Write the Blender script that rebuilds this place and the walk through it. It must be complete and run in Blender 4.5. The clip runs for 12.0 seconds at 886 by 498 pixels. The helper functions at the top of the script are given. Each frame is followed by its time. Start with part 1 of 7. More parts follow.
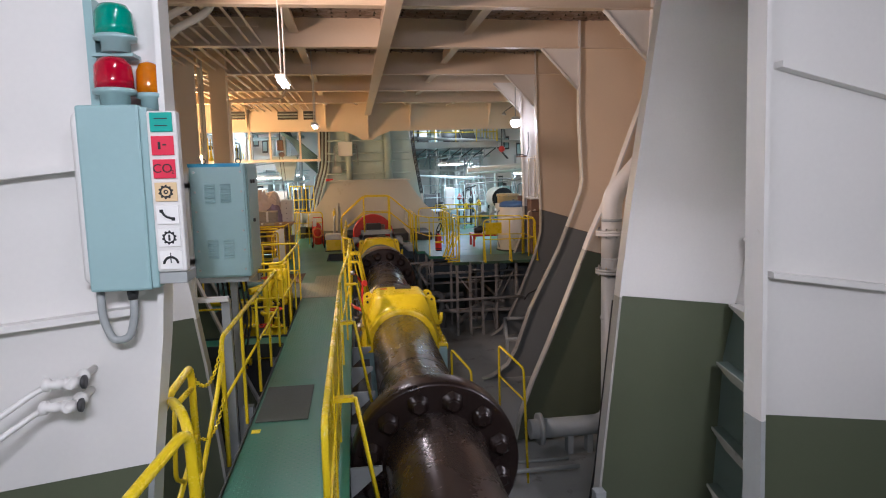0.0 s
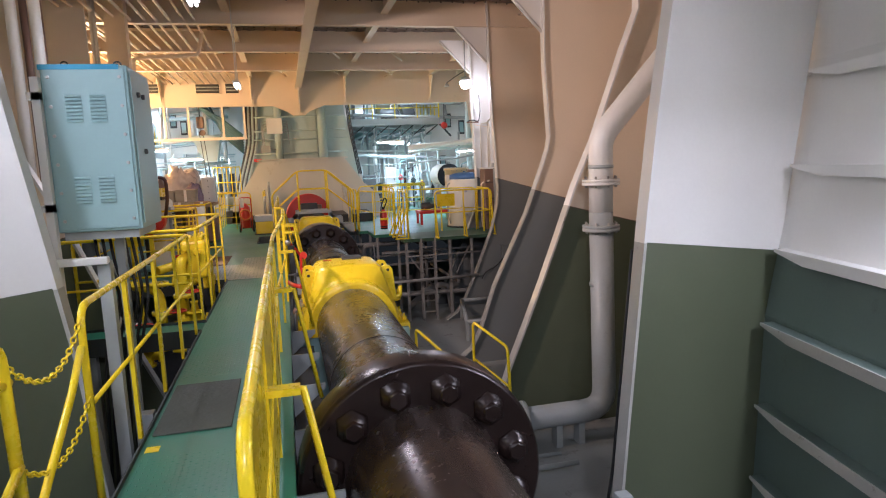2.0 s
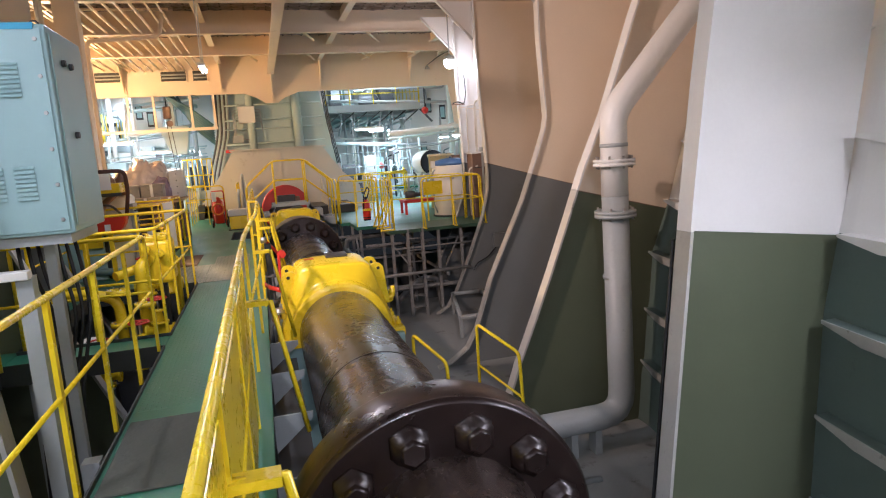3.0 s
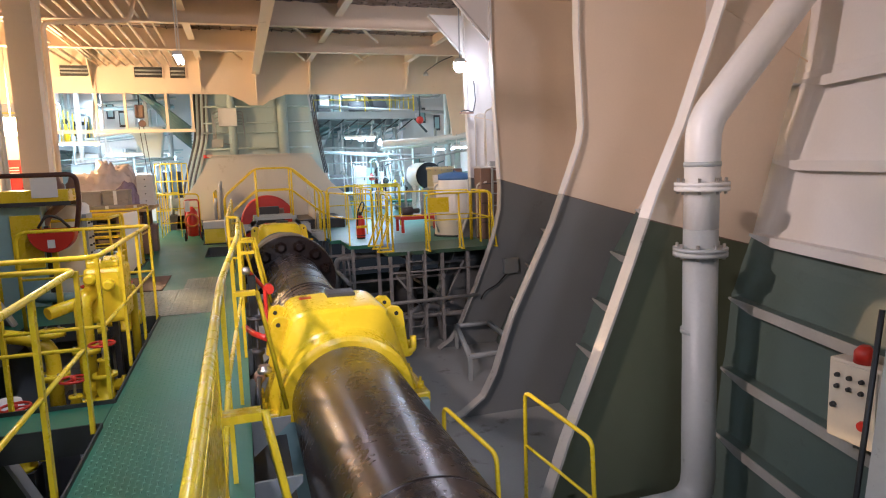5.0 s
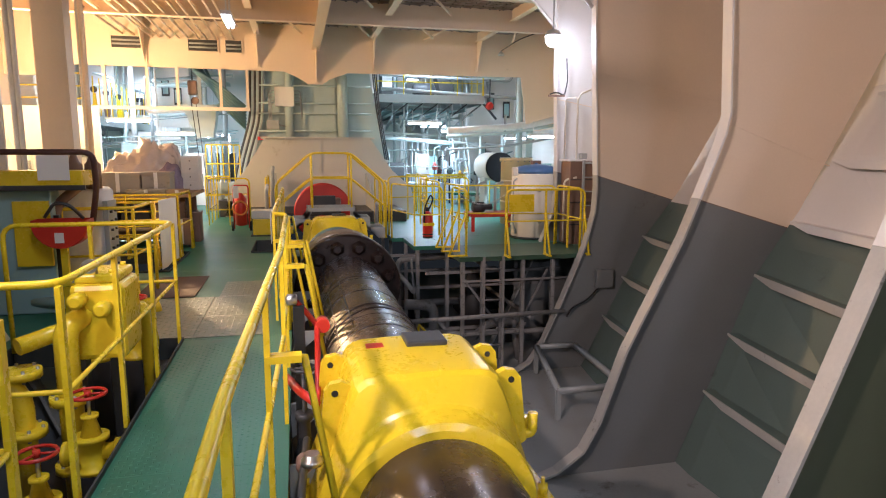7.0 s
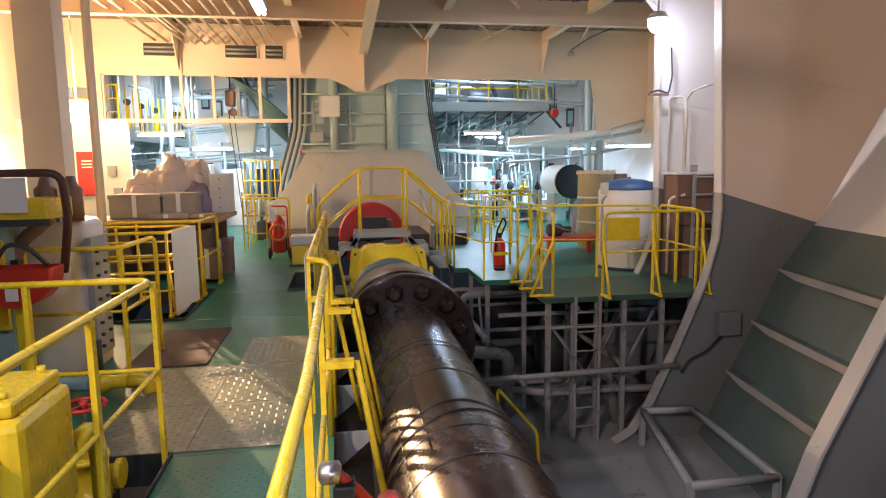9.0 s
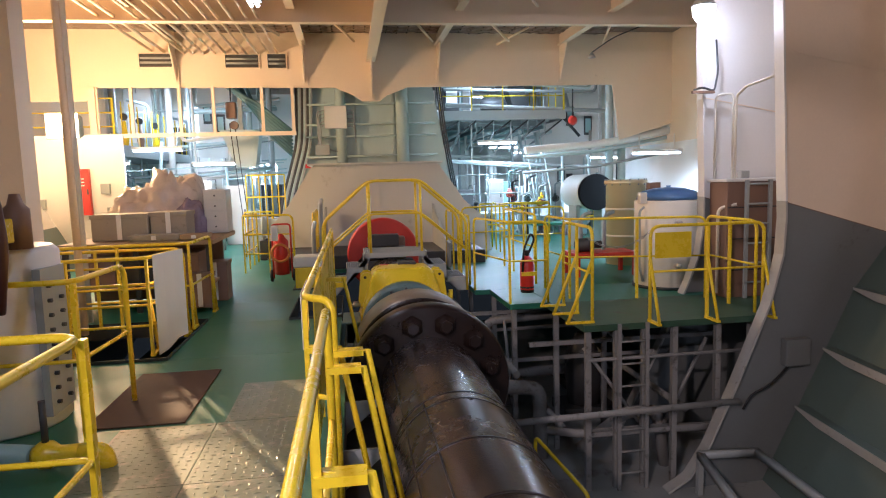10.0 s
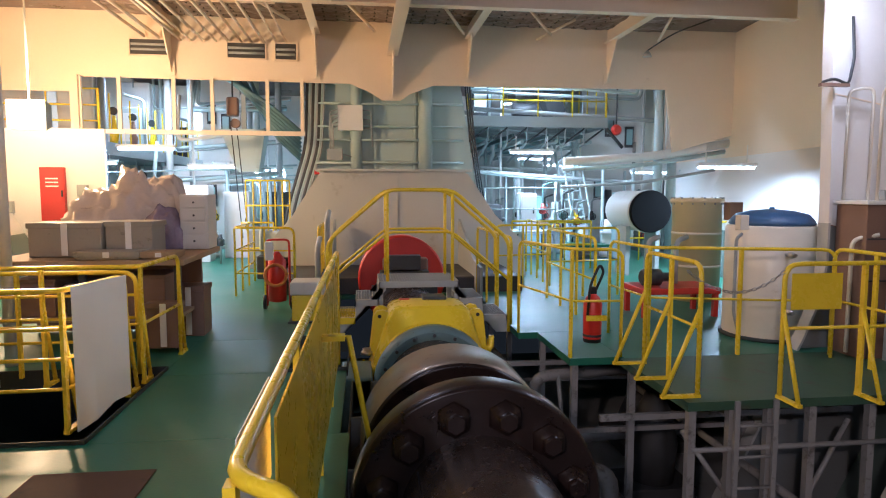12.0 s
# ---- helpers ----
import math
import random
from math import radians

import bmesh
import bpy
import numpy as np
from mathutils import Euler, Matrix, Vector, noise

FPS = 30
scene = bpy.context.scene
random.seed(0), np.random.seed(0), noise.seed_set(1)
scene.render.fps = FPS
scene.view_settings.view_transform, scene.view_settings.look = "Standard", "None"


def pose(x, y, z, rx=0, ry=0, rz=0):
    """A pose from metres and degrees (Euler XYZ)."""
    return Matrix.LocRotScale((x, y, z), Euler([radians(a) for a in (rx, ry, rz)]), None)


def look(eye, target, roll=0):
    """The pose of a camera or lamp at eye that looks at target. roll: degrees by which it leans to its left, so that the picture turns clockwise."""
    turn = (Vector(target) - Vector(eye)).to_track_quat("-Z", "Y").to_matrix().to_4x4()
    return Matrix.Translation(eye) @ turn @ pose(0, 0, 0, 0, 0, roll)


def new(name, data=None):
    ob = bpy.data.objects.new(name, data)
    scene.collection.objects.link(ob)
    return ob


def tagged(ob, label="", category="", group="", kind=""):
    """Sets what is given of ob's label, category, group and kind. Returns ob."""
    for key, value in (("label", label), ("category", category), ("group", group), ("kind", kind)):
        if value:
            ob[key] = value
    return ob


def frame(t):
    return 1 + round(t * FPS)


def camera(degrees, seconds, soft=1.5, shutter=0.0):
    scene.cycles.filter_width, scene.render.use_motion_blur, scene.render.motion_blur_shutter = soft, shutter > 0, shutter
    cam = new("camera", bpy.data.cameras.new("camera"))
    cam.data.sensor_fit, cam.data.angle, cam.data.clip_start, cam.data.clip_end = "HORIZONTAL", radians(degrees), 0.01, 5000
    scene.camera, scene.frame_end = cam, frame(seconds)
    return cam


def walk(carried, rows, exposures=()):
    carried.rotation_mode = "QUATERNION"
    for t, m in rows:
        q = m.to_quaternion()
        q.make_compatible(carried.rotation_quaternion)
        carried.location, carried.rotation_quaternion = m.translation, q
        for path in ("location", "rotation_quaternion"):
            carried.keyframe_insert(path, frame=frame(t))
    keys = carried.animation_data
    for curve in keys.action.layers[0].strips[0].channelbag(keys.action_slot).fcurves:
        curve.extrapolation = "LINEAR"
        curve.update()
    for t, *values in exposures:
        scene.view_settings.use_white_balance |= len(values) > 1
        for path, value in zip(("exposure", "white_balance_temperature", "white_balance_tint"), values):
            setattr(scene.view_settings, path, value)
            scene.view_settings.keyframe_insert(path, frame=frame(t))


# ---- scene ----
cam = camera(70.1, 12.0, soft=1.1)
PATH = [
    (0, (0.485, -0.354, 2.32), (0.754, 1.612, 2.072), -1.3),
    (0.5, (0.478, -0.119, 2.155), (0.859, 1.839, 2.017), 0.5),
    (1, (0.442, 0.253, 1.903), (0.843, 2.209, 1.786), -3.5),
    (1.5, (0.424, 0.755, 1.734), (0.803, 2.712, 1.571), -2.2),
    (2, (0.423, 1.298, 1.674), (0.891, 3.224, 1.404), -2.4),
    (2.5, (0.514, 1.822, 1.647), (1.015, 3.735, 1.344), -4.5),
    (2.7, (0.493, 1.979, 1.622), (1.004, 3.888, 1.317), -4.6),
    (4.3, (0.388, 3.168, 1.674), (0.983, 5.047, 1.331), 1.4),
    (4.5, (0.387, 3.368, 1.679), (0.962, 5.26, 1.384), -1.6),
    (5, (0.4, 3.867, 1.637), (0.997, 5.756, 1.364), -1.8),
    (5.5, (0.403, 4.329, 1.651), (0.895, 6.244, 1.353), 1.8),
    (6, (0.397, 4.807, 1.647), (0.849, 6.732, 1.346), -1.3),
    (6.5, (0.458, 5.291, 1.629), (0.922, 7.214, 1.334), -0.8),
    (7, (0.451, 5.731, 1.632), (0.895, 7.658, 1.33), 0.1),
    (7.5, (0.382, 6.221, 1.62), (0.814, 8.153, 1.338), -0.1),
    (7.7, (0.333, 6.431, 1.603), (0.759, 8.365, 1.318), 1.3),
    (9.3, (0.471, 8.098, 1.66), (0.753, 10.061, 1.404), -0.4),
    (9.5, (0.47, 8.301, 1.635), (0.754, 10.265, 1.387), 0.8),
    (10, (0.473, 8.806, 1.618), (0.754, 10.774, 1.398), -1.6),
    (10.5, (0.486, 9.315, 1.588), (0.785, 11.281, 1.373), -0.8),
    (11, (0.459, 9.815, 1.59), (0.74, 11.783, 1.371), 1.0),
    (11.5, (0.428, 10.291, 1.604), (0.672, 12.266, 1.404), -1.9),
    (12, (0.477, 10.787, 1.589), (0.721, 12.764, 1.411), 0.1),
]
walk(cam, [(t, look(e, g, r)) for t, e, g, r in PATH], exposures=[(0.0, -0.36, 5750, 15), (1.5, 0.0, 5500, 15), (2.5, 0.2, 5600, 15), (4.5, 0.34, 5600, 15), (5.0, 0.3, 5350, 15), (7.0, 0.24, 5450, 15), (10.0, 0.02, 5200, 15), (12.0, -0.08, 5000, 15)])

# ---- light ----
world = bpy.data.worlds.new("world")
scene.world = world
world.use_nodes = True
world.node_tree.nodes["Background"].inputs[0].default_value = (0.55, 0.6, 0.62, 1)
world.node_tree.nodes["Background"].inputs[1].default_value = 0.02

SODIUM = (1.0, 0.6, 0.25)
COOL = (0.84, 0.96, 1.0)
WHITE = (1.0, 0.96, 0.98)


def lamp_area(name, m, sx, sy, watts, colour):
    data = bpy.data.lights.new(name, "AREA")
    data.shape, data.size, data.size_y = "RECTANGLE", sx, sy
    data.energy, data.color = watts, colour
    ob = new(name, data)
    ob.matrix_world = m
    return ob


def lamp_point(name, x, y, z, watts, colour, radius=0.1):
    data = bpy.data.lights.new(name, "POINT")
    data.energy, data.color, data.shadow_soft_size = watts, colour, radius
    ob = new(name, data)
    ob.location = (x, y, z)
    return ob


def lamp_spot(name, m, watts, colour, degrees, blend=0.5, radius=0.12):
    data = bpy.data.lights.new(name, "SPOT")
    data.energy, data.color, data.spot_size, data.spot_blend, data.shadow_soft_size = watts, colour, radians(degrees), blend, radius
    ob = new(name, data)
    ob.matrix_world = m
    return ob


lamp_point("sodium_light", -4.62, 21.05, 3.12, 1000, SODIUM, 0.3)
lamp_spot("sodium_light", look((-4.6, 21.05, 2.6), (0.7, 11.7, 0.0)), 10500, SODIUM, 10.2, 0.3, 0.07)
lamp_spot("sodium_light", look((-2.25, 6.6, 3.85), (4.4, 12.4, 1.7)), 1200, (1.0, 0.7, 0.53), 84, 0.7)
lamp_point("flood_light", 4.66, 16.05, 3.36, 46, WHITE, 0.12)
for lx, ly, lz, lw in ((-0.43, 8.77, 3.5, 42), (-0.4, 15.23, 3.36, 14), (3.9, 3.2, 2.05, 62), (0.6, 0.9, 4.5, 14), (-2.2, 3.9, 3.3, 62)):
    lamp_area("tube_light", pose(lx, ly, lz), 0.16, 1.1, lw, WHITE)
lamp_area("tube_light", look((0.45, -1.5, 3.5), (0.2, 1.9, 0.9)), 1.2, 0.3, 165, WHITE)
for lx, ly, lz in ((-4.5, 27.5, 4.6), (-4.2, 32.5, 4.6), (-3.8, 24.0, 2.4), (4.43, 25.6, 2.5), (6.8, 21.3, 2.0), (6.5, 30.0, 2.4), (5.0, 32.5, 4.6), (-2.4, 30.0, 2.2), (0.9, 26.0, 5.0), (4.5, 26.5, 5.0)):
    lamp_area("tube_light", pose(lx, ly, lz), 1.1, 0.2, 150, COOL)

# ---- materials ----


def mat(name, col, rough=0.5, metal=0.0, var=0.25, scale=1.5, grain=35.0, bump=0.12, dirt=None, dirt_at=0.62, spec=0.5, rough_var=0.12):
    """Painted or bare surface: broad mottling, fine grain, optional dirt blotches, fine relief."""
    m = bpy.data.materials.new(name)
    m.use_nodes = True
    nt = m.node_tree
    nd, lk = nt.nodes, nt.links
    bsdf = nd["Principled BSDF"]
    bsdf.inputs["Metallic"].default_value = metal
    bsdf.inputs["Specular IOR Level"].default_value = spec
    tc = nd.new("ShaderNodeTexCoord")
    big = nd.new("ShaderNodeTexNoise")
    big.inputs["Scale"].default_value, big.inputs["Detail"].default_value = scale, 6
    fine = nd.new("ShaderNodeTexNoise")
    fine.inputs["Scale"].default_value, fine.inputs["Detail"].default_value = grain, 4
    for n in (big, fine):
        lk.new(tc.outputs["Object"], n.inputs["Vector"])
    mix = nd.new("ShaderNodeMix")
    mix.data_type = "RGBA"
    mix.inputs["A"].default_value = (*[c * (1 - var) for c in col], 1)
    mix.inputs["B"].default_value = (*[min(1, c * (1 + var * 0.6)) for c in col], 1)
    ad = nd.new("ShaderNodeMath")
    ad.operation = "MULTIPLY_ADD"
    ad.inputs[1].default_value, ad.inputs[2].default_value = 0.35, 0.0
    lk.new(fine.outputs["Fac"], ad.inputs[0])
    sm = nd.new("ShaderNodeMath")
    sm.operation = "MULTIPLY_ADD"
    sm.inputs[1].default_value = 0.65
    lk.new(big.outputs["Fac"], sm.inputs[0])
    lk.new(ad.outputs[0], sm.inputs[2])
    lk.new(sm.outputs[0], mix.inputs["Factor"])
    out = mix.outputs["Result"]
    if dirt:
        d = nd.new("ShaderNodeTexNoise")
        d.inputs["Scale"].default_value, d.inputs["Detail"].default_value, d.inputs["Roughness"].default_value = scale * 2.3, 9, 0.7
        lk.new(tc.outputs["Object"], d.inputs["Vector"])
        ramp = nd.new("ShaderNodeMapRange")
        ramp.inputs["From Min"].default_value, ramp.inputs["From Max"].default_value = dirt_at, dirt_at + 0.12
        lk.new(d.outputs["Fac"], ramp.inputs["Value"])
        mx = nd.new("ShaderNodeMix")
        mx.data_type = "RGBA"
        mx.inputs["B"].default_value = (*dirt, 1)
        lk.new(out, mx.inputs["A"])
        lk.new(ramp.outputs[0], mx.inputs["Factor"])
        out = mx.outputs["Result"]
    lk.new(out, bsdf.inputs["Base Color"])
    rr = nd.new("ShaderNodeMapRange")
    rr.inputs["To Min"].default_value, rr.inputs["To Max"].default_value = max(0.03, rough - rough_var), min(1, rough + rough_var)
    lk.new(sm.outputs[0], rr.inputs["Value"])
    lk.new(rr.outputs[0], bsdf.inputs["Roughness"])
    bp = nd.new("ShaderNodeBump")
    bp.inputs["Strength"].default_value, bp.inputs["Distance"].default_value = bump, 0.01
    lk.new(sm.outputs[0], bp.inputs["Height"])
    lk.new(bp.outputs[0], bsdf.inputs["Normal"])
    return m


def glow(name, col, strength):
    m = bpy.data.materials.new(name)
    m.use_nodes = True
    b = m.node_tree.nodes["Principled BSDF"]
    b.inputs["Base Color"].default_value = (0.8, 0.8, 0.8, 1)
    b.inputs["Emission Color"].default_value = (*col, 1)
    b.inputs["Emission Strength"].default_value = strength
    return m


M_WHITE = mat("white_paint", (0.74, 0.72, 0.68), 0.42, var=0.1, scale=0.8, dirt=(0.5, 0.43, 0.33), dirt_at=0.68, bump=0.1)
M_CREAM = mat("cream_paint", (0.78, 0.64, 0.48), 0.45, var=0.12, scale=0.7, dirt=(0.42, 0.3, 0.2), dirt_at=0.69, bump=0.1)
M_HULLGREY = mat("dull_grey_paint", (0.165, 0.173, 0.17), 0.42, var=0.18, scale=0.9, dirt=(0.09, 0.085, 0.075), dirt_at=0.64)
M_OLIVE = mat("olive_green_paint", (0.1, 0.114, 0.068), 0.45, var=0.15, scale=0.9, dirt=(0.1, 0.1, 0.08), dirt_at=0.66)
M_HULLGREEN = mat("dark_green_hull_paint", (0.11, 0.15, 0.13), 0.4, var=0.2, scale=0.9, dirt=(0.07, 0.08, 0.07), dirt_at=0.62)
M_EDGEBAR = mat("worn_pale_stiffener_paint", (0.42, 0.41, 0.37), 0.38, var=0.25, scale=3, dirt=(0.14, 0.13, 0.1), dirt_at=0.62)
M_DECKDARK = mat("dull_green_deck_paint", (0.04, 0.09, 0.05), 0.45, var=0.35, scale=2, dirt=(0.06, 0.05, 0.035), dirt_at=0.55, bump=0.2)
M_DECK = mat("green_deck_paint", (0.026, 0.15, 0.088), 0.38, var=0.3, scale=1.2, dirt=(0.06, 0.09, 0.06), dirt_at=0.62, bump=0.2, grain=50)
M_EDGE = mat("dark_coaming", (0.03, 0.035, 0.03), 0.6)
M_FLOOR = mat("grey_tank_top", (0.3, 0.31, 0.295), 0.4, var=0.3, scale=0.9, dirt=(0.09, 0.08, 0.06), dirt_at=0.58, bump=0.2)
M_YELLOW = mat("yellow_paint", (0.8, 0.585, 0.008), 0.28, var=0.14, scale=3, dirt=(0.34, 0.22, 0.03), dirt_at=0.7, bump=0.07)
M_SHAFT = mat("oiled_shaft_steel", (0.085, 0.06, 0.049), 0.27, metal=0.55, var=0.3, scale=2.2, grain=22, bump=0.05, dirt=(0.05, 0.036, 0.029), dirt_at=0.6, rough_var=0.1)
M_FLANGE = mat("black_greased_steel", (0.022, 0.013, 0.011), 0.3, metal=0.2, var=0.5, scale=4, bump=0.15)
M_RIM = mat("dark_steel_rim", (0.085, 0.06, 0.048), 0.3, metal=0.6, var=0.4, scale=5, dirt=(0.03, 0.02, 0.016), dirt_at=0.56)
M_COLLAR = mat("worn_steel_collar", (0.36, 0.29, 0.22), 0.36, metal=0.6, var=0.3, scale=5, dirt=(0.09, 0.06, 0.04), dirt_at=0.6)
M_RED = mat("red_paint", (0.55, 0.03, 0.015), 0.35, var=0.2, scale=4)
M_ENGINE = mat("pale_engine_paint", (0.45, 0.55, 0.52), 0.42, var=0.12, scale=1.0, dirt=(0.3, 0.32, 0.28), dirt_at=0.64)
M_COVER = mat("pale_grey_casing", (0.58, 0.57, 0.52), 0.5, var=0.12, scale=0.9, dirt=(0.4, 0.38, 0.32), dirt_at=0.6)
M_BLUEGREY = mat("blue_grey_paint", (0.3, 0.45, 0.45), 0.36, var=0.1, scale=2.0, dirt=(0.22, 0.3, 0.3), dirt_at=0.7)
M_GREY = mat("grey_paint", (0.36, 0.38, 0.37), 0.45, var=0.2, scale=2, dirt=(0.15, 0.13, 0.1), dirt_at=0.64)
M_POST = mat("dull_grey_post_paint", (0.25, 0.24, 0.225), 0.55, var=0.3, scale=3, dirt=(0.09, 0.08, 0.07), dirt_at=0.56)
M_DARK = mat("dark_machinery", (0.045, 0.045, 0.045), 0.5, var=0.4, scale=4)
M_BROWN = mat("brown_red_primer", (0.22, 0.13, 0.09), 0.5, var=0.2, scale=2)
M_INSUL = mat("ceiling_insulation", (0.2, 0.145, 0.115), 0.3, var=0.6, scale=2.6, grain=16, bump=0.7, metal=0.5, dirt=(0.5, 0.47, 0.44), dirt_at=0.6)
M_BLUE = mat("blue_tank_top", (0.06, 0.13, 0.27), 0.4, var=0.2, scale=4)
M_TANK = mat("cream_tank_paint", (0.72, 0.66, 0.54), 0.4, var=0.12, scale=1.5, dirt=(0.5, 0.4, 0.25), dirt_at=0.66)
M_PAPER = mat("paper", (0.82, 0.8, 0.76), 0.7, var=0.05, scale=6)
M_BLACK = mat("black_rubber", (0.015, 0.015, 0.015), 0.6)
M_STEEL = mat("bare_steel", (0.5, 0.48, 0.45), 0.35, metal=0.9, var=0.25, scale=6)
M_CARD = mat("cardboard", (0.4, 0.27, 0.15), 0.75, var=0.15, scale=5)
M_MAT = mat("dark_mat", (0.06, 0.065, 0.05), 0.8, var=0.3, scale=20, bump=0.6)
M_TUBE = glow("tube_glow", WHITE, 40)
M_TUBEC = glow("cool_tube_glow", COOL, 25)
M_SOD = glow("sodium_glow", (1.0, 0.75, 0.4), 30)

# ---- mesh helpers ----


def bx(bm, x0, x1, y0, y1, z0, z1, bev=0.0, m=None):
    r = bmesh.ops.create_cube(bm, size=1.0)
    vs = r["verts"]
    for v in vs:
        v.co = Vector((x0 + (v.co.x + 0.5) * (x1 - x0), y0 + (v.co.y + 0.5) * (y1 - y0), z0 + (v.co.z + 0.5) * (z1 - z0)))
    if bev:
        es = list({e for v in vs for e in v.link_edges})
        rb = bmesh.ops.bevel(bm, geom=es, offset=bev, segments=2, affect="EDGES", profile=0.5)
        vs = list({v for f in rb["faces"] for v in f.verts} | {v for v in vs if v.is_valid})
    if m is not None:
        bmesh.ops.transform(bm, matrix=m, verts=vs)
    return bm


def ring_path(pts, fillet):
    """Polyline with rounded corners."""
    pts = [Vector(p) for p in pts]
    out = [pts[0]]
    for a, b, c in zip(pts, pts[1:], pts[2:]):
        d0, d1 = (a - b), (c - b)
        f = min(fillet, d0.length * 0.45, d1.length * 0.45)
        if f < 1e-4:
            out.append(b)
            continue
        p0, p1 = b + d0.normalized() * f, b + d1.normalized() * f
        for k in range(5):
            s = k / 4
            out.append(p0 * (1 - s) ** 2 + b * 2 * s * (1 - s) + p1 * s ** 2)
    out.append(pts[-1])
    return out


def tube(bm, pts, r, seg=8, fillet=0.0, caps=True):
    pts = ring_path(pts, fillet)
    rings, up = [], None
    for i, p in enumerate(pts):
        d = (pts[min(i + 1, len(pts) - 1)] - pts[max(i - 1, 0)]).normalized()
        if up is None:
            up = d.orthogonal().normalized()
        up = (up - d * up.dot(d)).normalized()
        side = d.cross(up)
        rings.append([bm.verts.new(p + (up * math.cos(a) + side * math.sin(a)) * r) for a in [2 * math.pi * k / seg for k in range(seg)]])
    for a, b in zip(rings, rings[1:]):
        for k in range(seg):
            f = bm.faces.new((a[k], a[(k + 1) % seg], b[(k + 1) % seg], b[k]))
            f.smooth = True
    if caps:
        bm.faces.new(rings[0][::-1])
        bm.faces.new(rings[-1])
    return bm


def lathe(bm, prof, c, axis="y", seg=48):
    """Turned body: prof is a list of (along, radius) on the axis through c."""
    c = Vector(c)
    ax = {"x": (Vector((1, 0, 0)), Vector((0, 1, 0)), Vector((0, 0, 1))), "y": (Vector((0, 1, 0)), Vector((0, 0, 1)), Vector((1, 0, 0))),
          "z": (Vector((0, 0, 1)), Vector((1, 0, 0)), Vector((0, 1, 0)))}[axis]
    rings = []
    for s, r in prof:
        rings.append([bm.verts.new(c + ax[0] * s + (ax[1] * math.cos(a) + ax[2] * math.sin(a)) * max(r, 0.0005)) for a in [2 * math.pi * k / seg for k in range(seg)]])
    for (a, b), (p, q) in zip(zip(rings, rings[1:]), zip(prof, prof[1:])):
        flat = abs(q[0] - p[0]) < 1e-5
        for k in range(seg):
            f = bm.faces.new((a[k], a[(k + 1) % seg], b[(k + 1) % seg], b[k]))
            f.smooth = not flat
    bm.faces.new(rings[0][::-1])
    bm.faces.new(rings[-1])
    return bm


def prism(bm, poly, a0, a1, axis="y"):
    """Solid from a flat outline, drawn out along an axis. For y the outline is (x, z); for x it is (y, z); for z it is (x, y)."""
    def at(p, a):
        return {"y": (p[0], a, p[1]), "x": (a, p[0], p[1]), "z": (p[0], p[1], a)}[axis]
    lo = [bm.verts.new(at(p, a0)) for p in poly]
    hi = [bm.verts.new(at(p, a1)) for p in poly]
    n = len(poly)
    bm.faces.new(lo[::-1])
    bm.faces.new(hi)
    for k in range(n):
        bm.faces.new((lo[k], lo[(k + 1) % n], hi[(k + 1) % n], hi[k]))
    return bm


def thing(name, x, y, z, label="", category="", group="", kind=""):
    ob = new(name)
    ob.empty_display_size = 0.1
    ob.location = (x, y, z)
    return tagged(ob, label, category, group, kind)


def part(name, bm, material, parent=None, label=""):
    bmesh.ops.recalc_face_normals(bm, faces=bm.faces)
    me = bpy.data.meshes.new(name)
    bm.to_mesh(me)
    bm.free()
    me.materials.append(material)
    ob = new(name, me)
    if parent is not None:
        ob.parent = parent
        if parent.type == "EMPTY":
            ob.matrix_parent_inverse = Matrix.Translation(parent.location).inverted()
    return tagged(ob, label)


def solid(name, bm, material, label="", category="", group="", kind=""):
    return tagged(part(name, bm, material), label, category, group, kind)


def B():
    return bmesh.new()


def box(*a, **k):
    return bx(B(), *a, **k)

# ---- setting ----
SX, SZ, SR = 1.08, -0.15, 0.43      # shaft: axis and radius
LOW, TOP = -1.9, 5.2                # tank top and deckhead


def lerp_at(table, v):
    if v <= table[0][0]:
        return table[0][1]
    for (a, p), (b, q) in zip(table, table[1:]):
        if v <= b:
            return p + (q - p) * (v - a) / (b - a)
    return table[-1][1]


TIP = ((-2, 3.0), (2.6, 3.65), (5.8, 4.25), (8.8, 4.82), (11.75, 5.35), (15.1, 5.9), (18.2, 6.5), (24.5, 7.6), (40, 9.0))
UPS = ((2.6, 0.15), (5.8, 0.2), (8.8, 0.37), (11.75, 0.72), (15.1, 0.8), (24.5, 0.5), (40, 0))
DNS = ((5.8, 0.05), (8.8, 0.1), (11.75, 0.42), (15.1, 0.5), (40, 0.3))


def tip_x(y, z):
    d = z - 0.25
    return lerp_at(TIP, y) + (lerp_at(UPS, y) * min(d, 2.2) if d > 0 else lerp_at(DNS, y) * d)


def shell_x(y, z):
    return tip_x(y, z) + 0.15


def mirror(x, side):
    return x if side > 0 else 2 * 1.03 - x


def deck(x0, x1, y0, y1, z=0.0, th=0.07, material=None):
    return solid("deck", box(x0, x1, y0, y1, z - th, z), material or M_DECK, "green painted steel deck plate with worn walking lines", "deck", kind="structure")


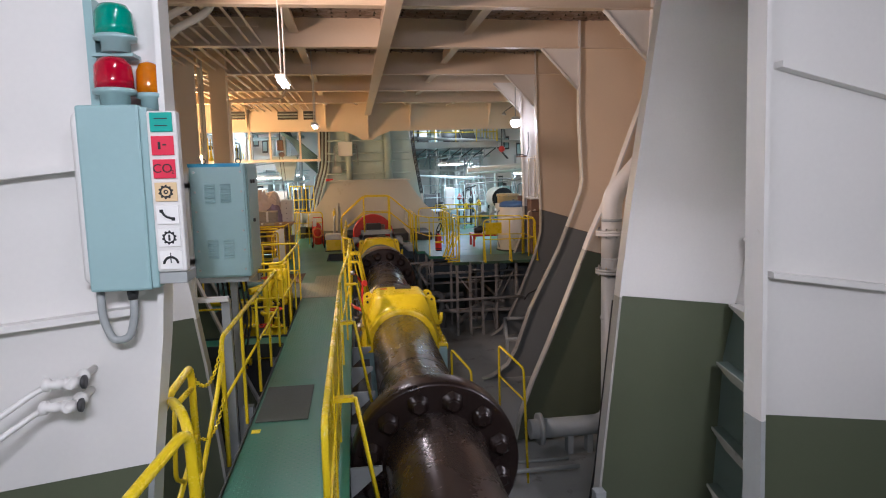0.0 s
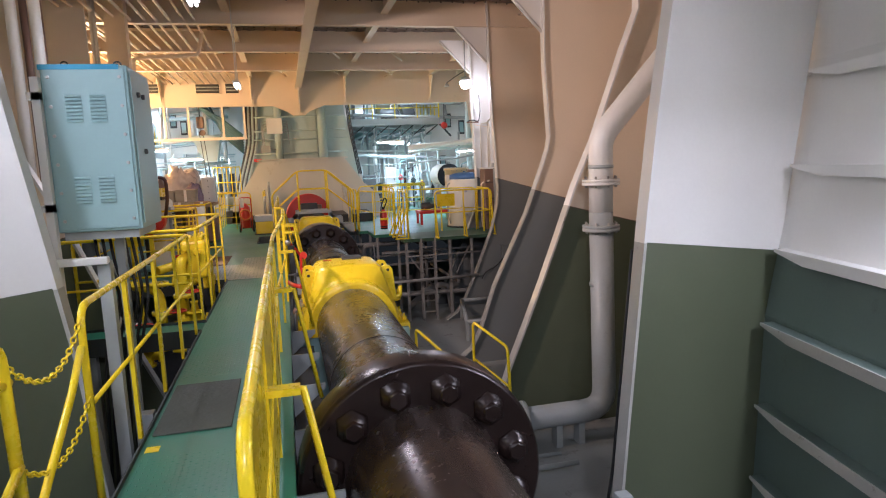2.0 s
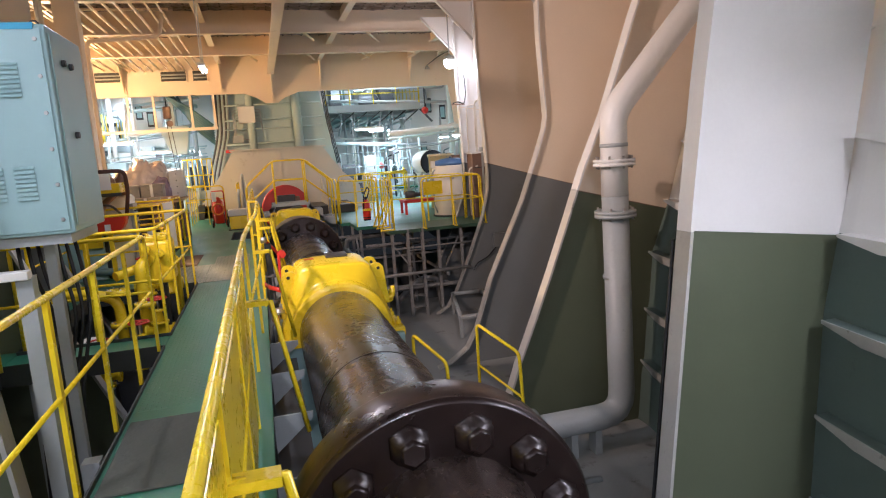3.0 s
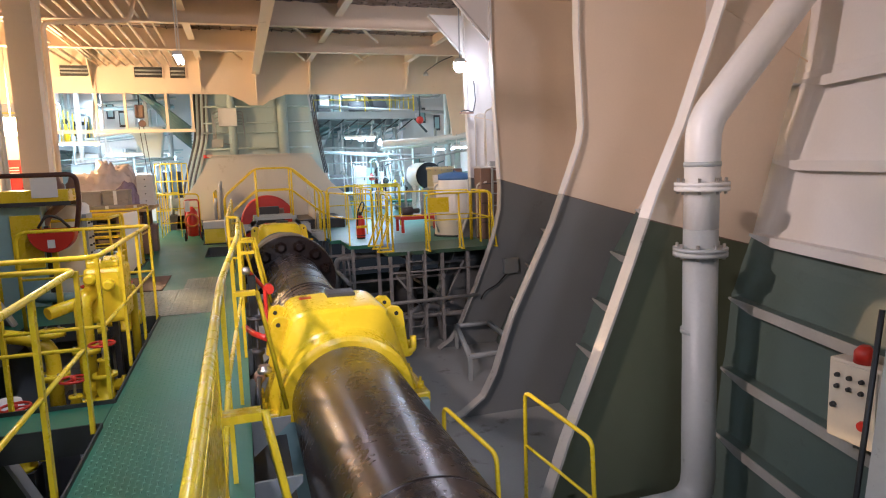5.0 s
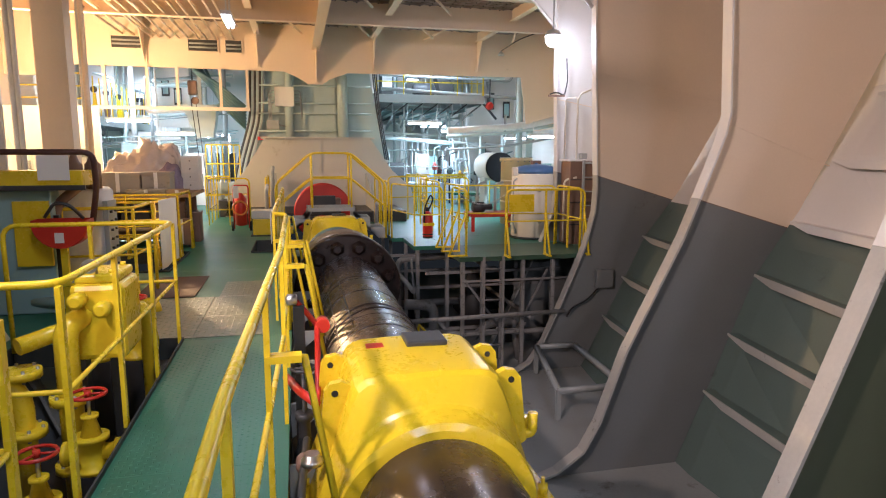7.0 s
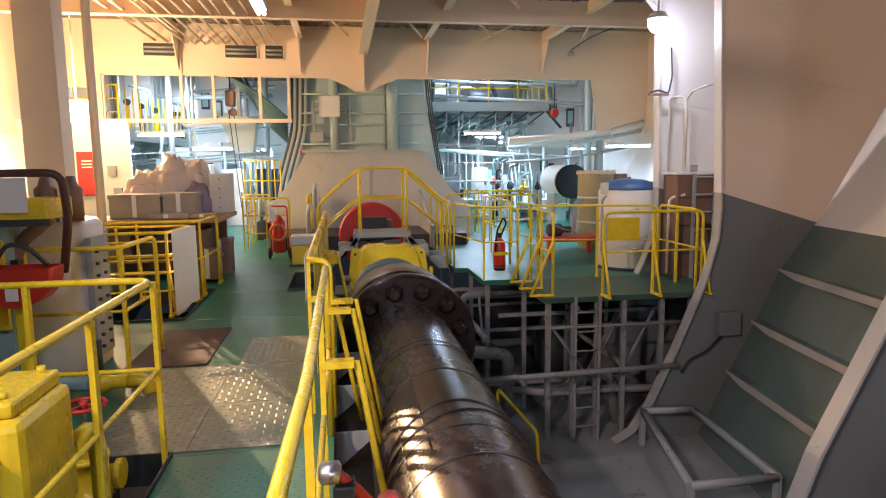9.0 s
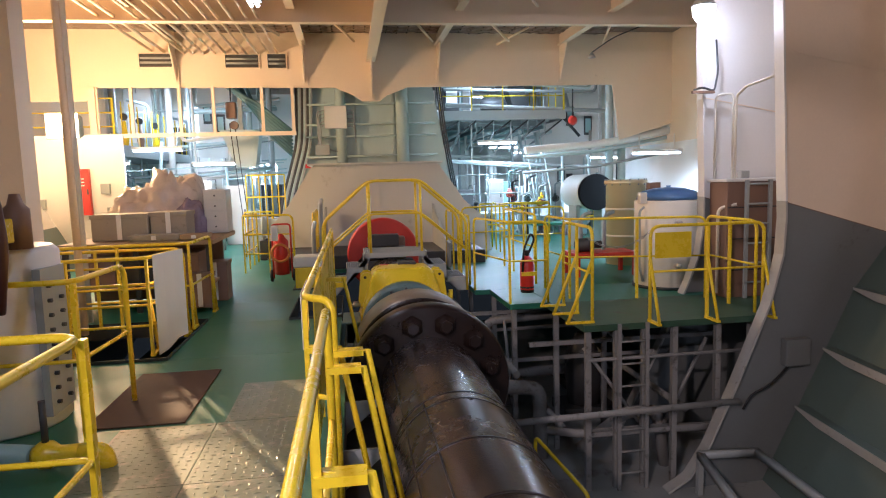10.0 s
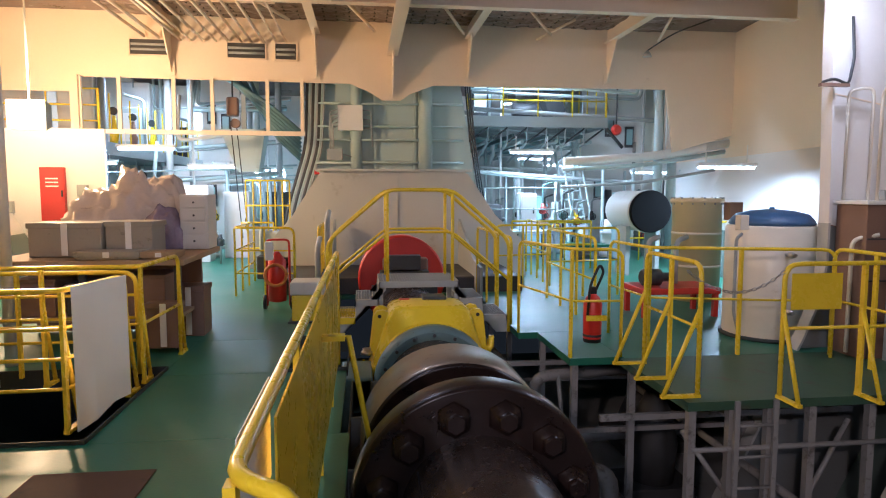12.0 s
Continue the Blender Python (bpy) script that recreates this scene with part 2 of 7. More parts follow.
deck(-0.57, 0.36, -2.9, 11.45)
deck(-1.9, -0.574, 8.27, 8.73)
deck(-6.5, -1.904, 8.27, 11.45)
deck(-7.5, 0.36, 11.454, 14.9)
deck(-1.3, 0.3, 14.904, 16.4)
deck(-1.3, -0.31, 16.404, 17.7)
deck(-8.5, -1.304, 16.6, 17.7)
deck(-9.5, 0.1, 17.704, 40)
deck(2.42, 2.95, 16.55, 17.7)
deck(2.9, 6.6, 15.2, 16.5, material=M_DECKDARK)
deck(2.954, 7.2, 16.504, 17.7)
deck(2.2, 9.5, 17.704, 40)
deck(0.104, 2.196, 20.6, 40)
solid("floor", box(-4, 7, -4, 24, LOW - 0.1, LOW), M_FLOOR, "grey painted lower floor plating with oily stains", "floor", kind="structure")
solid("ceiling", box(-10, 10, -4, 41, TOP, TOP + 0.1), M_INSUL, "insulated deckhead with metal pins and foil", "ceiling", kind="structure")
solid("wall_aft", box(-5, 6, -3.1, -3.0, LOW, TOP), M_WHITE, "white painted steel bulkhead", "wall", kind="structure")
solid("wall_forward", box(-10, 10, 35.5, 35.7, -2, TOP), M_WHITE, "white painted forward bulkhead", "wall", kind="structure")

LINE = ((2.6, 1.0), (5.85, 0.97), (8.85, 1.06), (11.8, 1.14), (15.1, 1.28), (18.2, 1.3), (25.0, 0.2))


def hull(side):
    bm = B()
    ys = [-3.0 + 1.45 * k for k in range(31)]
    zs = [-1.95, -1.3, -0.5, 0.25, 0.6, 0.82, 1.6, 2.4, 3.4, 5.25]
    grid = [[bm.verts.new((mirror(shell_x(y, z), side), y, z)) for z in zs] for y in ys]
    for i in range(len(ys) - 1):
        for j in range(len(zs) - 1):
            f = bm.faces.new((grid[i][j], grid[i + 1][j], grid[i + 1][j + 1], grid[i][j + 1]))
            f.material_index = 1 if j < 5 else 2 if ys[i] > 15 and j > 6 else 0
    ob = part("wall_starboard" if side > 0 else "wall_port", bm, M_WHITE)
    ob.data.materials.append(M_HULLGREEN)
    ob.data.materials.append(M_CREAM)
    md = ob.modifiers.new("thick", "SOLIDIFY")
    md.thickness, md.offset = 0.04, 0
    tagged(ob, "curved hull side plating, white above and dark green below", "wall", kind="structure")
    return ob


hull(1)
hull(-1)

WEBS = {
    2.6: ((2.46, 5.2), (2.47, 3.1), (2.5, 1.92), (2.54, 0.6), (2.55, -1.9)),
    5.85: ((3.78, 5.2), (3.57, 3.9), (3.42, 2.84), (3.29, 1.95), (3.2, 1.2), (3.12, 0.4), (3.01, -0.7), (2.9, -1.9)),
    8.85: ((4.96, 5.2), (4.92, 3.5), (4.72, 3.02), (4.3, 1.9), (4.02, 1.3), (3.77, 0.65), (3.55, 0.1), (3.34, -0.4), (3.1, -0.95), (2.9, -1.5), (2.82, -1.9)),
    11.8: ((4.9, 5.2), (4.9, 3.3), (4.97, 2.05), (4.93, 1.83), (4.83, 1.56), (4.5, 0.72), (3.88, -0.52), (3.6, -1.3), (3.42, -1.62), (3.12, -1.83), (2.9, -1.9)),
    15.1: ((4.98, 5.2), (5.0, 3.58), (5.06, 2.34), (5.12, 1.1), (5.1, 0.7), (4.96, 0.16), (4.59, -0.73), (4.27, -1.42), (4.05, -1.75), (3.8, -1.9)),
    16.68: ((5.04, 5.2), (5.05, 3.06), (5.1, 1.6), (5.1, 0.9), (5.04, 0.5), (4.9, 0.15), (4.5, -0.7), (3.9, -1.9)),
}


PORT_MID = ((3.73, 5.2), (3.55, 4.0), (3.4, 2.9), (3.28, 2.0), (3.16, 1.2), (3.06, 0.5), (2.95, -0.7), (2.85, -1.9))
PORT_AFT = ((2.36, 5.2), (2.38, 2.6), (2.46, 1.62), (2.53, 1.1), (2.65, 0.0), (2.78, -1.9))


def clip_profile(prof, z0, z1):
    """The part of an edge line between two heights, from the top down."""
    def at(z):
        for (xa, za), (xb, zb) in zip(prof, prof[1:]):
            if zb <= z <= za:
                return xa + (xb - xa) * (za - z) / max(za - zb, 1e-6)
        return prof[0][0] if z > prof[0][1] else prof[-1][0]
    return [(at(z1), z1)] + [(x, z) for x, z in prof if z0 < z < z1] + [(at(z0), z0)]


def plate_poly(y, edge, z_in, z_out, side, above):
    """Half of a frame plate, above or below a paint line that falls towards the shell."""
    if above:
        outer = [(shell_x(y, z), z) for z in (z_out, (z_out + TOP) / 2, TOP)]
    else:
        zb = edge[-1][1]
        outer = [(shell_x(y, z), z) for z in (zb, (zb + z_out) / 2, z_out)]
    return [(mirror(x, side), z) for x, z in edge + outer]


def flange_strip(y, prof, side, dy0, dy1, t=0.025):
    bm = B()
    rows = []
    for i, (x, z) in enumerate(prof):
        a, b = prof[max(i - 1, 0)], prof[min(i + 1, len(prof) - 1)]
        d = Vector((b[0] - a[0], b[1] - a[1])).normalized()
        nx, nz = d.y, -d.x
        if nx > 0:
            nx, nz = -nx, -nz
        rows.append([bm.verts.new((mirror(px, side), y + dy, pz)) for px, pz, dy in
                     ((x, z, dy0), (x, z, dy1), (x + nx * t, z + nz * t, dy1), (x + nx * t, z + nz * t, dy0))])
    for a, b in zip(rows, rows[1:]):
        for k in range(4):
            bm.faces.new((a[k], a[(k + 1) % 4], b[(k + 1) % 4], b[k]))
    bm.faces.new(rows[0])
    bm.faces.new(rows[-1])
    return bm


def web_frame(y, prof, side):
    zb, line = prof[-1][1], lerp_at(LINE, y)
    drop = 0.12 if y < 7 else 0.24
    root = thing("web_frame", mirror(prof[-1][0], side), y, zb, "deep steel hull frame with face flange, pale above and olive below", "hull frame", kind="structure")
    x_in = clip_profile(prof, line, TOP)[-1][0]
    z_out = line - drop * max(0.2, shell_x(y, line) - x_in)
    low = clip_profile(prof, zb, line)
    high = clip_profile(prof, line + 0.002, TOP)
    part("lower_plate", prism(B(), plate_poly(y, low, line, z_out, side, False), y, y + 0.025), M_OLIVE if y < 10 else M_HULLGREY, root)
    part("upper_plate", prism(B(), plate_poly(y, high, line + 0.002, z_out + 0.002, side, True), y, y + 0.025), M_CREAM if 7 < y < 16 else M_WHITE, root)
    dy1 = 0.05 if side > 0 or y < 3 else 0.03
    part("flange", flange_strip(y, high, side, -0.1, dy1), M_WHITE, root)
    part("lower_flange", flange_strip(y, low, side, -0.1, dy1), M_EDGEBAR if y > 3 else M_GREY, root)
    if y > 7:
        zk = {8.85: 3.0, 11.8: 1.98, 15.1: 2.9}.get(y, 2.6)
        xk = clip_profile(prof, zk, TOP)[-1][0]
        xo = shell_x(y, zk - 0.5)
        part("weld_seam", prism(B(), [(mirror(xk, side), zk), (mirror(xo, side), zk - 0.5), (mirror(xo, side), zk - 0.515), (mirror(xk, side), zk - 0.015)], y - 0.006, y - 0.0005), M_CREAM, root)
        xs = mirror(shell_x(y, z_out), side)
        part("paint_edge", prism(B(), [(mirror(x_in, side), line + 0.005), (xs, z_out + 0.005), (xs, z_out - 0.005), (mirror(x_in, side), line - 0.005)], y - 0.004, y - 0.0005), M_BROWN, root)
    return root


for wy, wp in WEBS.items():
    web_frame(wy, wp, 1)
    if wy < 14:
        web_frame(wy, {2.6: PORT_AFT, 5.85: PORT_MID}.get(wy, wp), -1)

# hull longitudinals
def longitudinal(y0, y1, za, zb, side):
    """Angle bar along the shell: a web plate and an inboard face, snipped short of the frames."""
    pale = za > 0.8
    root = thing("hull_stiffener", mirror(tip_x(y0, za), side), y0, za, "white angle bar stiffener on the hull plating" if pale else "worn pale angle bar stiffener on the green hull plating", "stiffener", "hull stiffeners", "structure")
    web, face = B(), B()
    wrows, frows = [], []
    for k in range(9):
        y = y0 + 0.04 + (y1 - y0 - 0.16) * k / 8
        z = lerp_at(((5.85, za), (11.75, zb)), y)
        a, b = tip_x(y, z), shell_x(y, z) + 0.01
        h = 0.02 if k in (0, 8) else 0.085
        wrows.append([web.verts.new((mirror(x, side), y, zz)) for x, zz in ((a + 0.014, z), (b, z), (b, z - 0.014), (a + 0.014, z - 0.014))])
        frows.append([face.verts.new((mirror(x, side), y, zz)) for x, zz in ((a, z + 0.004), (a + 0.014, z + 0.004), (a + 0.014, z - h), (a, z - h))])
    for bm, rows in ((web, wrows), (face, frows)):
        for p, q in zip(rows, rows[1:]):
            for k in range(4):
                bm.faces.new((p[k], p[(k + 1) % 4], q[(k + 1) % 4], q[k]))
        bm.faces.new(rows[0])
        bm.faces.new(rows[-1])
    part("web", web, M_WHITE if pale else M_HULLGREEN, root)
    part("face", face, M_WHITE if pale else M_EDGEBAR, root)


for side in (1, -1):
    wys = sorted(WEBS)
    for y0, y1 in zip(wys[:-1], wys[1:]):
        if y0 > 14 or (side < 0 and y0 > 8):
            continue
        for za, zb in ((-1.15, -1.0), (-0.5, -0.36), (0.22, 0.3), (0.84, 0.88), (1.54, 1.56), (2.3, 2.3)):
            if za > 0.8 and y0 > 11:
                continue
            longitudinal(y0, y1, za, zb, side)

# deckhead girders
def girder(x, y0, y1, zb, w):
    bm = bx(B(), x - 0.012, x + 0.012, y0, y1, zb + 0.025, TOP)
    bx(bm, x - w / 2, x + w / 2, y0, y1, zb, zb + 0.025)
    solid("ceiling_girder", bm, M_CREAM, "cream painted longitudinal deckhead girder with bottom flange", "girder", "deckhead girders", "structure")


girder(SX, -3, 24.45, 4.46, 0.22)
for gx in (-3.4, -0.5, 2.7, 5.8):
    girder(gx, -3, 24.45, 4.85, 0.16)


def beam(y, zb, w, x0=-6.0, x1=8.0):
    bm = bx(B(), x0, x1, y - 0.012, y + 0.012, zb + 0.02, TOP)
    bx(bm, x0, x1, y - w / 2, y + w / 2, zb, zb + 0.02)
    solid("ceiling_beam", bm, M_CREAM, "cream painted transverse deckhead beam", "beam", "deckhead beams", "structure")


for wy in (2.6, 5.85, 8.85, 11.8, 15.1, 18.2, 21.3):
    beam(wy, 4.6, 0.18)

# deep transverse girder with a dip at the centreline
bm = prism(B(), [(-9.5, TOP), (9.5, TOP), (9.5, 3.1), (7.4, 2.5), (7.2, 3.9), (1.95, 3.87), (1.45, 3.68), (1.25, 3.54), (0.85, 3.54), (0.65, 3.68), (0.2, 3.87), (-5.2, 3.9), (-5.4, 3.6), (-9.5, 3.6)], 24.5, 24.54)
solid("transverse_girder", bm, M_CREAM, "deep cream painted transverse girder under the deckhead", "girder", kind="structure")

# walkway edge girder beside the shaft
bm = bx(B(), 0.345, 0.36, -2.9, 16.3, -0.36, -0.072)
bx(bm, 0.345, 0.6, -2.9, 16.3, -0.375, -0.36)
solid("walkway_girder", bm, M_DARK, "dark steel edge girder under the walkway", "girder", kind="structure")
for k in range(16):
    y = 2.8 + k * 0.9
    solid("walkway_bracket", prism(B(), [(0.36, -0.08), (0.62, -0.08), (0.62, -0.12), (0.36, -0.34)], y, y + 0.02), M_GREY, "grey steel bracket under the walkway edge", "bracket", "walkway brackets", "structure")
# coamings round the deck openings
def coaming(x0, x1, y0, y1):
    for a in ((x0, x1, y0, y0 + 0.012), (x0, x1, y1 - 0.012, y1), (x0, x0 + 0.012, y0 + 0.014, y1 - 0.014), (x1 - 0.012, x1, y0 + 0.014, y1 - 0.014)):
        solid("coaming", box(*a, -0.16, 0.03), M_EDGE, "dark steel coaming round a deck opening", "coaming", kind="structure")


coaming(-1.9, -0.558, 8.72, 11.46)
coaming(-1.9, -0.558, 2.9, 8.28)
coaming(-4.0, -1.29, 14.89, 16.61)
coaming(-0.32, 0.31, 16.39, 17.71)
# supports under the deck openings
for x, y in ((-0.7, 4.0), (-0.7, 6.2), (-1.7, 8.5), (-1.75, 4.9), (-1.75, 6.6), (-0.7, 8.5)):
    solid("deck_post", box(x - 0.05, x + 0.05, y - 0.05, y + 0.05, LOW, -0.07), M_GREY, "grey steel post under the deck", "post", "deck posts", "structure")

# chequered plates, mats and marks on the deck
def chequer(x0, x1, y0, y1, m=None, label="worn chequered steel floor plate with bare patches", pitch=0.055, top=0.007):
    """Floor plate with raised lozenges."""
    bm = bx(B(), x0, x1, y0, y1, 0.0005, top)
    nx, ny = int((x1 - x0) / pitch), int((y1 - y0) / pitch)
    a, b, h = pitch * 0.38, pitch * 0.12, pitch * 0.06
    for i in range(nx):
        for j in range(ny):
            cx, cy = x0 + pitch * (i + 0.5), y0 + pitch * (j + 0.5)
            d = (a, b) if (i + j) % 2 else (b, a)
            v = [bm.verts.new(q) for q in ((cx - d[0], cy, top), (cx, cy - d[1], top), (cx + d[0], cy, top), (cx, cy + d[1], top), (cx, cy, top + h))]
            for k in range(4):
                bm.faces.new((v[k], v[(k + 1) % 4], v[4]))
    return solid("floor_plate", bm, m or M_CHEQ, label, "floor plate", "floor plates", "structure")


M_HATCH = mat("dark_brown_deck_paint", (0.1, 0.06, 0.04), 0.75, var=0.3, scale=2, dirt=(0.06, 0.045, 0.035), dirt_at=0.58, spec=0.2)
M_CHEQ = mat("worn_chequer_plate", (0.17, 0.2, 0.15), 0.34, metal=0.2, var=0.35, scale=3, dirt=(0.3, 0.27, 0.22), dirt_at=0.54)
for y0, y1 in ((11.5, 12.25), (12.256, 13.15)):
    for x0, x1 in ((-1.12, -0.5), (-0.494, 0.12)):
        chequer(x0, x1, y0, y1)
chequer(-0.45, 0.1, 13.16, 14.0)
for y0, y1 in ((3.0, 5.2), (6.7, 9.0), (9.01, 11.3)):
    chequer(-0.54, 0.25, y0, y1, M_DECK, "green painted chequered floor plate", 0.036, 0.0015)
solid("hatch_cover", box(-1.38, -0.72, 13.2, 14.45, 0.001, 0.012, bev=0.004), M_HATCH, "brown painted steel hatch cover flush with the deck", "hatch", kind="structure")
solid("floor_mat", box(-0.53, -0.04, 5.52, 6.5, 0.001, 0.014, bev=0.005), M_MAT, "dark ribbed rubber mat on the green walkway", "mat")
solid("floor_marking", box(-0.53, -0.45, 5.28, 5.36, 0.001, 0.004), M_YELLOW, "small worn yellow paint mark on the deck", "marking", kind="structure")

# openings in the transverse girder for the pipes, drawn on its face
for x0, x1, z0, z1 in ((-4.19, -3.46, 4.36, 4.66), (-2.29, -1.54, 4.34, 4.64), (-1.33, -0.91, 4.33, 4.65)):
    w = thing("pipe_opening", (x0 + x1) / 2, 24.5, z0, "framed slot in the girder with pipes passing through", "opening", "girder openings", "structure")
    # no hole is cut: a flat dark sheet paints the slot's inner shade
    part("recess_shade", box(x0, x1, 24.485, 24.497, z0, z1), M_DARK, w)
    for zz in (z0 + 0.1, z0 + 0.2):
        part("pipe", tube(B(), [(x0 + 0.02, 24.47, zz), (x1 - 0.02, 24.47, zz)], 0.025), M_GREY, w)
    part("frame", bx(bx(bx(bx(B(), x0 - 0.03, x1 + 0.03, 24.46, 24.497, z1, z1 + 0.03), x0 - 0.03, x1 + 0.03, 24.46, 24.497, z0 - 0.03, z0), x0 - 0.03, x0, 24.46, 24.497, z0, z1), x1, x1 + 0.03, 24.46, 24.497, z0, z1), M_CREAM, w)
# brackets where the girders land on the transverse girder
for gx, zb, dz in ((-3.4, 3.95, 0.9), (-0.5, 3.93, 0.92), (2.7, 3.95, 0.9), (5.8, 3.95, 0.9), (SX, 3.56, 0.9)):
    bm = prism(B(), [(24.48, zb), (24.48, zb + dz), (23.9, zb + dz), (24.25, zb + 0.35)], gx - 0.012, gx + 0.012, "x")
    bx(bm, gx - 0.07, gx + 0.07, 24.44, 24.47, zb, zb + 0.45)
    solid("girder_bracket", bm, M_CREAM, "triangular cream painted bracket under a deckhead girder", "bracket", "girder brackets", "structure")
# knee brackets from the web frames to the deckhead
for wy, wp in WEBS.items():
    x = wp[0][0]
    if 7 < wy < 18:
        bm = prism(B(), [(x - 0.75, 4.62), (x - 0.02, 4.62), (x - 0.02, 3.85)], wy, wy + 0.02)
        tube(bm, [(x - 0.75, wy + 0.01, 4.6), (x - 0.02, wy + 0.01, 3.84)], 0.035, 4)
        solid("knee_bracket", bm, M_WHITE, "pale triangular knee bracket between frame and deckhead", "bracket", "knee brackets", "structure")
# insulation blanket, pinned up and sagging a little between the pins
bm = B()
nx, ny = 150, 290
grid = []
for i in range(nx + 1):
    row = []
    for j in range(ny + 1):
        x, y = -4.4 + 11.4 * i / nx, 1.2 + 23.2 * j / ny
        sag = 0.02 * abs(math.sin(math.pi * x / 0.3) * math.sin(math.pi * y / 0.54)) + 0.035 * noise.noise((x * 2.1, y * 1.6, 0)) + 0.018 * noise.noise((x * 7, y * 6, 3))
        row.append(bm.verts.new((x, y, TOP - 0.07 - sag)))
    grid.append(row)
for i in range(nx):
    for j in range(ny):
        bm.faces.new((grid[i][j], grid[i][j + 1], grid[i + 1][j + 1], grid[i + 1][j]))
solid("ceiling_insulation", bm, M_INSUL, "crumpled foil-faced insulation blanket under the deckhead", "insulation", kind="structure")
# insulation pins
bm = B()
for i in range(36):
    for j in range(80):
        x, y = -3.3 + i * 0.25, 2.9 + j * 0.27
        r = 0.02
        z = TOP - 0.085 - 0.035 * noise.noise((x * 2.1, y * 1.6, 0)) - 0.018 * noise.noise((x * 7, y * 6, 3))
        v = [bm.verts.new((x + r * math.cos(a), y + r * math.sin(a), z - 0.02)) for a in (0, 1.57, 3.14, 4.71)]
        t = bm.verts.new((x, y, z + 0.02))
        bm.faces.new(v)
        for k in range(4):
            bm.faces.new((v[k], v[(k + 1) % 4], t))
solid("insulation_pins", bm, M_DARK, "rows of dark weld pins holding the deckhead insulation", "pins", kind="stuff")
# small braces between the beams under the blanket
for x, y, dx, dy in ((0.2, 22.9, 0.5, 0.9), (1.9, 22.6, 0.6, 1.2), (-1.6, 22.4, 0.7, 0.8), (3.6, 22.8, 0.7, 0.9), (4.7, 23.4, -0.6, 0.7), (3.3, 19.6, 0.8, 1.1), (1.6, 19.4, 0.6, 0.9), (6.4, 22.6, 0.3, 1.3)):
    solid("deckhead_brace", tube(B(), [(x, y, 5.05), (x + dx, y + dy, 4.8)], 0.03, 4), M_CREAM, "short diagonal angle brace under the deckhead", "brace", "deckhead braces", "structure")
# pipe runs below the deckhead
for k, (x, z, r) in enumerate(((-3.9, 4.72, 0.03), (-3.62, 4.7, 0.035), (-3.2, 4.66, 0.025), (-3.0, 4.66, 0.025), (-2.75, 4.66, 0.03), (-2.5, 4.66, 0.022), (-2.28, 4.68, 0.03), (-2.0, 4.66, 0.025), (-1.8, 4.66, 0.025), (-1.55, 4.66, 0.03), (-1.3, 4.68, 0.022), (-1.1, 4.68, 0.022))):
    solid("ceiling_pipe", tube(B(), [(x, 3.2 + (k % 3) * 0.5, z), (x, 24.45, z)], r, 10), M_CREAM, "cream painted pipe run below the deckhead", "pipe", "deckhead pipes", "structure")
for y in (5.2, 8.0, 10.8, 13.6, 16.4, 19.2, 22.0):
    solid("pipe_hanger", box(-4.0, -1.0, y - 0.02, y + 0.02, 4.745, 4.785), M_CREAM, "cream painted angle bar carrying the pipes", "hanger", "pipe hangers", "structure")

# aft landing and its steps
solid("aft_landing", box(-0.57, 1.9, -2.9, 0.2, 0.68, 0.75), M_DECK, "green painted steel landing at the aft end", "landing", kind="structure")
for k, y in enumerate((0.204, 0.56, 0.92)):
    solid("aft_step", box(-0.57, 0.75, y, y + 0.35, 0.49 - k * 0.19, 0.53 - k * 0.19), M_DECK, "green painted steel step", "step", "aft steps", "structure")

# ---- propeller shaft ----
shaft = thing("propeller_shaft", SX, 1.0, SZ, "dark oily steel propeller shaft with bolted couplings", "shaft")
part("shaft_body", lathe(B(), [(-3.0, SR), (4.5, SR), (4.68, SR + 0.03), (5.05, SR + 0.03), (5.25, SR), (14.05, SR), (20.4, SR)], (SX, 0, SZ), seg=72), M_SHAFT, shaft)
for y in (6.35, 10.6, 10.95, 11.9, 12.5, 12.62):
    part("stain_ring", lathe(B(), [(y, SR), (y + 0.003, SR + 0.003), (y + 0.022, SR + 0.003), (y + 0.025, SR)], (SX, 0, SZ), seg=72), M_FLANGE, shaft)

for a, y0, y1 in ((-52, 9.8, 14.0), (-30, 10.8, 12.6)):
    c, s = math.cos(radians(a)), math.sin(radians(a))
    bm = tube(B(), [(SX + SR * s, y0 + (y1 - y0) * k / 9, SZ + SR * c) for k in range(10)], 0.006, 4)
    part("scribe_line", bm, M_FLANGE, shaft)
for y, ph in ((11.15, 0.3), (11.27, 1.4)):
    part("oil_line", tube(B(), [(SX + (SR + 0.001) * math.sin(t), y + 0.045 * math.sin(2.3 * t + ph), SZ + (SR + 0.001) * math.cos(t)) for t in [-1.7 + 3.4 * k / 40 for k in range(41)]], 0.007, 5), M_FLANGE, shaft)


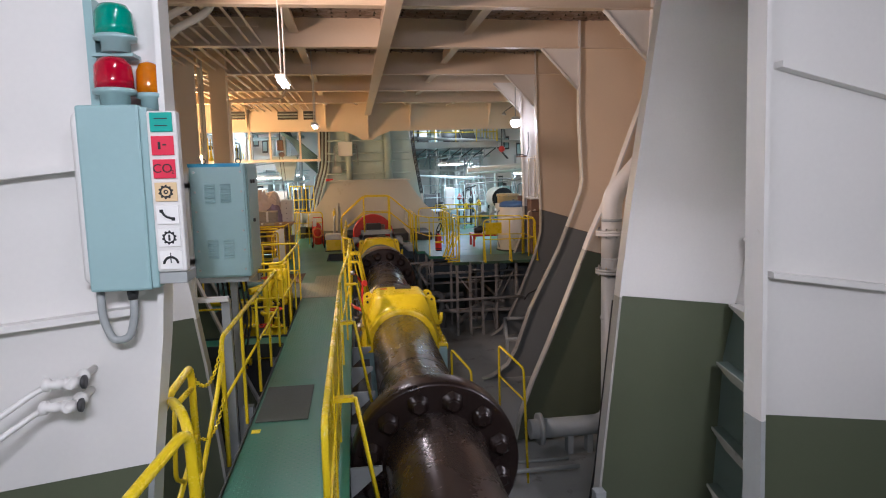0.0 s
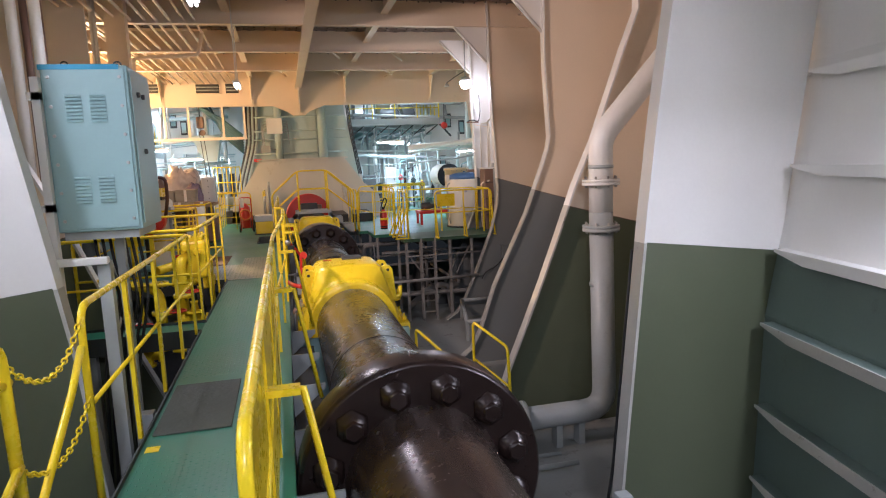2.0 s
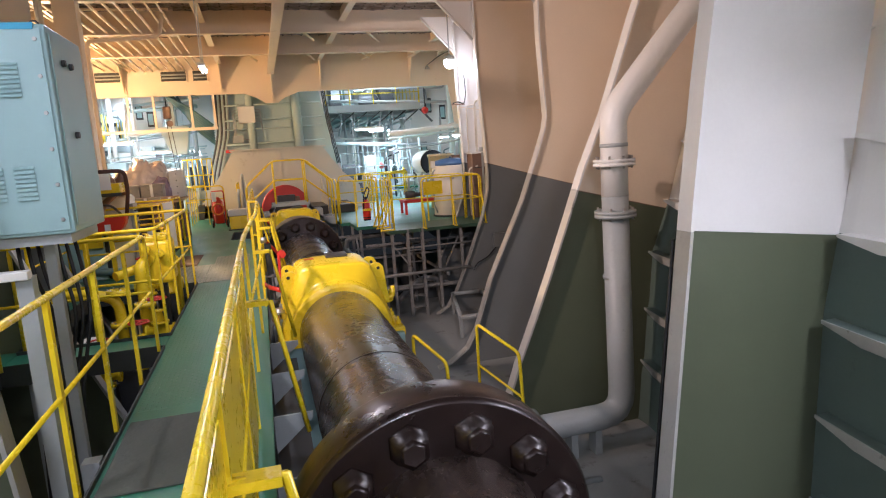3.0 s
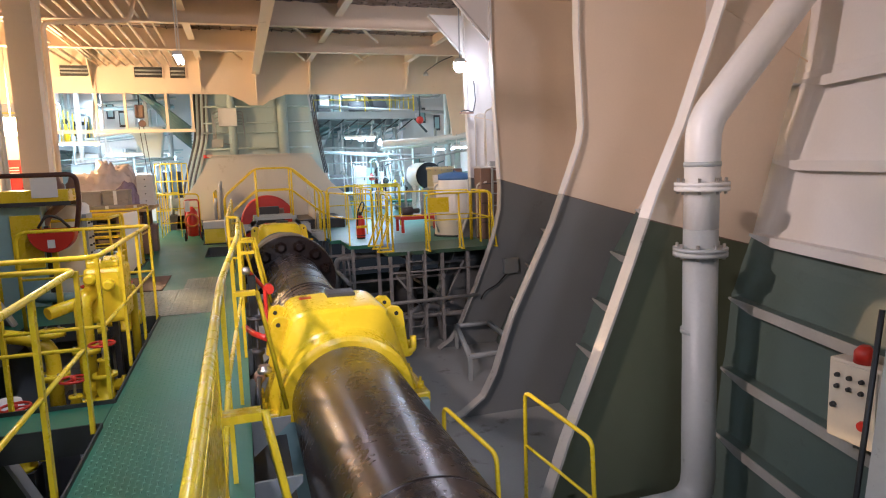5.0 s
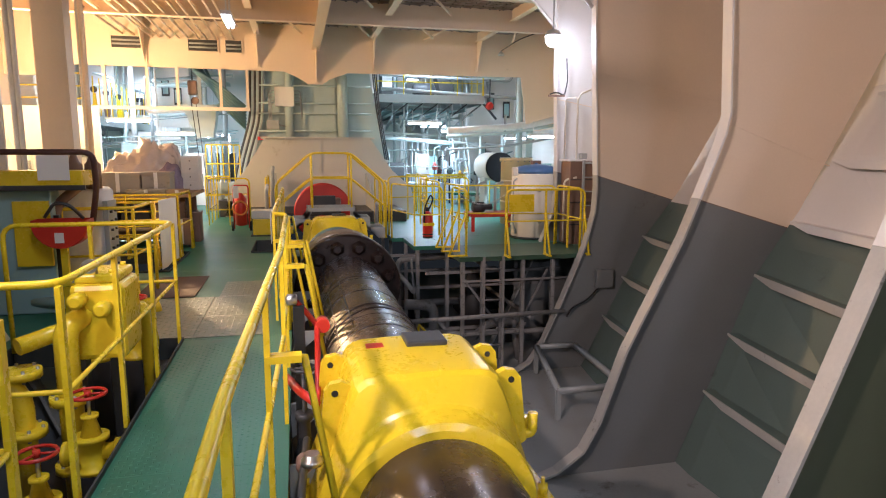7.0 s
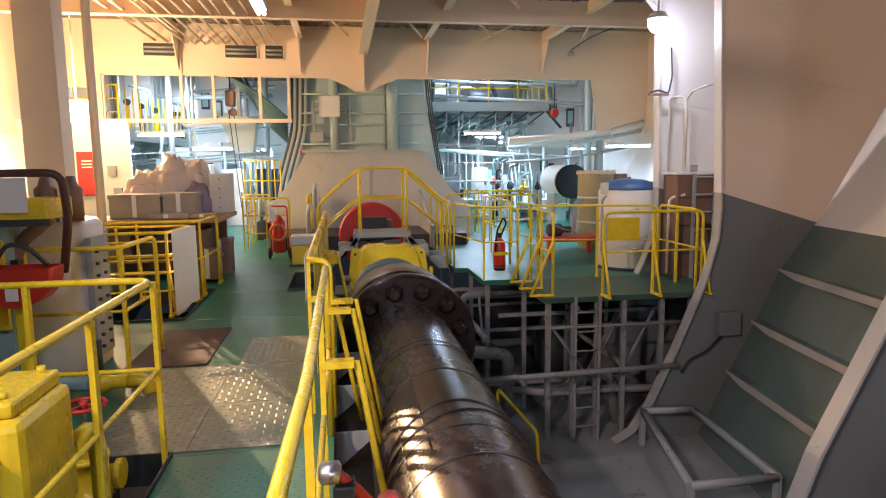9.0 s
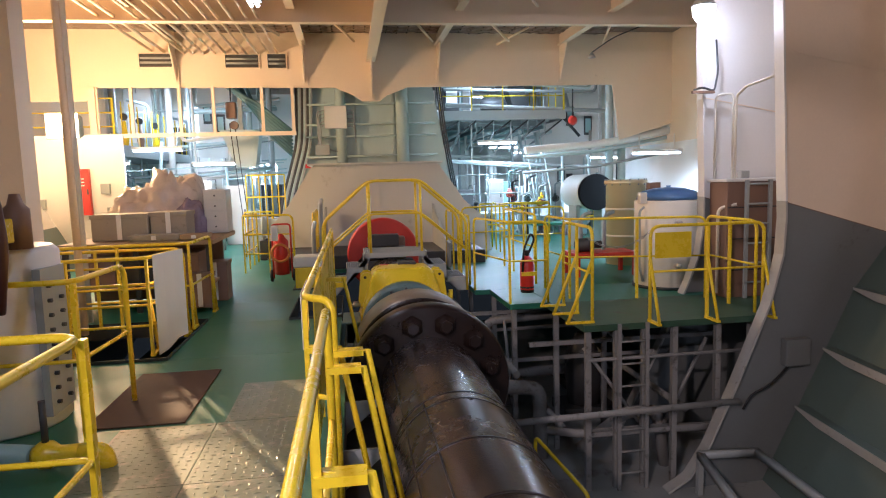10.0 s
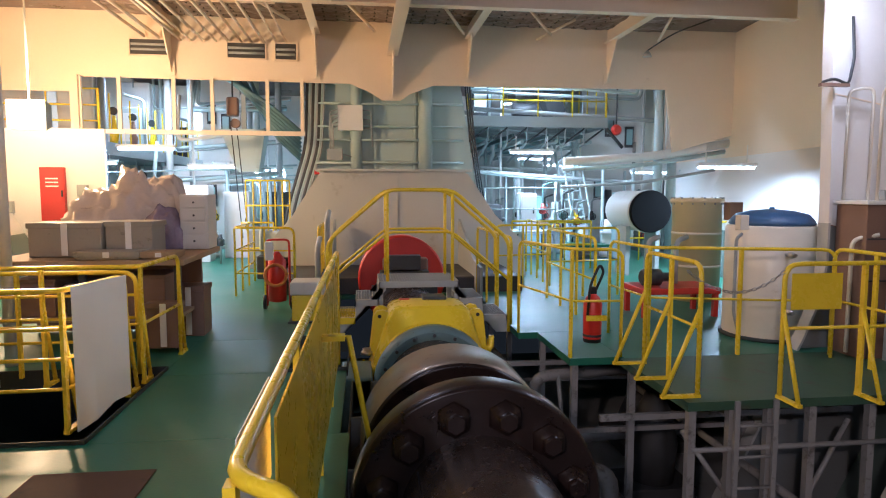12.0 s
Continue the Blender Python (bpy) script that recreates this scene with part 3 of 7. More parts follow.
def coupling(y, r, th):
    bm = lathe(B(), [(y, SR + 0.02), (y, r - 0.02), (y + 0.02, r), (y + th, r), (y + th, SR)], (SX, 0, SZ), seg=80)
    fl = part("coupling_flange", bm, M_FLANGE, shaft, "black greased coupling flange")
    part("flange_rim", lathe(B(), [(y + 0.03, r), (y + 0.035, r + 0.003), (y + th - 0.01, r + 0.003), (y + th, r)], (SX, 0, SZ), seg=80), M_RIM, fl, "worn bright steel rim")
    for k in range(12):
        a = 2 * math.pi * (k + 0.5) / 12
        c = (SX + math.sin(a) * (r - 0.155), 0, SZ + math.cos(a) * (r - 0.155))
        part("bolt", lathe(B(), [(y - 0.1, 0.03), (y - 0.1, 0.05), (y - 0.08, 0.06), (y - 0.065, 0.06), (y - 0.06, 0.085), (y - 0.004, 0.09), (y, 0.1)], c, seg=6), M_FLANGE, fl)
    return fl


coupling(4.68, 0.715, 0.26)
coupling(14.05, 0.7, 0.2)
# black disc paints the shadowed gap between coupling and collar
part("collar_face_shade", lathe(B(), [(14.735, SR), (14.735, 0.62), (14.745, 0.64)], (SX, 0, SZ), seg=72), M_FLANGE, shaft)
part("shaft_collar", lathe(B(), [(14.75, 0.63), (14.77, 0.65), (15.25, 0.65), (15.3, 0.6), (15.55, 0.5), (15.6, SR)], (SX, 0, SZ), seg=72), M_COLLAR, shaft, "worn bright steel collar")


M_SEAL = mat("dull_teal_paint", (0.12, 0.19, 0.19), 0.45, var=0.25, scale=5, dirt=(0.05, 0.05, 0.04), dirt_at=0.58)


def bearing(y0, y1, ring):
    b = thing("shaft_bearing", SX, (y0 + y1) / 2, LOW, "glossy yellow shaft bearing cap on a blue-grey pedestal", "bearing", "shaft bearings")
    part("pedestal", box(SX - 0.66, SX + 0.66, y0 + 0.06, y1 - 0.06, LOW, SZ - 0.1, bev=0.02), M_BLUEGREY, b, "blue-grey bearing pedestal")
    ym = (y0 + y1) / 2
    shell = ((0.6, -0.02), (0.54, 0.14), (0.46, 0.38), (0.4, 0.58), (0.37, 0.635), (0.31, 0.665), (0.0, 0.672))

    def shoulder(k, y, cnt=41):
        """Section of the cap: round over the shaft at k = 0, a flat-topped block with sloping sides at k = 1."""
        pts = []
        for i in range(cnt):
            a = math.pi * i / (cnt - 1)
            c, s = abs(math.cos(a)), math.sin(a)
            r = 0.0
            for (xa, za), (xb, zb) in zip(shell, shell[1:]):
                den = c * (zb - za) - s * (xb - xa)
                if abs(den) > 1e-9:
                    u = (s * xa - c * za) / den
                    if -1e-6 <= u <= 1 + 1e-6:
                        px, pz = xa + (xb - xa) * u, za + (zb - za) * u
                        r = max(r, math.hypot(px, pz))
            r = r or 0.59
            q = 0.515 + (r - 0.515) * k
            pts.append((SX + math.copysign(q * c, math.cos(a)), y, SZ + q * s))
        return pts

    secs = [(-0.28, y0), (-0.06, y0 + 0.015), (0.0, y0 + 0.06), (0.04, y0 + 0.15), (0.12, y0 + 0.175), (0.85, y0 + 0.26), (0.97, y0 + 0.29), (1.0, y0 + 0.33)]
    secs += [(k, y1 - (y - y0)) for k, y in reversed(secs)]
    bm = B()
    rows = []
    for k, y in secs:
        row = [bm.verts.new(p) for p in shoulder(k, y)]
        w = 0.54 + 0.09 * max(0, k)
        rows.append([bm.verts.new((SX + w, y, SZ - 0.1))] + row + [bm.verts.new((SX - w, y, SZ - 0.1))])
    for p, q in zip(rows, rows[1:]):
        for k in range(len(p) - 1):
            f = bm.faces.new((p[k], p[k + 1], q[k + 1], q[k]))
            f.smooth = True
    bm.faces.new(rows[0])
    bm.faces.new(rows[-1])
    cap = part("cap", bm, M_YELLOW, b)
    cap.data.set_sharp_from_angle(angle=radians(20))
    part("base_flange", box(SX - 0.68, SX + 0.68, y0 + 0.12, y1 - 0.12, SZ - 0.16, SZ - 0.06, bev=0.015), M_YELLOW, b)
    for sx in (-1, 1):
        for yy in (y0 + 0.36, y1 - 0.44):
            c = SX + sx * 0.46
            poly = [(c - 0.12 * sx, SZ + 0.4), (c - 0.1 * sx, SZ + 0.58), (c - 0.02 * sx, SZ + 0.62), (c + 0.04 * sx, SZ + 0.61), (c + 0.07 * sx, SZ + 0.57), (c + 0.11 * sx, SZ + 0.2), (c + 0.02 * sx, SZ + 0.15)]
            lug = part("lifting_lug", prism(B(), poly, yy, yy + 0.05), M_YELLOW, b)
            part("lug_hole", lathe(B(), [(yy - 0.003, 0.018), (yy + 0.053, 0.018)], (c + 0.015 * sx, 0, SZ + 0.56), seg=12), M_BLACK, lug)
        for yy in (y0 + 0.25, ym, y1 - 0.25):
            part("flange_bolt", lathe(B(), [(SZ - 0.06, 0.03), (SZ - 0.01, 0.03), (SZ - 0.008, 0.012), (SZ + 0.03, 0.012)], (SX + sx * 0.63, yy, 0), axis="z", seg=6), M_YELLOW, b)
    part("inspection_cover", box(SX - 0.04, SX + 0.2, ym + 0.08, ym + 0.3, SZ + 0.66, SZ + 0.7, bev=0.012), M_DARK, b, "black inspection cover plate")
    part("tag_plate", box(SX - 0.27, SX - 0.17, ym + 0.12, ym + 0.2, SZ + 0.66, SZ + 0.672), M_RED, b, "small red tag plate")
    for yy, zz in ((y0 + 0.4, 0.22), (y0 + 0.5, 0.16)):
        part("oil_fitting", tube(B(), [(SX + 0.52, yy, SZ + zz), (SX + 0.62, yy, SZ + zz), (SX + 0.62, yy, SZ + zz + 0.12)], 0.028, 10, 0.03), M_YELLOW, b)
    part("sight_glass", lathe(B(), [(0, 0.055), (0.03, 0.055), (0.035, 0.04), (0.06, 0.04)], (SX - 0.6, y0 + 0.34, SZ + 0.2), axis="z", seg=20), M_STEEL, b, "round oil sight glass with steel rim")
    if ring:
        sr = part("seal_ring", lathe(B(), [(y0 - 0.12, SR + 0.02), (y0 - 0.12, 0.5), (y0 - 0.02, 0.54), (y0 + 0.05, 0.54)], (SX, 0, SZ), seg=64), M_SEAL, b, "blue-grey bolted seal ring")
        for k in range(16):
            a = 2 * math.pi * k / 16
            part("seal_bolt", lathe(B(), [(y0 - 0.145, 0.016), (y0 - 0.12, 0.016)], (SX + 0.475 * math.sin(a), 0, SZ + 0.475 * math.cos(a)), seg=6), M_DARK, sr)
        part("side_block", box(SX - 0.84, SX - 0.55, y0 - 0.1, y0 + 0.5, SZ - 0.5, SZ + 0.1, bev=0.02), M_BLUEGREY, b)
    return b


bearing(8.5, 9.75, False)
bearing(16.4, 17.45, True)

# red lever and valve beside the shaft
lever = thing("brake_lever", 0.45, 9.5, -0.36, "red painted brake lever gear beside the shaft", "lever")
part("arm", tube(B(), [(0.4, 9.62, 0.75), (0.47, 9.66, 0.66), (0.545, 9.7, 0.55), (0.54, 9.5, 0.44), (0.53, 9.3, 0.26), (0.52, 9.22, 0.22)], 0.018, 8, 0.03), M_RED, lever)
part("link", tube(B(), [(0.52, 9.22, 0.22), (0.43, 9.45, 0.21), (0.345, 9.7, 0.22)], 0.026, 8), M_RED, lever)
part("weight", lathe(B(), [(9.66, 0.02), (9.66, 0.045), (9.76, 0.045), (9.76, 0.02)], (0.58, 0, 0.55), seg=16), M_RED, lever)
part("pivot", lathe(B(), [(0.36, 0.02), (0.37, 0.035), (0.42, 0.035), (0.43, 0.02)], (0, 9.62, 0.74), axis="x", seg=14), M_STEEL, lever)
part("column", box(0.4, 0.47, 9.6, 9.68, -0.36, 0.7, bev=0.008), M_DARK, lever)
wheel = thing("valve_handwheel", 0.44, 9.5, -0.36, "dark valve spindle with handwheel beside the shaft", "valve")
bm = B()
tube(bm, [(0.45 + 0.07 * math.cos(2 * math.pi * k / 16), 9.5 + 0.07 * math.sin(2 * math.pi * k / 16), 0.34) for k in range(17)], 0.011, 6)
tube(bm, [(0.38, 9.5, 0.34), (0.52, 9.5, 0.34)], 0.008, 6)
tube(bm, [(0.45, 9.43, 0.34), (0.45, 9.57, 0.34)], 0.008, 6)
part("wheel", bm, M_DARK, wheel)
part("spindle", tube(B(), [(0.45, 9.5, -0.36), (0.45, 9.5, 0.35)], 0.014, 8), M_DARK, wheel)
part("body", lathe(B(), [(-0.36, 0.06), (-0.2, 0.07), (-0.15, 0.04), (0.0, 0.035), (0.02, 0.055), (0.06, 0.055)], (0.45, 9.5, 0), axis="z", seg=16), M_DARK, wheel)
for y, z in ((9.1, -0.05), (10.1, -0.15)):
    lv = thing("oil_line", 0.42, y, -0.36, "dark oil pipe and fittings beside the shaft", "pipe", "shaft oil lines")
    part("pipe", tube(B(), [(0.42, y - 0.5, -0.34), (0.42, y - 0.4, z), (0.46, y + 0.3, z), (0.46, y + 0.4, -0.34)], 0.022, 8, 0.08), M_DARK, lv)
    part("fitting", lathe(B(), [(y - 0.1, 0.03), (y - 0.08, 0.045), (y + 0.0, 0.045), (y + 0.02, 0.03)], (0.44, 0, z), seg=12), M_BROWN, lv)

# ---- railings ----


def railing(path, h=1.05, z=0.0, mids=(0.55,), step=1.2, brace=None, lug=False, r=0.019, label="yellow painted tubular steel guard rail", fillet=0.12):
    """Guard rail along a plan line; its two ends bend down to the deck, posts stand between."""
    p = [Vector((x, y, z)) for x, y in path]
    root = thing("guard_rail", p[0].x, p[0].y, z, label, "railing", "yellow guard rails")
    up = Vector((0, 0, h))
    part("handrail", tube(B(), [p[0]] + [q + up for q in p] + [p[-1]], r, 10, fillet), M_YELLOW, root)
    for mz in mids:
        part("mid_rail", tube(B(), [q + Vector((0, 0, mz)) for q in p], r * 0.7, 8, 0.05), M_YELLOW, root)
    spots = []
    for i, (a, b) in enumerate(zip(p, p[1:])):
        n = max(1, round((b - a).length / step))
        spots += [a + (b - a) * k / n for k in range(1 if i == 0 else 0, n)]
    feet = spots + [p[0], p[-1]]
    for c in spots:
        part("post", box(c.x - 0.012, c.x + 0.012, c.y - 0.022, c.y + 0.022, z, z + h - 0.01), M_YELLOW, root)
    for i, c in enumerate(feet):
        if brace and lug and i % 2:
            continue
        if brace and lug:
            d = Vector((brace[0], brace[1], 0))
            part("brace", tube(B(), [c + Vector((0, 0, 0.79)), c + d * 0.5 + Vector((0, 0, 0.79)), c + d + Vector((0, 0, -0.08))], 0.017, 4), M_YELLOW, root)
            part("brace_lug", box(c.x - 0.01, c.x + 0.14, c.y - 0.035, c.y + 0.035, z + 0.77, z + 0.8), M_YELLOW, root)
        elif brace:
            d = Vector((brace[0], brace[1], 0))
            part("brace", tube(B(), [c + Vector((0, 0, 0.7)), c + d + Vector((0, 0, 0.02))], 0.018, 6), M_YELLOW, root)
            q = c + d
            part("foot_bar", box(min(c.x, q.x) - 0.02, max(c.x, q.x) + 0.02, min(c.y, q.y) - 0.02, max(c.y, q.y) + 0.02, z, z + 0.025), M_YELLOW, root)
    return root


main_rail = railing([(0.285, 2.74), (0.27, 7.2), (0.345, 9.5), (0.345, 11.6)], h=1.07, step=1.1, brace=(0.3, 0.0), lug=True, label="long yellow guard rail beside the shaft, with outward braces")
part("guard_sheet", box(0.275, 0.282, 2.95, 6.05, 0.1, 0.98), M_YELLOW, main_rail, "yellow sheet metal guard panel")
end_rail = railing([(0.36, 11.88), (0.22, 11.98), (0.22, 16.6)], step=1.15, brace=(0.32, 0.0), lug=True, label="yellow guard rail with sheet panels beside the coupling")
part("guard_sheet", box(0.226, 0.233, 12.5, 16.4, 0.1, 0.98), M_YELLOW, end_rail, "yellow sheet metal guard panel")
solid("paper_sheet", box(0.18, 0.183, 12.22, 12.72, 0.72, 1.03), M_PAPER, "white paper sheet taped to the yellow rail", "paper")
railing([(-0.6, 4.66), (-0.6, 8.2), (-1.85, 8.2)], step=0.9)
railing([(-1.85, 8.8), (-0.6, 8.8), (-0.58, 11.38), (-1.85, 11.38)], step=0.8)
railing([(-2.6, 12.9), (-1.25, 12.95), (-1.22, 13.75)], step=0.8)
railing([(-2.3, 9.8), (-2.3, 12.2)], step=0.8)
railing([(-3.6, 15.0), (-1.48, 15.1), (-1.36, 15.85)], h=0.95, mids=(0.3, 0.5, 0.7), step=0.75, brace=(0.0, 0.18))
railing([(-3.6, 16.1), (-1.36, 16.2), (-1.33, 17.15)], h=0.98, mids=(0.5,), step=0.75, brace=(0.0, 0.15))
railing([(-3.4, 16.45), (-1.5, 16.5)], h=0.9, mids=(0.3, 0.5, 0.7), step=0.9)
railing([(3.05, 16.3), (3.04, 15.32)], step=0.6, brace=(-0.28, 0.0))
railing([(3.66, 15.22), (5.0, 15.22)], step=0.7, brace=(0.0, -0.22))
railing([(5.0, 15.35), (5.02, 16.4)], step=0.6)
railing([(3.22, 17.6), (3.28, 16.72), (4.95, 16.3)], step=0.8, r=0.017)
railing([(2.2, 17.72), (2.44, 16.6), (2.93, 16.56)], step=1.3, r=0.017)
railing([(2.22, 18.2), (2.22, 20.5)], step=0.7)
railing([(3.2, 18.0), (3.2, 20.0), (4.4, 20.2)], step=0.7)
railing([(-0.6, 20.6), (-1.5, 20.7), (-1.5, 22.4)], step=0.5, mids=(0.35, 0.7))
railing([(2.6, 21.0), (3.6, 21.2), (3.7, 23.2)], step=0.5)
railing([(-0.25, 20.8), (-0.25, 22.4)], step=0.4)

# aft stair handrails and chains
aft = thing("stair_handrail", -0.4, 2.6, 0, "yellow tubular stair handrail with bent ends", "railing", "yellow guard rails")
part("handrail", tube(B(), [(-0.5, 1.1, 1.05), (-0.35, 1.9, 1.19), (-0.24, 2.29, 1.28), (-0.23, 2.31, 0.6), (-0.23, 2.31, 0.0)], 0.024, 10, 0.1), M_YELLOW, aft)
part("return_rail", tube(B(), [(-0.42, 2.68, 1.26), (-0.37, 2.56, 1.3), (-0.27, 2.36, 1.3), (-0.235, 2.31, 1.1)], 0.022, 10, 0.12), M_YELLOW, aft)
part("mid_rail", tube(B(), [(-0.5, 1.1, 0.6), (-0.23, 2.31, 0.75)], 0.018, 8), M_YELLOW, aft)
aft2 = thing("stair_handrail", -0.6, 3.8, 0, "yellow tubular handrail post beside the walkway", "railing", "yellow guard rails")
part("handrail", tube(B(), [(-0.62, 3.1, 1.0), (-0.62, 3.35, 1.07), (-0.62, 3.82, 1.09), (-0.62, 3.86, 0.0)], 0.024, 10, 0.08), M_YELLOW, aft2)
part("mid_rail", tube(B(), [(-0.6, 2.95, 0.3), (-0.61, 3.84, 0.62)], 0.018, 8), M_YELLOW, aft2)
part("post", tube(B(), [(-0.62, 3.44, 0.98), (-0.62, 3.4, 0.9), (-0.62, 3.34, 0.55), (-0.6, 3.42, 0.5)], 0.014, 8, 0.06), M_YELLOW, aft2)
part("cross_bar", tube(B(), [(-0.62, 3.4, 0.97), (-0.62, 3.86, 0.94)], 0.018, 8), M_YELLOW, aft2)
part("brace", tube(B(), [(-0.6, 4.62, 0.86), (-0.6, 4.43, 0.7), (-0.6, 3.3, 0.0)], 0.018, 8), M_YELLOW, aft2)


def chain(a, b, sag, material, label):
    a, b = Vector(a), Vector(b)
    root = thing("chain", a.x, a.y, a.z, label, "chain", "safety chains")
    n = max(8, int((b - a).length / 0.035))
    for k in range(n):
        s = (k + 0.5) / n
        c = a.lerp(b, s) - Vector((0, 0, sag * 4 * s * (1 - s)))
        d = (b - a) / n - Vector((0, 0, sag * 4 * (1 - 2 * s) / n))
        d.normalize()
        side = d.orthogonal().normalized()
        if k % 2:
            side = d.cross(side)
        L, w = 0.024, 0.012
        part("link", tube(B(), [c + d * L * math.cos(t) + side * w * math.sin(t) for t in [2 * math.pi * j / 8 for j in range(9)]], 0.0045, 4), material, root)
    return root


chain((-0.61, 3.84, 1.0), (-0.6, 4.66, 1.0), 0.16, M_YELLOW, "yellow safety chain across the walkway gap")
chain((-0.61, 3.84, 0.6), (-0.6, 4.66, 0.6), 0.14, M_YELLOW, "yellow safety chain across the walkway gap")
chain((2.92, 15.32, 1.0), (3.66, 15.22, 1.0), 0.17, M_STEEL, "dull steel chain across the ladder gap")
solid("sign_plate", box(3.7, 4.12, 15.19, 15.196, 0.7, 0.98), M_YELLOW, "plain yellow sign plate on the guard rail", "sign")

# ---- aft end: signal column, cabinet, pipes ----
M_TEAL = mat("signal_teal", (0.0, 0.35, 0.28), 0.35, var=0.08)
M_SRED = mat("signal_red", (0.7, 0.02, 0.06), 0.35, var=0.08)
M_TAN = mat("signal_tan", (0.72, 0.52, 0.28), 0.4, var=0.06)


def glass(name, col):
    m = bpy.data.materials.new(name)
    m.use_nodes = True
    b = m.node_tree.nodes["Principled BSDF"]
    b.inputs["Base Color"].default_value = (*col, 1)
    b.inputs["Roughness"].default_value = 0.12
    b.inputs["Transmission Weight"].default_value = 0.45
    return m


sig = thing("signal_column", -0.47, 2.45, 1.85, "blue-grey alarm signal box with coloured beacons and symbol panels", "signal column")
part("body", box(-0.61, -0.365, 2.38, 2.58, 1.85, 2.61, bev=0.012), M_BLUEGREY, sig)
part("side_panel", box(-0.363, -0.332, 2.37, 2.58, 1.86, 2.6, bev=0.008), M_BLUEGREY, sig)
panel = part("label_panel", box(-0.327, -0.213, 2.342, 2.4, 1.93, 2.58, bev=0.008), M_WHITE, sig, "white panel with symbol windows")
part("panel_foot", box(-0.325, -0.215, 2.345, 2.5, 1.88, 1.928, bev=0.005), M_GREY, sig)


def ring_mesh(cx, cz, r, w, y, seg=20, teeth=False):
    bm = B()
    n = seg * (2 if teeth else 1)
    o = [bm.verts.new((cx + (r * (1.22 if teeth and k % 4 < 2 else 1)) * math.sin(2 * math.pi * k / n), y, cz + (r * (1.22 if teeth and k % 4 < 2 else 1)) * math.cos(2 * math.pi * k / n))) for k in range(n)]
    i = [bm.verts.new((cx + (r - w) * math.sin(2 * math.pi * k / n), y, cz + (r - w) * math.cos(2 * math.pi * k / n))) for k in range(n)]
    for k in range(n):
        bm.faces.new((o[k], o[(k + 1) % n], i[(k + 1) % n], i[k]))
    return bm


def text_part(words, x, y, z, size, material, parent):
    cu = bpy.data.curves.new("writing", "FONT")
    cu.body, cu.size, cu.extrude, cu.align_x, cu.align_y = words, size, 0.0008, "CENTER", "CENTER"
    tmp = new("writing", cu)
    me = bpy.data.meshes.new_from_object(tmp)
    bpy.data.objects.remove(tmp)
    me.transform(pose(x, y, z, 90, 0, 0))
    me.materials.append(material)
    ob = new("writing", me)
    ob.parent = parent
    return ob


for k, m in enumerate((M_TEAL, M_SRED, M_SRED, M_TAN, M_PAPER, M_PAPER, M_PAPER)):
    zc = 2.535 - k * 0.0925
    plate = part("symbol_window", box(-0.313, -0.227, 2.333, 2.339, zc - 0.038, zc + 0.038, bev=0.002), m, panel)
    yy = 2.331
    if k == 0:
        part("symbol", bx(bx(B(), -0.295, -0.245, yy, yy + 0.001, zc + 0.012, zc + 0.016), -0.295, -0.245, yy, yy + 0.001, zc - 0.016, zc - 0.012), M_BLACK, plate)
    elif k == 1:
        part("symbol", bx(bx(B(), -0.287, -0.277, yy, yy + 0.001, zc - 0.015, zc + 0.015), -0.270, -0.255, yy, yy + 0.001, zc, zc + 0.006), M_BLACK, plate)
    elif k == 2:
        text_part("CO", -0.276, yy, zc, 0.05, M_BLACK, plate)
        text_part("2", -0.238, yy, zc - 0.014, 0.022, M_BLACK, plate)
    elif k in (3, 5):
        part("symbol", ring_mesh(-0.270, zc, 0.024, 0.007, yy, 20, True), M_BLACK, plate)
        if k == 3:
            part("symbol", ring_mesh(-0.270, zc, 0.009, 0.005, yy), M_BLACK, plate)
        else:
            part("symbol", box(-0.274, -0.266, yy, yy + 0.001, zc - 0.013, zc + 0.012), M_BLACK, plate)
    elif k == 4:
        part("symbol", tube(B(), [(-0.293, yy, zc + 0.016), (-0.280, yy, zc - 0.006), (-0.251, yy, zc - 0.016)], 0.005, 6, 0.02), M_BLACK, plate)
        part("symbol", bx(bx(B(), -0.300, -0.286, yy - 0.001, yy + 0.001, zc + 0.009, zc + 0.022), -0.256, -0.242, yy - 0.001, yy + 0.001, zc - 0.024, zc - 0.01), M_BLACK, plate)
    else:
        bm = ring_mesh(-0.270, zc - 0.015, 0.032, 0.01, yy, 24)
        bmesh.ops.delete(bm, geom=[f for f in bm.faces if f.calc_center_median().z < zc - 0.015], context="FACES")
        part("symbol", bm, M_BLACK, plate)
        part("symbol", box(-0.272, -0.268, yy, yy + 0.001, zc - 0.012, zc + 0.03), M_BLACK, plate)


def beacon(x, y, z, col, r=0.075):
    bc = part("beacon", lathe(B(), [(0, r * 0.75), (0.045, r * 0.75), (0.05, r * 1.1), (0.065, r * 1.12), (0.07, r)], (x, y, z), axis="z", seg=28), M_BLUEGREY, sig)
    part("lens", lathe(B(), [(0.07, r), (0.1, r * 1.0), (0.16, r * 0.95), (0.19, r * 0.7), (0.2, r * 0.2)], (x, y, z), axis="z", seg=28), glass("beacon_glass", col), bc, "coloured glass beacon dome")


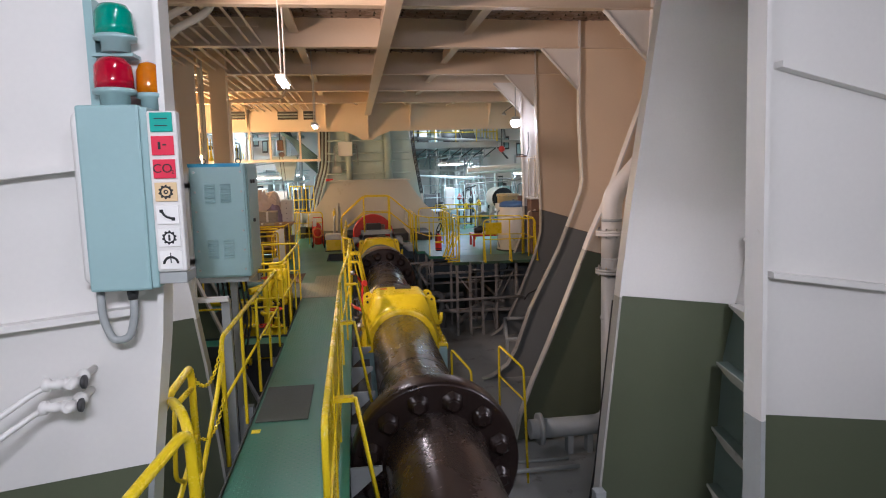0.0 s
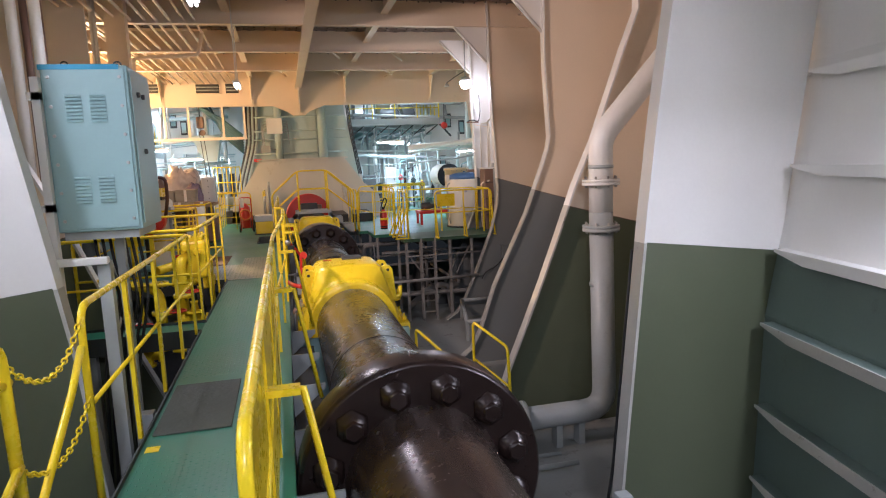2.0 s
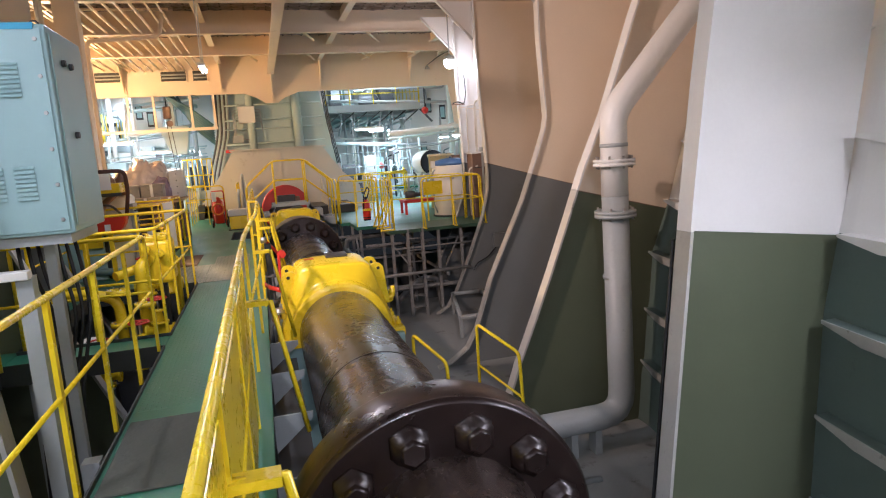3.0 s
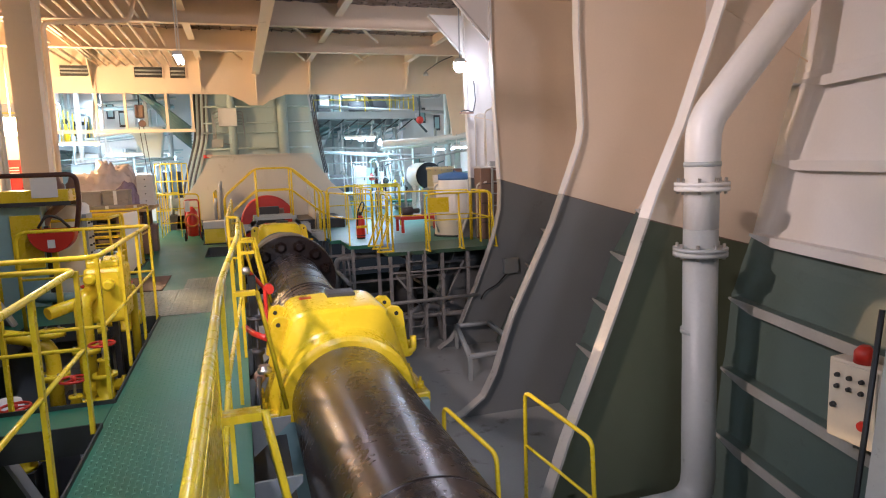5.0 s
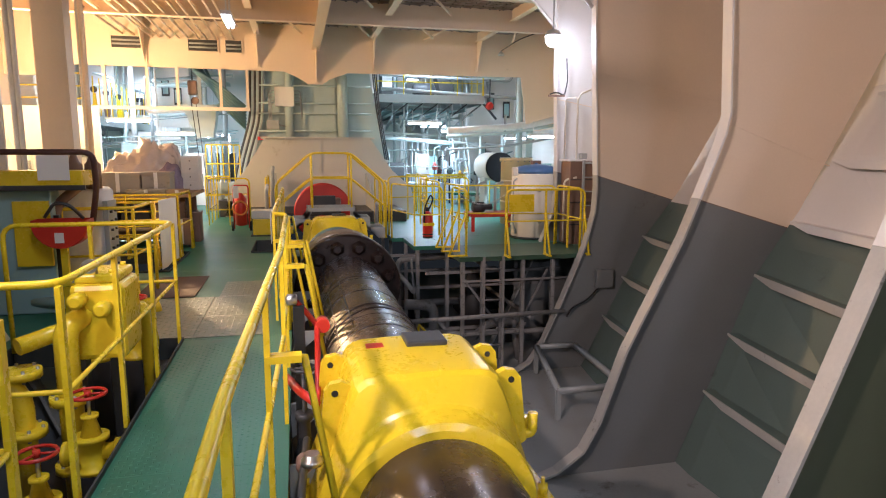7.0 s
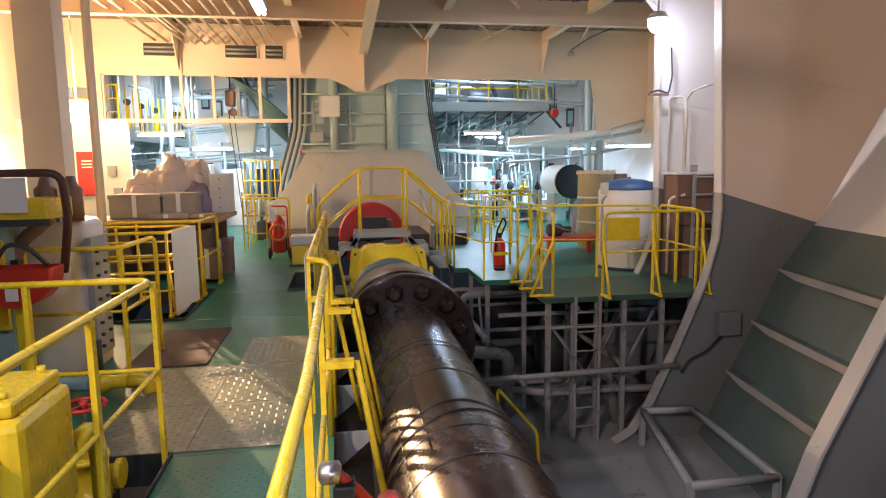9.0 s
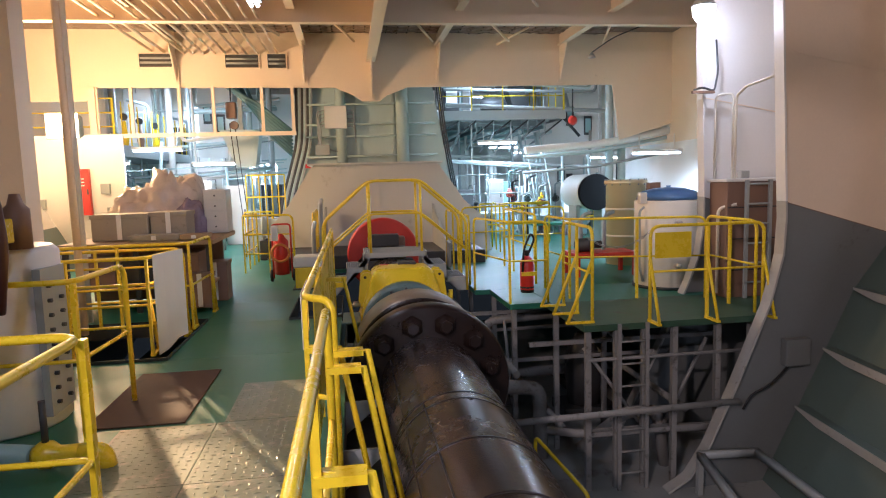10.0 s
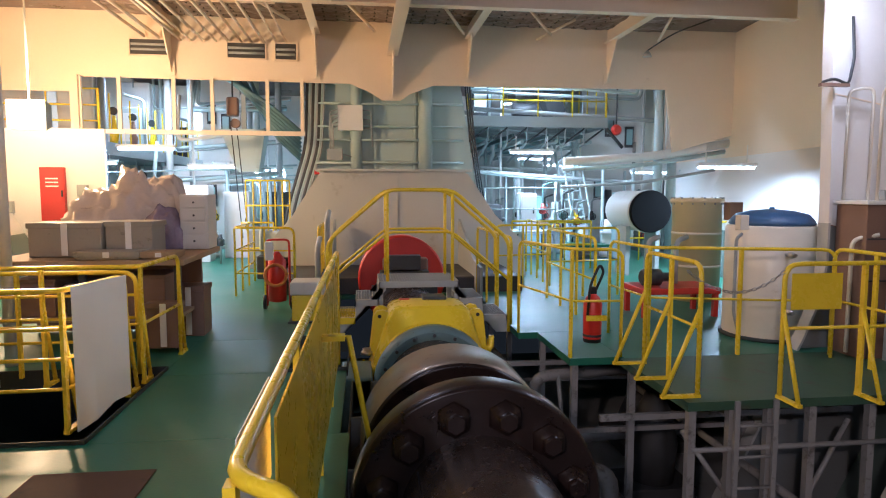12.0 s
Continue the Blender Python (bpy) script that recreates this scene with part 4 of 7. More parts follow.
beacon(-0.475, 2.46, 2.61, (0.6, 0.0, 0.03))
beacon(-0.36, 2.53, 2.6, (0.85, 0.25, 0.0), 0.05)
beacon(-0.47, 2.5, 2.83, (0.0, 0.4, 0.28))
part("bracket", bx(bx(B(), -0.585, -0.55, 2.5, 2.58, 2.6, 3.05), -0.56, -0.4, 2.48, 2.58, 2.815, 2.829), M_BLUEGREY, sig)
part("cable", tube(B(), [(-0.605, 2.47, 1.86), (-0.605, 2.47, 1.72), (-0.57, 2.47, 1.62), (-0.5, 2.47, 1.63), (-0.475, 2.47, 1.72), (-0.475, 2.48, 1.85)], 0.017, 10, 0.07), M_GREY, sig, "looped grey cable")
part("gland", lathe(B(), [(1.8, 0.02), (1.85, 0.026)], (-0.475, 2.47, 0), axis="z", seg=10), M_DARK, sig)
grab = thing("grab_bar", -0.66, 2.5, 1.85, "white painted vertical grab bar on the frame", "grab bar")
part("bar", tube(B(), [(-0.6, 2.56, 2.6), (-0.655, 2.5, 2.58), (-0.655, 2.5, 1.88), (-0.6, 2.56, 1.86)], 0.018, 8, 0.03), M_WHITE, grab)
for z in (1.87, 2.57):
    part("clamp", box(-0.69, -0.62, 2.53, 2.6, z - 0.012, z + 0.012), M_WHITE, grab)
for z in (1.7, 2.35):
    solid("plate_stiffener", prism(B(), [(-3.5, z - 0.28), (-0.5, z + 0.02), (-0.5, z + 0.05), (-3.5, z - 0.25)], 2.52, 2.6), M_WHITE, "white painted stiffener across the frame plate", "stiffener", kind="structure")
for z in (1.77, 2.81):
    solid("plate_stiffener", prism(B(), [(2.56, z), (4.0, z - 0.12 * z), (4.0, z - 0.12 * z - 0.04), (2.56, z - 0.03)], 2.53, 2.6), M_WHITE, "white painted stiffener across the frame plate", "stiffener", kind="structure")
for x, z in ((-0.69, 1.47), (-0.71, 1.37)):
    v = thing("pipe_valve", x, 2.5, z, "small white valve with black handle on a thin pipe", "valve", "small valves")
    part("body", lathe(B(), [(2.34, 0.012), (2.37, 0.022), (2.4, 0.026), (2.41, 0.018), (2.46, 0.016), (2.47, 0.03), (2.49, 0.03), (2.5, 0.016), (2.6, 0.016)], (x - 0.02, 0, z), seg=12), M_WHITE, v)
    part("bonnet", lathe(B(), [(x - 0.16, 0.014), (x - 0.15, 0.03), (x - 0.13, 0.03), (x - 0.125, 0.018), (x - 0.09, 0.024), (x - 0.07, 0.018), (x - 0.065, 0.028), (x - 0.05, 0.028), (x - 0.02, 0.014)], (0, 2.42, z - 0.01), axis="x", seg=12), M_WHITE, v)
    part("pipe", tube(B(), [(x, 2.42, z), (x - 0.16, 2.42, z - 0.02), (x - 0.34, 2.3, z - 0.14), (x - 0.8, 2.2, z - 0.36)], 0.013, 8, 0.05), M_WHITE, v)
    part("handle", lathe(B(), [(x + 0.0, 0.01), (x + 0.01, 0.028), (x + 0.02, 0.03), (x + 0.026, 0.016)], (0, 2.4, z), axis="x", seg=14), M_DARK, v)

# starter cabinet
cab = thing("control_cabinet", -0.85, 6.4, -1.9, "blue-grey steel control cabinet with louvres, raised on a frame", "cabinet")
cx0, cx1, cy0, cy1, cz0, cz1 = -1.12, -0.58, 6.15, 6.85, 1.3, 2.43
part("body", box(cx0, cx1, cy0, cy1, cz0, cz1, bev=0.01), M_BLUEGREY, cab)
door = part("front_panel", box(cx0 + 0.02, cx1 - 0.02, cy0 - 0.012, cy0 - 0.001, cz0 + 0.02, cz1 - 0.02, bev=0.003), M_BLUEGREY, cab)
for lx in (cx0 + 0.14, cx0 + 0.29):
    for lz in (cz0 + 0.2, cz1 - 0.38):
        for k in range(8):
            part("louvre", prism(B(), [(cy0 - 0.025, lz + k * 0.024), (cy0 - 0.013, lz + k * 0.024 + 0.015), (cy0 - 0.013, lz + k * 0.024)], lx, lx + 0.1, "x"), M_BLUEGREY, door)
for k in range(6):
    z = cz0 + 0.08 + k * (cz1 - cz0 - 0.16) / 5
    for x in (cx0 + 0.05, cx1 - 0.05):
        part("screw", lathe(B(), [(cy0 - 0.02, 0.01), (cy0 - 0.012, 0.012)], (x, 0, z), seg=8), M_STEEL, door)
part("side_panel", box(cx1 + 0.001, cx1 + 0.01, cy0 + 0.04, cy1 - 0.04, cz0 + 0.04, cz1 - 0.04, bev=0.003), M_BLUEGREY, cab)
for y, z in ((6.35, 2.25), (6.5, 2.25), (6.42, 1.85)):
    part("indicator", lathe(B(), [(cx1 + 0.01, 0.02), (cx1 + 0.03, 0.018)], (0, y, z), axis="x", seg=12), M_DARK, cab)
part("tape", box(cx0 - 0.004, cx1 - 0.05, cy0 - 0.016, cy0 + 0.14, cz1 - 0.03, cz1 + 0.004), mat("blue_tape", (0.02, 0.3, 0.5), 0.4), cab, "strip of blue tape")
for x in (cx0 + 0.1, cx1 - 0.1):
    part("eyebolt", tube(B(), [(x + 0.025 * math.sin(t), cy0 + 0.2, cz1 + 0.03 + 0.025 * math.cos(t)) for t in [2 * math.pi * k / 12 for k in range(13)]], 0.006, 6), M_DARK, cab)
part("stand_leg", box(-0.86, -0.78, 5.98, 6.06, LOW, 1.1), M_GREY, cab, "grey stand leg")
part("back_post", box(-1.17, -1.12, 6.1, 6.16, LOW, 2.35), M_WHITE, cab, "white back post")
part("stand_arm", box(-1.2, -0.78, 5.93, 6.0, 1.09, 1.14, bev=0.008), M_WHITE, cab, "white stand arm")
part("stand_arm", box(-1.1, -0.62, 6.2, 6.8, 1.24, 1.298), M_GREY, cab)
part("stand_leg", box(-0.86, -0.8, 6.5, 6.56, LOW, 1.24), M_GREY, cab, "grey stand leg")
for z in (1.45, 2.2):
    part("hinge", box(-1.2, -1.12, 6.1, 6.2, z, z + 0.05), M_WHITE, cab)
for k in range(7):
    x = -1.0 + 0.04 * k
    part("cable", tube(B(), [(x, 6.5 + 0.04 * k, 1.3), (x + 0.03, 6.45 + 0.05 * k, 1.0), (x + 0.08, 6.6, 0.75), (x - 0.05, 6.6, 0.2), (x - 0.1, 6.6, -0.8)], 0.013, 6, 0.15), M_BLACK, cab)

for x, e in ((-2.29, 0.1), (-2.06, 0.0)):
    solid("conduit_pipe", tube(B(), [(x, 9.2, LOW), (x, 9.2, 4.2 + e), (x + 0.13, 9.2, 4.34 + e), (x + 0.62, 9.2, 4.6 + e), (x + 0.72, 9.3, 5.0)], 0.055, 12, 0.14), M_WHITE, "white painted conduit pipe bending under the deckhead", "pipe", "conduit pipes")
solid("pipe_clamp", box(-2.45, -1.96, 9.13, 9.15, 3.93, 3.99), M_WHITE, "white flat bar clamp across the conduit pipes", "clamp")
for x in (-2.3, -2.15):
    solid("conduit_pipe", tube(B(), [(x, 9.6, -0.5), (x, 9.6, 4.6)], 0.04, 10), M_BROWN, "brown vertical pipe beside the frame", "pipe", "conduit pipes")
solid("bent_pipe", tube(B(), [(-2.52, 16.2, 0.0), (-2.52, 16.2, 4.13), (-1.2, 16.2, 4.2), (-1.1, 16.3, 4.7)], 0.04, 10, 0.12), M_CREAM, "cream painted pipe rising to the deckhead with a bend", "pipe")


def strip_light(x, y, z, along, length, glow_mat, rod, watts_label, group="strip lights"):
    root = thing("strip_light", x, y, z, watts_label, "lamp", group)
    hx, hy = (length / 2, 0.07) if along == "x" else (0.07, length / 2)
    part("housing", box(x - hx, x + hx, y - hy, y + hy, z + 0.03, z + 0.09, bev=0.012), M_WHITE, root)
    d = Vector((1, 0, 0)) if along == "x" else Vector((0, 1, 0))
    for s in (-0.03, 0.03):
        o = Vector((x, y, z)) + (Vector((0, s, 0)) if along == "x" else Vector((s, 0, 0)))
        part("tube", tube(B(), [o - d * (length / 2 - 0.04), o + d * (length / 2 - 0.04)], 0.018, 8), glow_mat, root)
    if rod:
        for s in (-0.7, 0.7):
            c = Vector((x, y, z)) + d * s * length / 2
            part("hanger_rod", tube(B(), [c + Vector((0, 0, 0.09)), Vector((c.x, c.y, rod))], 0.012, 6), M_WHITE, root)
    return root


strip_light(-0.43, 8.77, 3.54, "y", 0.75, M_TUBE, 5.15, "bright fluorescent strip light hung from the deckhead")
strip_light(-0.4, 15.23, 3.4, "y", 0.75, M_TUBE, 5.15, "bright fluorescent strip light hung from the deckhead")
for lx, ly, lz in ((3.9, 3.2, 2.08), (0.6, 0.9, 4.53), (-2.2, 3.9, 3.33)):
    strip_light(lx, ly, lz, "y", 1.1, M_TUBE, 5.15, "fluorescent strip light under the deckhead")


M_FLOOD = glow("flood_glow", WHITE, 55)


def flood(x, y, z, m, label):
    root = thing("flood_light", x, y, z, label, "lamp", "flood lights")
    part("bowl", lathe(B(), [(z + 0.12, 0.05), (z + 0.1, 0.1), (z + 0.02, 0.14)], (x, y, 0), axis="z", seg=20), M_GREY, root)
    part("bulb", lathe(B(), [(z - 0.16, 0.02), (z - 0.14, 0.08), (z - 0.08, 0.12), (z + 0.0, 0.13), (z + 0.019, 0.1)], (x, y, 0), axis="z", seg=16), m, root)
    part("stem", tube(B(), [(x, y, z + 0.12), (x, y, z + 0.5), (x, y, TOP - 0.06)], 0.014, 6), M_GREY, root)
    return root


sf = thing("flood_light", -4.62, 21.4, 2.6, "glaring orange sodium flood lamp with a boxed reflector", "lamp", "flood lights")
part("housing", prism(B(), [(21.22, 2.52), (21.22, 2.98), (21.42, 2.92), (21.42, 2.6)], -4.9, -4.34, "x"), M_GREY, sf)
part("glass", box(-4.87, -4.37, 21.2, 21.218, 2.55, 2.95, bev=0.004), M_SOD, sf)
part("stem", tube(B(), [(-4.62, 21.34, 2.9), (-4.62, 21.34, TOP - 0.06)], 0.016, 6), M_GREY, sf)
flood(-2.3, 6.45, 4.1, M_SOD, "orange sodium flood lamp between the frames")
flood(4.72, 16.05, 3.55, M_FLOOD, "glaring white flood lamp by the frame")

# starboard: drain pipe, control box, lower hand rails
dp = thing("drain_pipe", 4.15, 8.35, LOW, "large flanged pipe, grey below and white above", "pipe")
part("pipe_lower", tube(B(), [(2.9, 8.3, -1.5), (4.15, 8.3, -1.5), (4.15, 8.35, 1.0)], 0.145, 24, 0.28), M_GREY, dp)
part("pipe_upper", tube(B(), [(4.15, 8.35, 1.0), (4.15, 8.35, 1.9), (5.1, 8.38, 2.92), (5.95, 8.42, 3.83)], 0.145, 24, 0.16), M_WHITE, dp, "white painted upper pipe")
for z in (0.8, 1.36):
    fl = part("flange", lathe(B(), [(z - 0.035, 0.225), (z + 0.0, 0.225), (z + 0.004, 0.19), (z + 0.01, 0.225), (z + 0.04, 0.225)], (4.15, 8.35, 0), axis="z", seg=28), M_WHITE if z > 1 else M_GREY, dp)
    for k in range(8):
        a = 2 * math.pi * k / 8
        part("bolt", lathe(B(), [(z - 0.06, 0.014), (z + 0.075, 0.014)], (4.15 + 0.19 * math.cos(a), 8.35 + 0.19 * math.sin(a), 0), axis="z", seg=6), M_STEEL, fl)
for z in (0.1, 1.55):
    part("clamp", lathe(B(), [(z - 0.02, 0.152), (z + 0.02, 0.152)], (4.15, 8.35, 0), axis="z", seg=24), M_GREY, dp)
part("flange_end", lathe(B(), [(3.02, 0.23), (3.08, 0.23)], (0, 8.3, -1.5), axis="x", seg=24), M_GREY, dp)
for x in (3.5, 3.8):
    part("support", box(x - 0.04, x + 0.04, 8.22, 8.38, LOW, -1.6), M_GREY, dp)
cb = thing("push_button_box", 4.3, 6.94, -0.36, "beige control box with push buttons and a red lamp", "control box")
part("box", box(4.25, 4.38, 6.75, 7.13, -0.36, 0.21, bev=0.01), M_TANK, cb)
part("cover", box(4.238, 4.249, 6.77, 7.11, -0.34, 0.19, bev=0.004), M_TANK, cb)
for y, z, r, m in ((7.05, 0.1, 0.018, M_DARK), (6.96, 0.1, 0.018, M_DARK), (6.87, 0.1, 0.018, M_DARK), (7.05, 0.02, 0.018, M_DARK), (6.96, 0.02, 0.018, M_DARK), (6.87, 0.02, 0.018, M_DARK), (7.07, -0.12, 0.022, M_DARK), (6.85, -0.2, 0.038, M_RED)):
    part("button", lathe(B(), [(4.215, r * 0.8), (4.238, r)], (0, y, z), axis="x", seg=12), m, cb)
part("alarm_lamp", lathe(B(), [(0.21, 0.065), (0.29, 0.065), (0.33, 0.03)], (4.31, 6.92, 0), axis="z", seg=16), M_RED, cb, "red alarm lamp")
part("bracket", bx(bx(B(), 4.38, 4.62, 6.82, 6.86, -0.45, 0.2), 4.38, 4.62, 7.02, 7.06, -0.45, 0.2), M_GREY, cb)
solid("cable", tube(B(), [(3.17, 5.96, 0.9), (3.09, 5.96, 0.1), (2.98, 5.96, -1.0), (2.9, 5.97, -1.5), (2.98, 6.0, -1.62), (3.06, 5.97, -1.5)], 0.014, 6, 0.1), M_BLACK, "black cable running down the frame", "cable")
for y, z, r in ((7.3, -1.62, 0.03), (7.75, -1.72, 0.022)):
    solid("floor_pipe", tube(B(), [(1.9, y, z), (3.3, y, z)], r, 10), M_GREY, "grey pipe running low above the floor plating", "pipe", "floor pipes")
fp = thing("sounding_pipe", 1.55, 9.0, LOW, "short dark standpipe with a valve by the shaft", "pipe")
part("pipe", tube(B(), [(1.62, 7.9, LOW), (1.62, 7.9, -0.62)], 0.03, 10), M_DARK, fp)
part("cap", lathe(B(), [(-0.62, 0.05), (-0.56, 0.05), (-0.55, 0.02)], (1.62, 7.9, 0), axis="z", seg=14), M_BROWN, fp)
part("lever", tube(B(), [(1.62, 7.9, -0.6), (1.72, 7.86, -0.55)], 0.012, 6), M_DARK, fp)
jb = thing("junction_box", 2.95, 6.0, -1.1, "small grey junction box on the frame", "box")
part("box", box(2.85, 2.97, 5.6, 5.72, -1.2, -1.06, bev=0.01), M_GREY, jb)
for x, y0, y1 in ((1.75, 8.25, 7.6), (2.45, 8.3, 7.55), (2.05, 14.2, 13.3)):
    lr = thing("ladder_handrail", x, y0, LOW, "thin yellow ladder handrail above the lower floor", "railing", "ladder handrails")
    zt = -0.2 if y0 < 10 else -0.75
    part("rail", tube(B(), [(x, y0, LOW), (x, y0, zt), (x + 0.16, y1, zt - 0.12), (x + 0.2, y1 - 0.05, LOW)], 0.017, 8, 0.07), M_YELLOW, lr)
    part("mid_rail", tube(B(), [(x, y0, zt - 0.45), (x + 0.18, y1 - 0.02, zt - 0.57)], 0.013, 6), M_YELLOW, lr)

# ---- bridge over the shaft ----
br = thing("shaft_bridge", SX, 18.1, 0, "stepped grating bridge over the shaft with yellow rails", "bridge")


def grate(name, x0, x1, y0, y1, z, m):
    """Open grating: a frame with single bars standing in it."""
    bm = bx(B(), x0, x1, y0, y0 + 0.012, z - 0.07, z)
    bx(bm, x0, x1, y1 - 0.012, y1, z - 0.07, z)
    bx(bm, x0, x0 + 0.012, y0, y1, z - 0.07, z)
    bx(bm, x1 - 0.012, x1, y0, y1, z - 0.07, z)
    fr = part(name, bm, m, br)
    n = int((x1 - x0) / 0.03)
    for k in range(1, n):
        xc = x0 + (x1 - x0) * k / n
        part("bar", box(xc - 0.002, xc + 0.002, y0 + 0.012, y1 - 0.012, z - 0.03, z - 0.001), m, fr)
    for k in range(1, 6):
        y = y0 + (y1 - y0) * k / 6
        part("cross_rod", box(x0 + 0.012, x1 - 0.012, y - 0.003, y + 0.003, z - 0.02, z - 0.004), m, fr)
    return fr


grate("platform", 0.62, 1.52, 17.78, 18.5, 0.6, M_GREY)
for x0, x1, z in ((0.36, 0.62, 0.4), (0.08, 0.36, 0.2), (1.52, 1.8, 0.4), (1.8, 2.08, 0.2)):
    grate("tread", x0, x1, 17.78, 18.5, z, M_YELLOW if z < 0.3 and x0 < 1 else M_GREY)
for y in (17.8, 18.48):
    part("stringer", prism(B(), [(0.06, 0.0), (0.06, 0.2), (0.36, 0.2), (0.36, 0.4), (0.62, 0.4), (0.62, 0.6), (0.7, 0.6), (0.7, 0.5), (0.2, 0.0)], y - 0.01, y + 0.01), M_GREY, br)
    part("stringer", prism(B(), [(2.1, 0.0), (2.1, 0.2), (1.8, 0.2), (1.8, 0.4), (1.52, 0.4), (1.52, 0.6), (1.44, 0.6), (1.44, 0.5), (1.96, 0.0)], y - 0.01, y + 0.01), M_GREY, br)
    part("handrail", tube(B(), [(0.06, y, 0.0), (0.06, y, 1.05), (0.72, y, 1.62), (1.45, y, 1.62), (2.1, y, 1.05), (2.1, y, 0.0)], 0.021, 10, 0.12), M_YELLOW, br)
    part("mid_rail", tube(B(), [(0.06, y, 0.6), (0.72, y, 1.15), (1.45, y, 1.15), (2.1, y, 0.6)], 0.015, 8, 0.08), M_YELLOW, br)
    for x in (0.72, 1.45):
        part("post", tube(B(), [(x, y, 0.55), (x, y, 1.62)], 0.019, 8), M_YELLOW, br)
for x in (0.64, 1.5):
    for y in (17.82, 18.46):
        part("leg", box(x - 0.03, x + 0.03, y - 0.03, y + 0.03, LOW, 0.53), M_GREY, br)

# ---- main engine ----
eng = thing("main_engine", SX, 25, 0, "pale grey-green main engine with casing and tall frame", "engine")
part("casing", prism(B(), [(-1.35, 0), (3.55, 0), (3.45, 0.7), (2.95, 1.15), (2.42, 1.92), (2.34, 1.98), (-0.28, 1.98), (-0.36, 1.92), (-0.85, 1.15), (-1.25, 0.7)], 22.6, 25.2), M_COVER, eng, "pale grey flywheel casing")
part("casing_seam", box(SX - 0.008, SX + 0.008, 22.585, 22.6, 0.95, 1.97), M_COVER, eng)
part("casing_flange", prism(B(), [(-0.42, 1.98), (2.48, 1.98), (2.48, 2.02), (-0.42, 2.02)], 22.55, 25.25), M_COVER, eng)
part("frame", prism(B(), [(-1.3, 0), (3.5, 0), (3.05, 1.73), (2.68, 4.0), (2.6, 5.15), (-0.45, 5.15), (-0.42, 4.0), (-1.0, 1.73)], 25.4, 37), M_ENGINE, eng)
for x in (0.72, 1.62):
    part("vertical_rib", box(x - 0.03, x + 0.03, 25.32, 25.4, 2.03, 5.1), M_ENGINE, eng)
for x, r in ((0.3, 0.13), (1.85, 0.16)):
    part("riser_pipe", tube(B(), [(x, 25.22, 2.03), (x, 25.22, 5.1)], r, 16), M_ENGINE, eng)
for z in (2.25, 2.75, 3.05, 3.55):
    part("cross_pipe", tube(B(), [(-0.7 + z * 0.05, 25.18, z), (2.8 - z * 0.03, 25.18, z + 0.02)], 0.025, 8), M_ENGINE, eng)
jbx = part("junction_box", box(-0.1, 0.45, 25.0, 25.15, 2.95, 3.5, bev=0.01), M_WHITE, eng, "white junction box with cables")
for k in range(5):
    part("cable", tube(B(), [(0.44, 25.1, 3.0 + k * 0.1), (0.62, 25.1, 3.0 + k * 0.1), (0.66, 25.15, 2.6 + k * 0.08)], 0.012, 6, 0.06), M_GREY, jbx)
    part("cable", tube(B(), [(-0.1, 25.1, 3.05 + k * 0.09), (-0.2 - 0.02 * k, 25.1, 3.0 + k * 0.09), (-0.2 - 0.02 * k, 25.15, 2.5), (0.3, 25.15, 2.35)], 0.012, 6, 0.06), M_GREY, jbx)
part("small_box", box(-0.35, 0.0, 25.05, 25.2, 2.3, 2.55, bev=0.01), M_GREY, eng)
for k in range(9):
    x = -0.5 - 0.045 * k
    part("cable_run", tube(B(), [(x - 0.55, 25.3, 0.3), (x - 0.35, 25.25, 1.3), (x + 0.05, 25.2, 2.6), (x + 0.15, 25.2, 5.0)], 0.024 + 0.008 * (k % 3), 8, 0.3), (M_GREY, M_ENGINE, M_DARK)[k % 3], eng)
for k in range(3):
    x = 2.82 + 0.05 * k
    part("cable_run", tube(B(), [(x + 0.3, 25.25, 1.4), (x + 0.05, 25.25, 2.9), (x - 0.15, 25.25, 5.0)], 0.02, 8, 0.3), M_DARK, eng)
part("warning_label", box(-0.62, -0.35, 25.0, 25.01, 1.98, 2.08), M_RED, eng)
bm = lathe(B(), [(20.3, 0.34), (20.3, 0.63), (20.33, 0.66), (20.62, 0.66)], (SX - 0.06, 0, 0.28), seg=56)
part("flywheel_guard", bm, M_RED, eng, "red flywheel guard")
part("turning_gear", box(SX - 0.35, SX + 0.32, 20.05, 20.29, -0.1, 0.62, bev=0.03), M_BROWN, eng)
for k in range(3):
    part("guard_step", box(SX - 0.52 + k * 0.12, SX + 0.42 - k * 0.12, 19.7, 19.95, 0.05 + k * 0.22, 0.25 + k * 0.22, bev=0.01), M_DARK, eng)
part("bed", box(-0.9, 3.0, 20.7, 22.55, -0.06, 0.25, bev=0.02), M_DARK, eng)
for s in (-1, 1):
    part("side_plate", prism(B(), [(20.2, 0), (22.5, 0), (22.5, 1.1), (20.8, 0.5), (20.2, 0.45)], SX + s * 1.15 - 0.02, SX + s * 1.15 + 0.02, "x"), M_GREY, eng)
for x, z in ((-0.06, 1.2), (-0.2, 0.8)):
    part("lube_pipe", tube(B(), [(x, 19.9, 0.0), (x, 19.9, z), (x, 20.4, z + 0.1)], 0.04, 8, 0.1), M_GREY, eng)

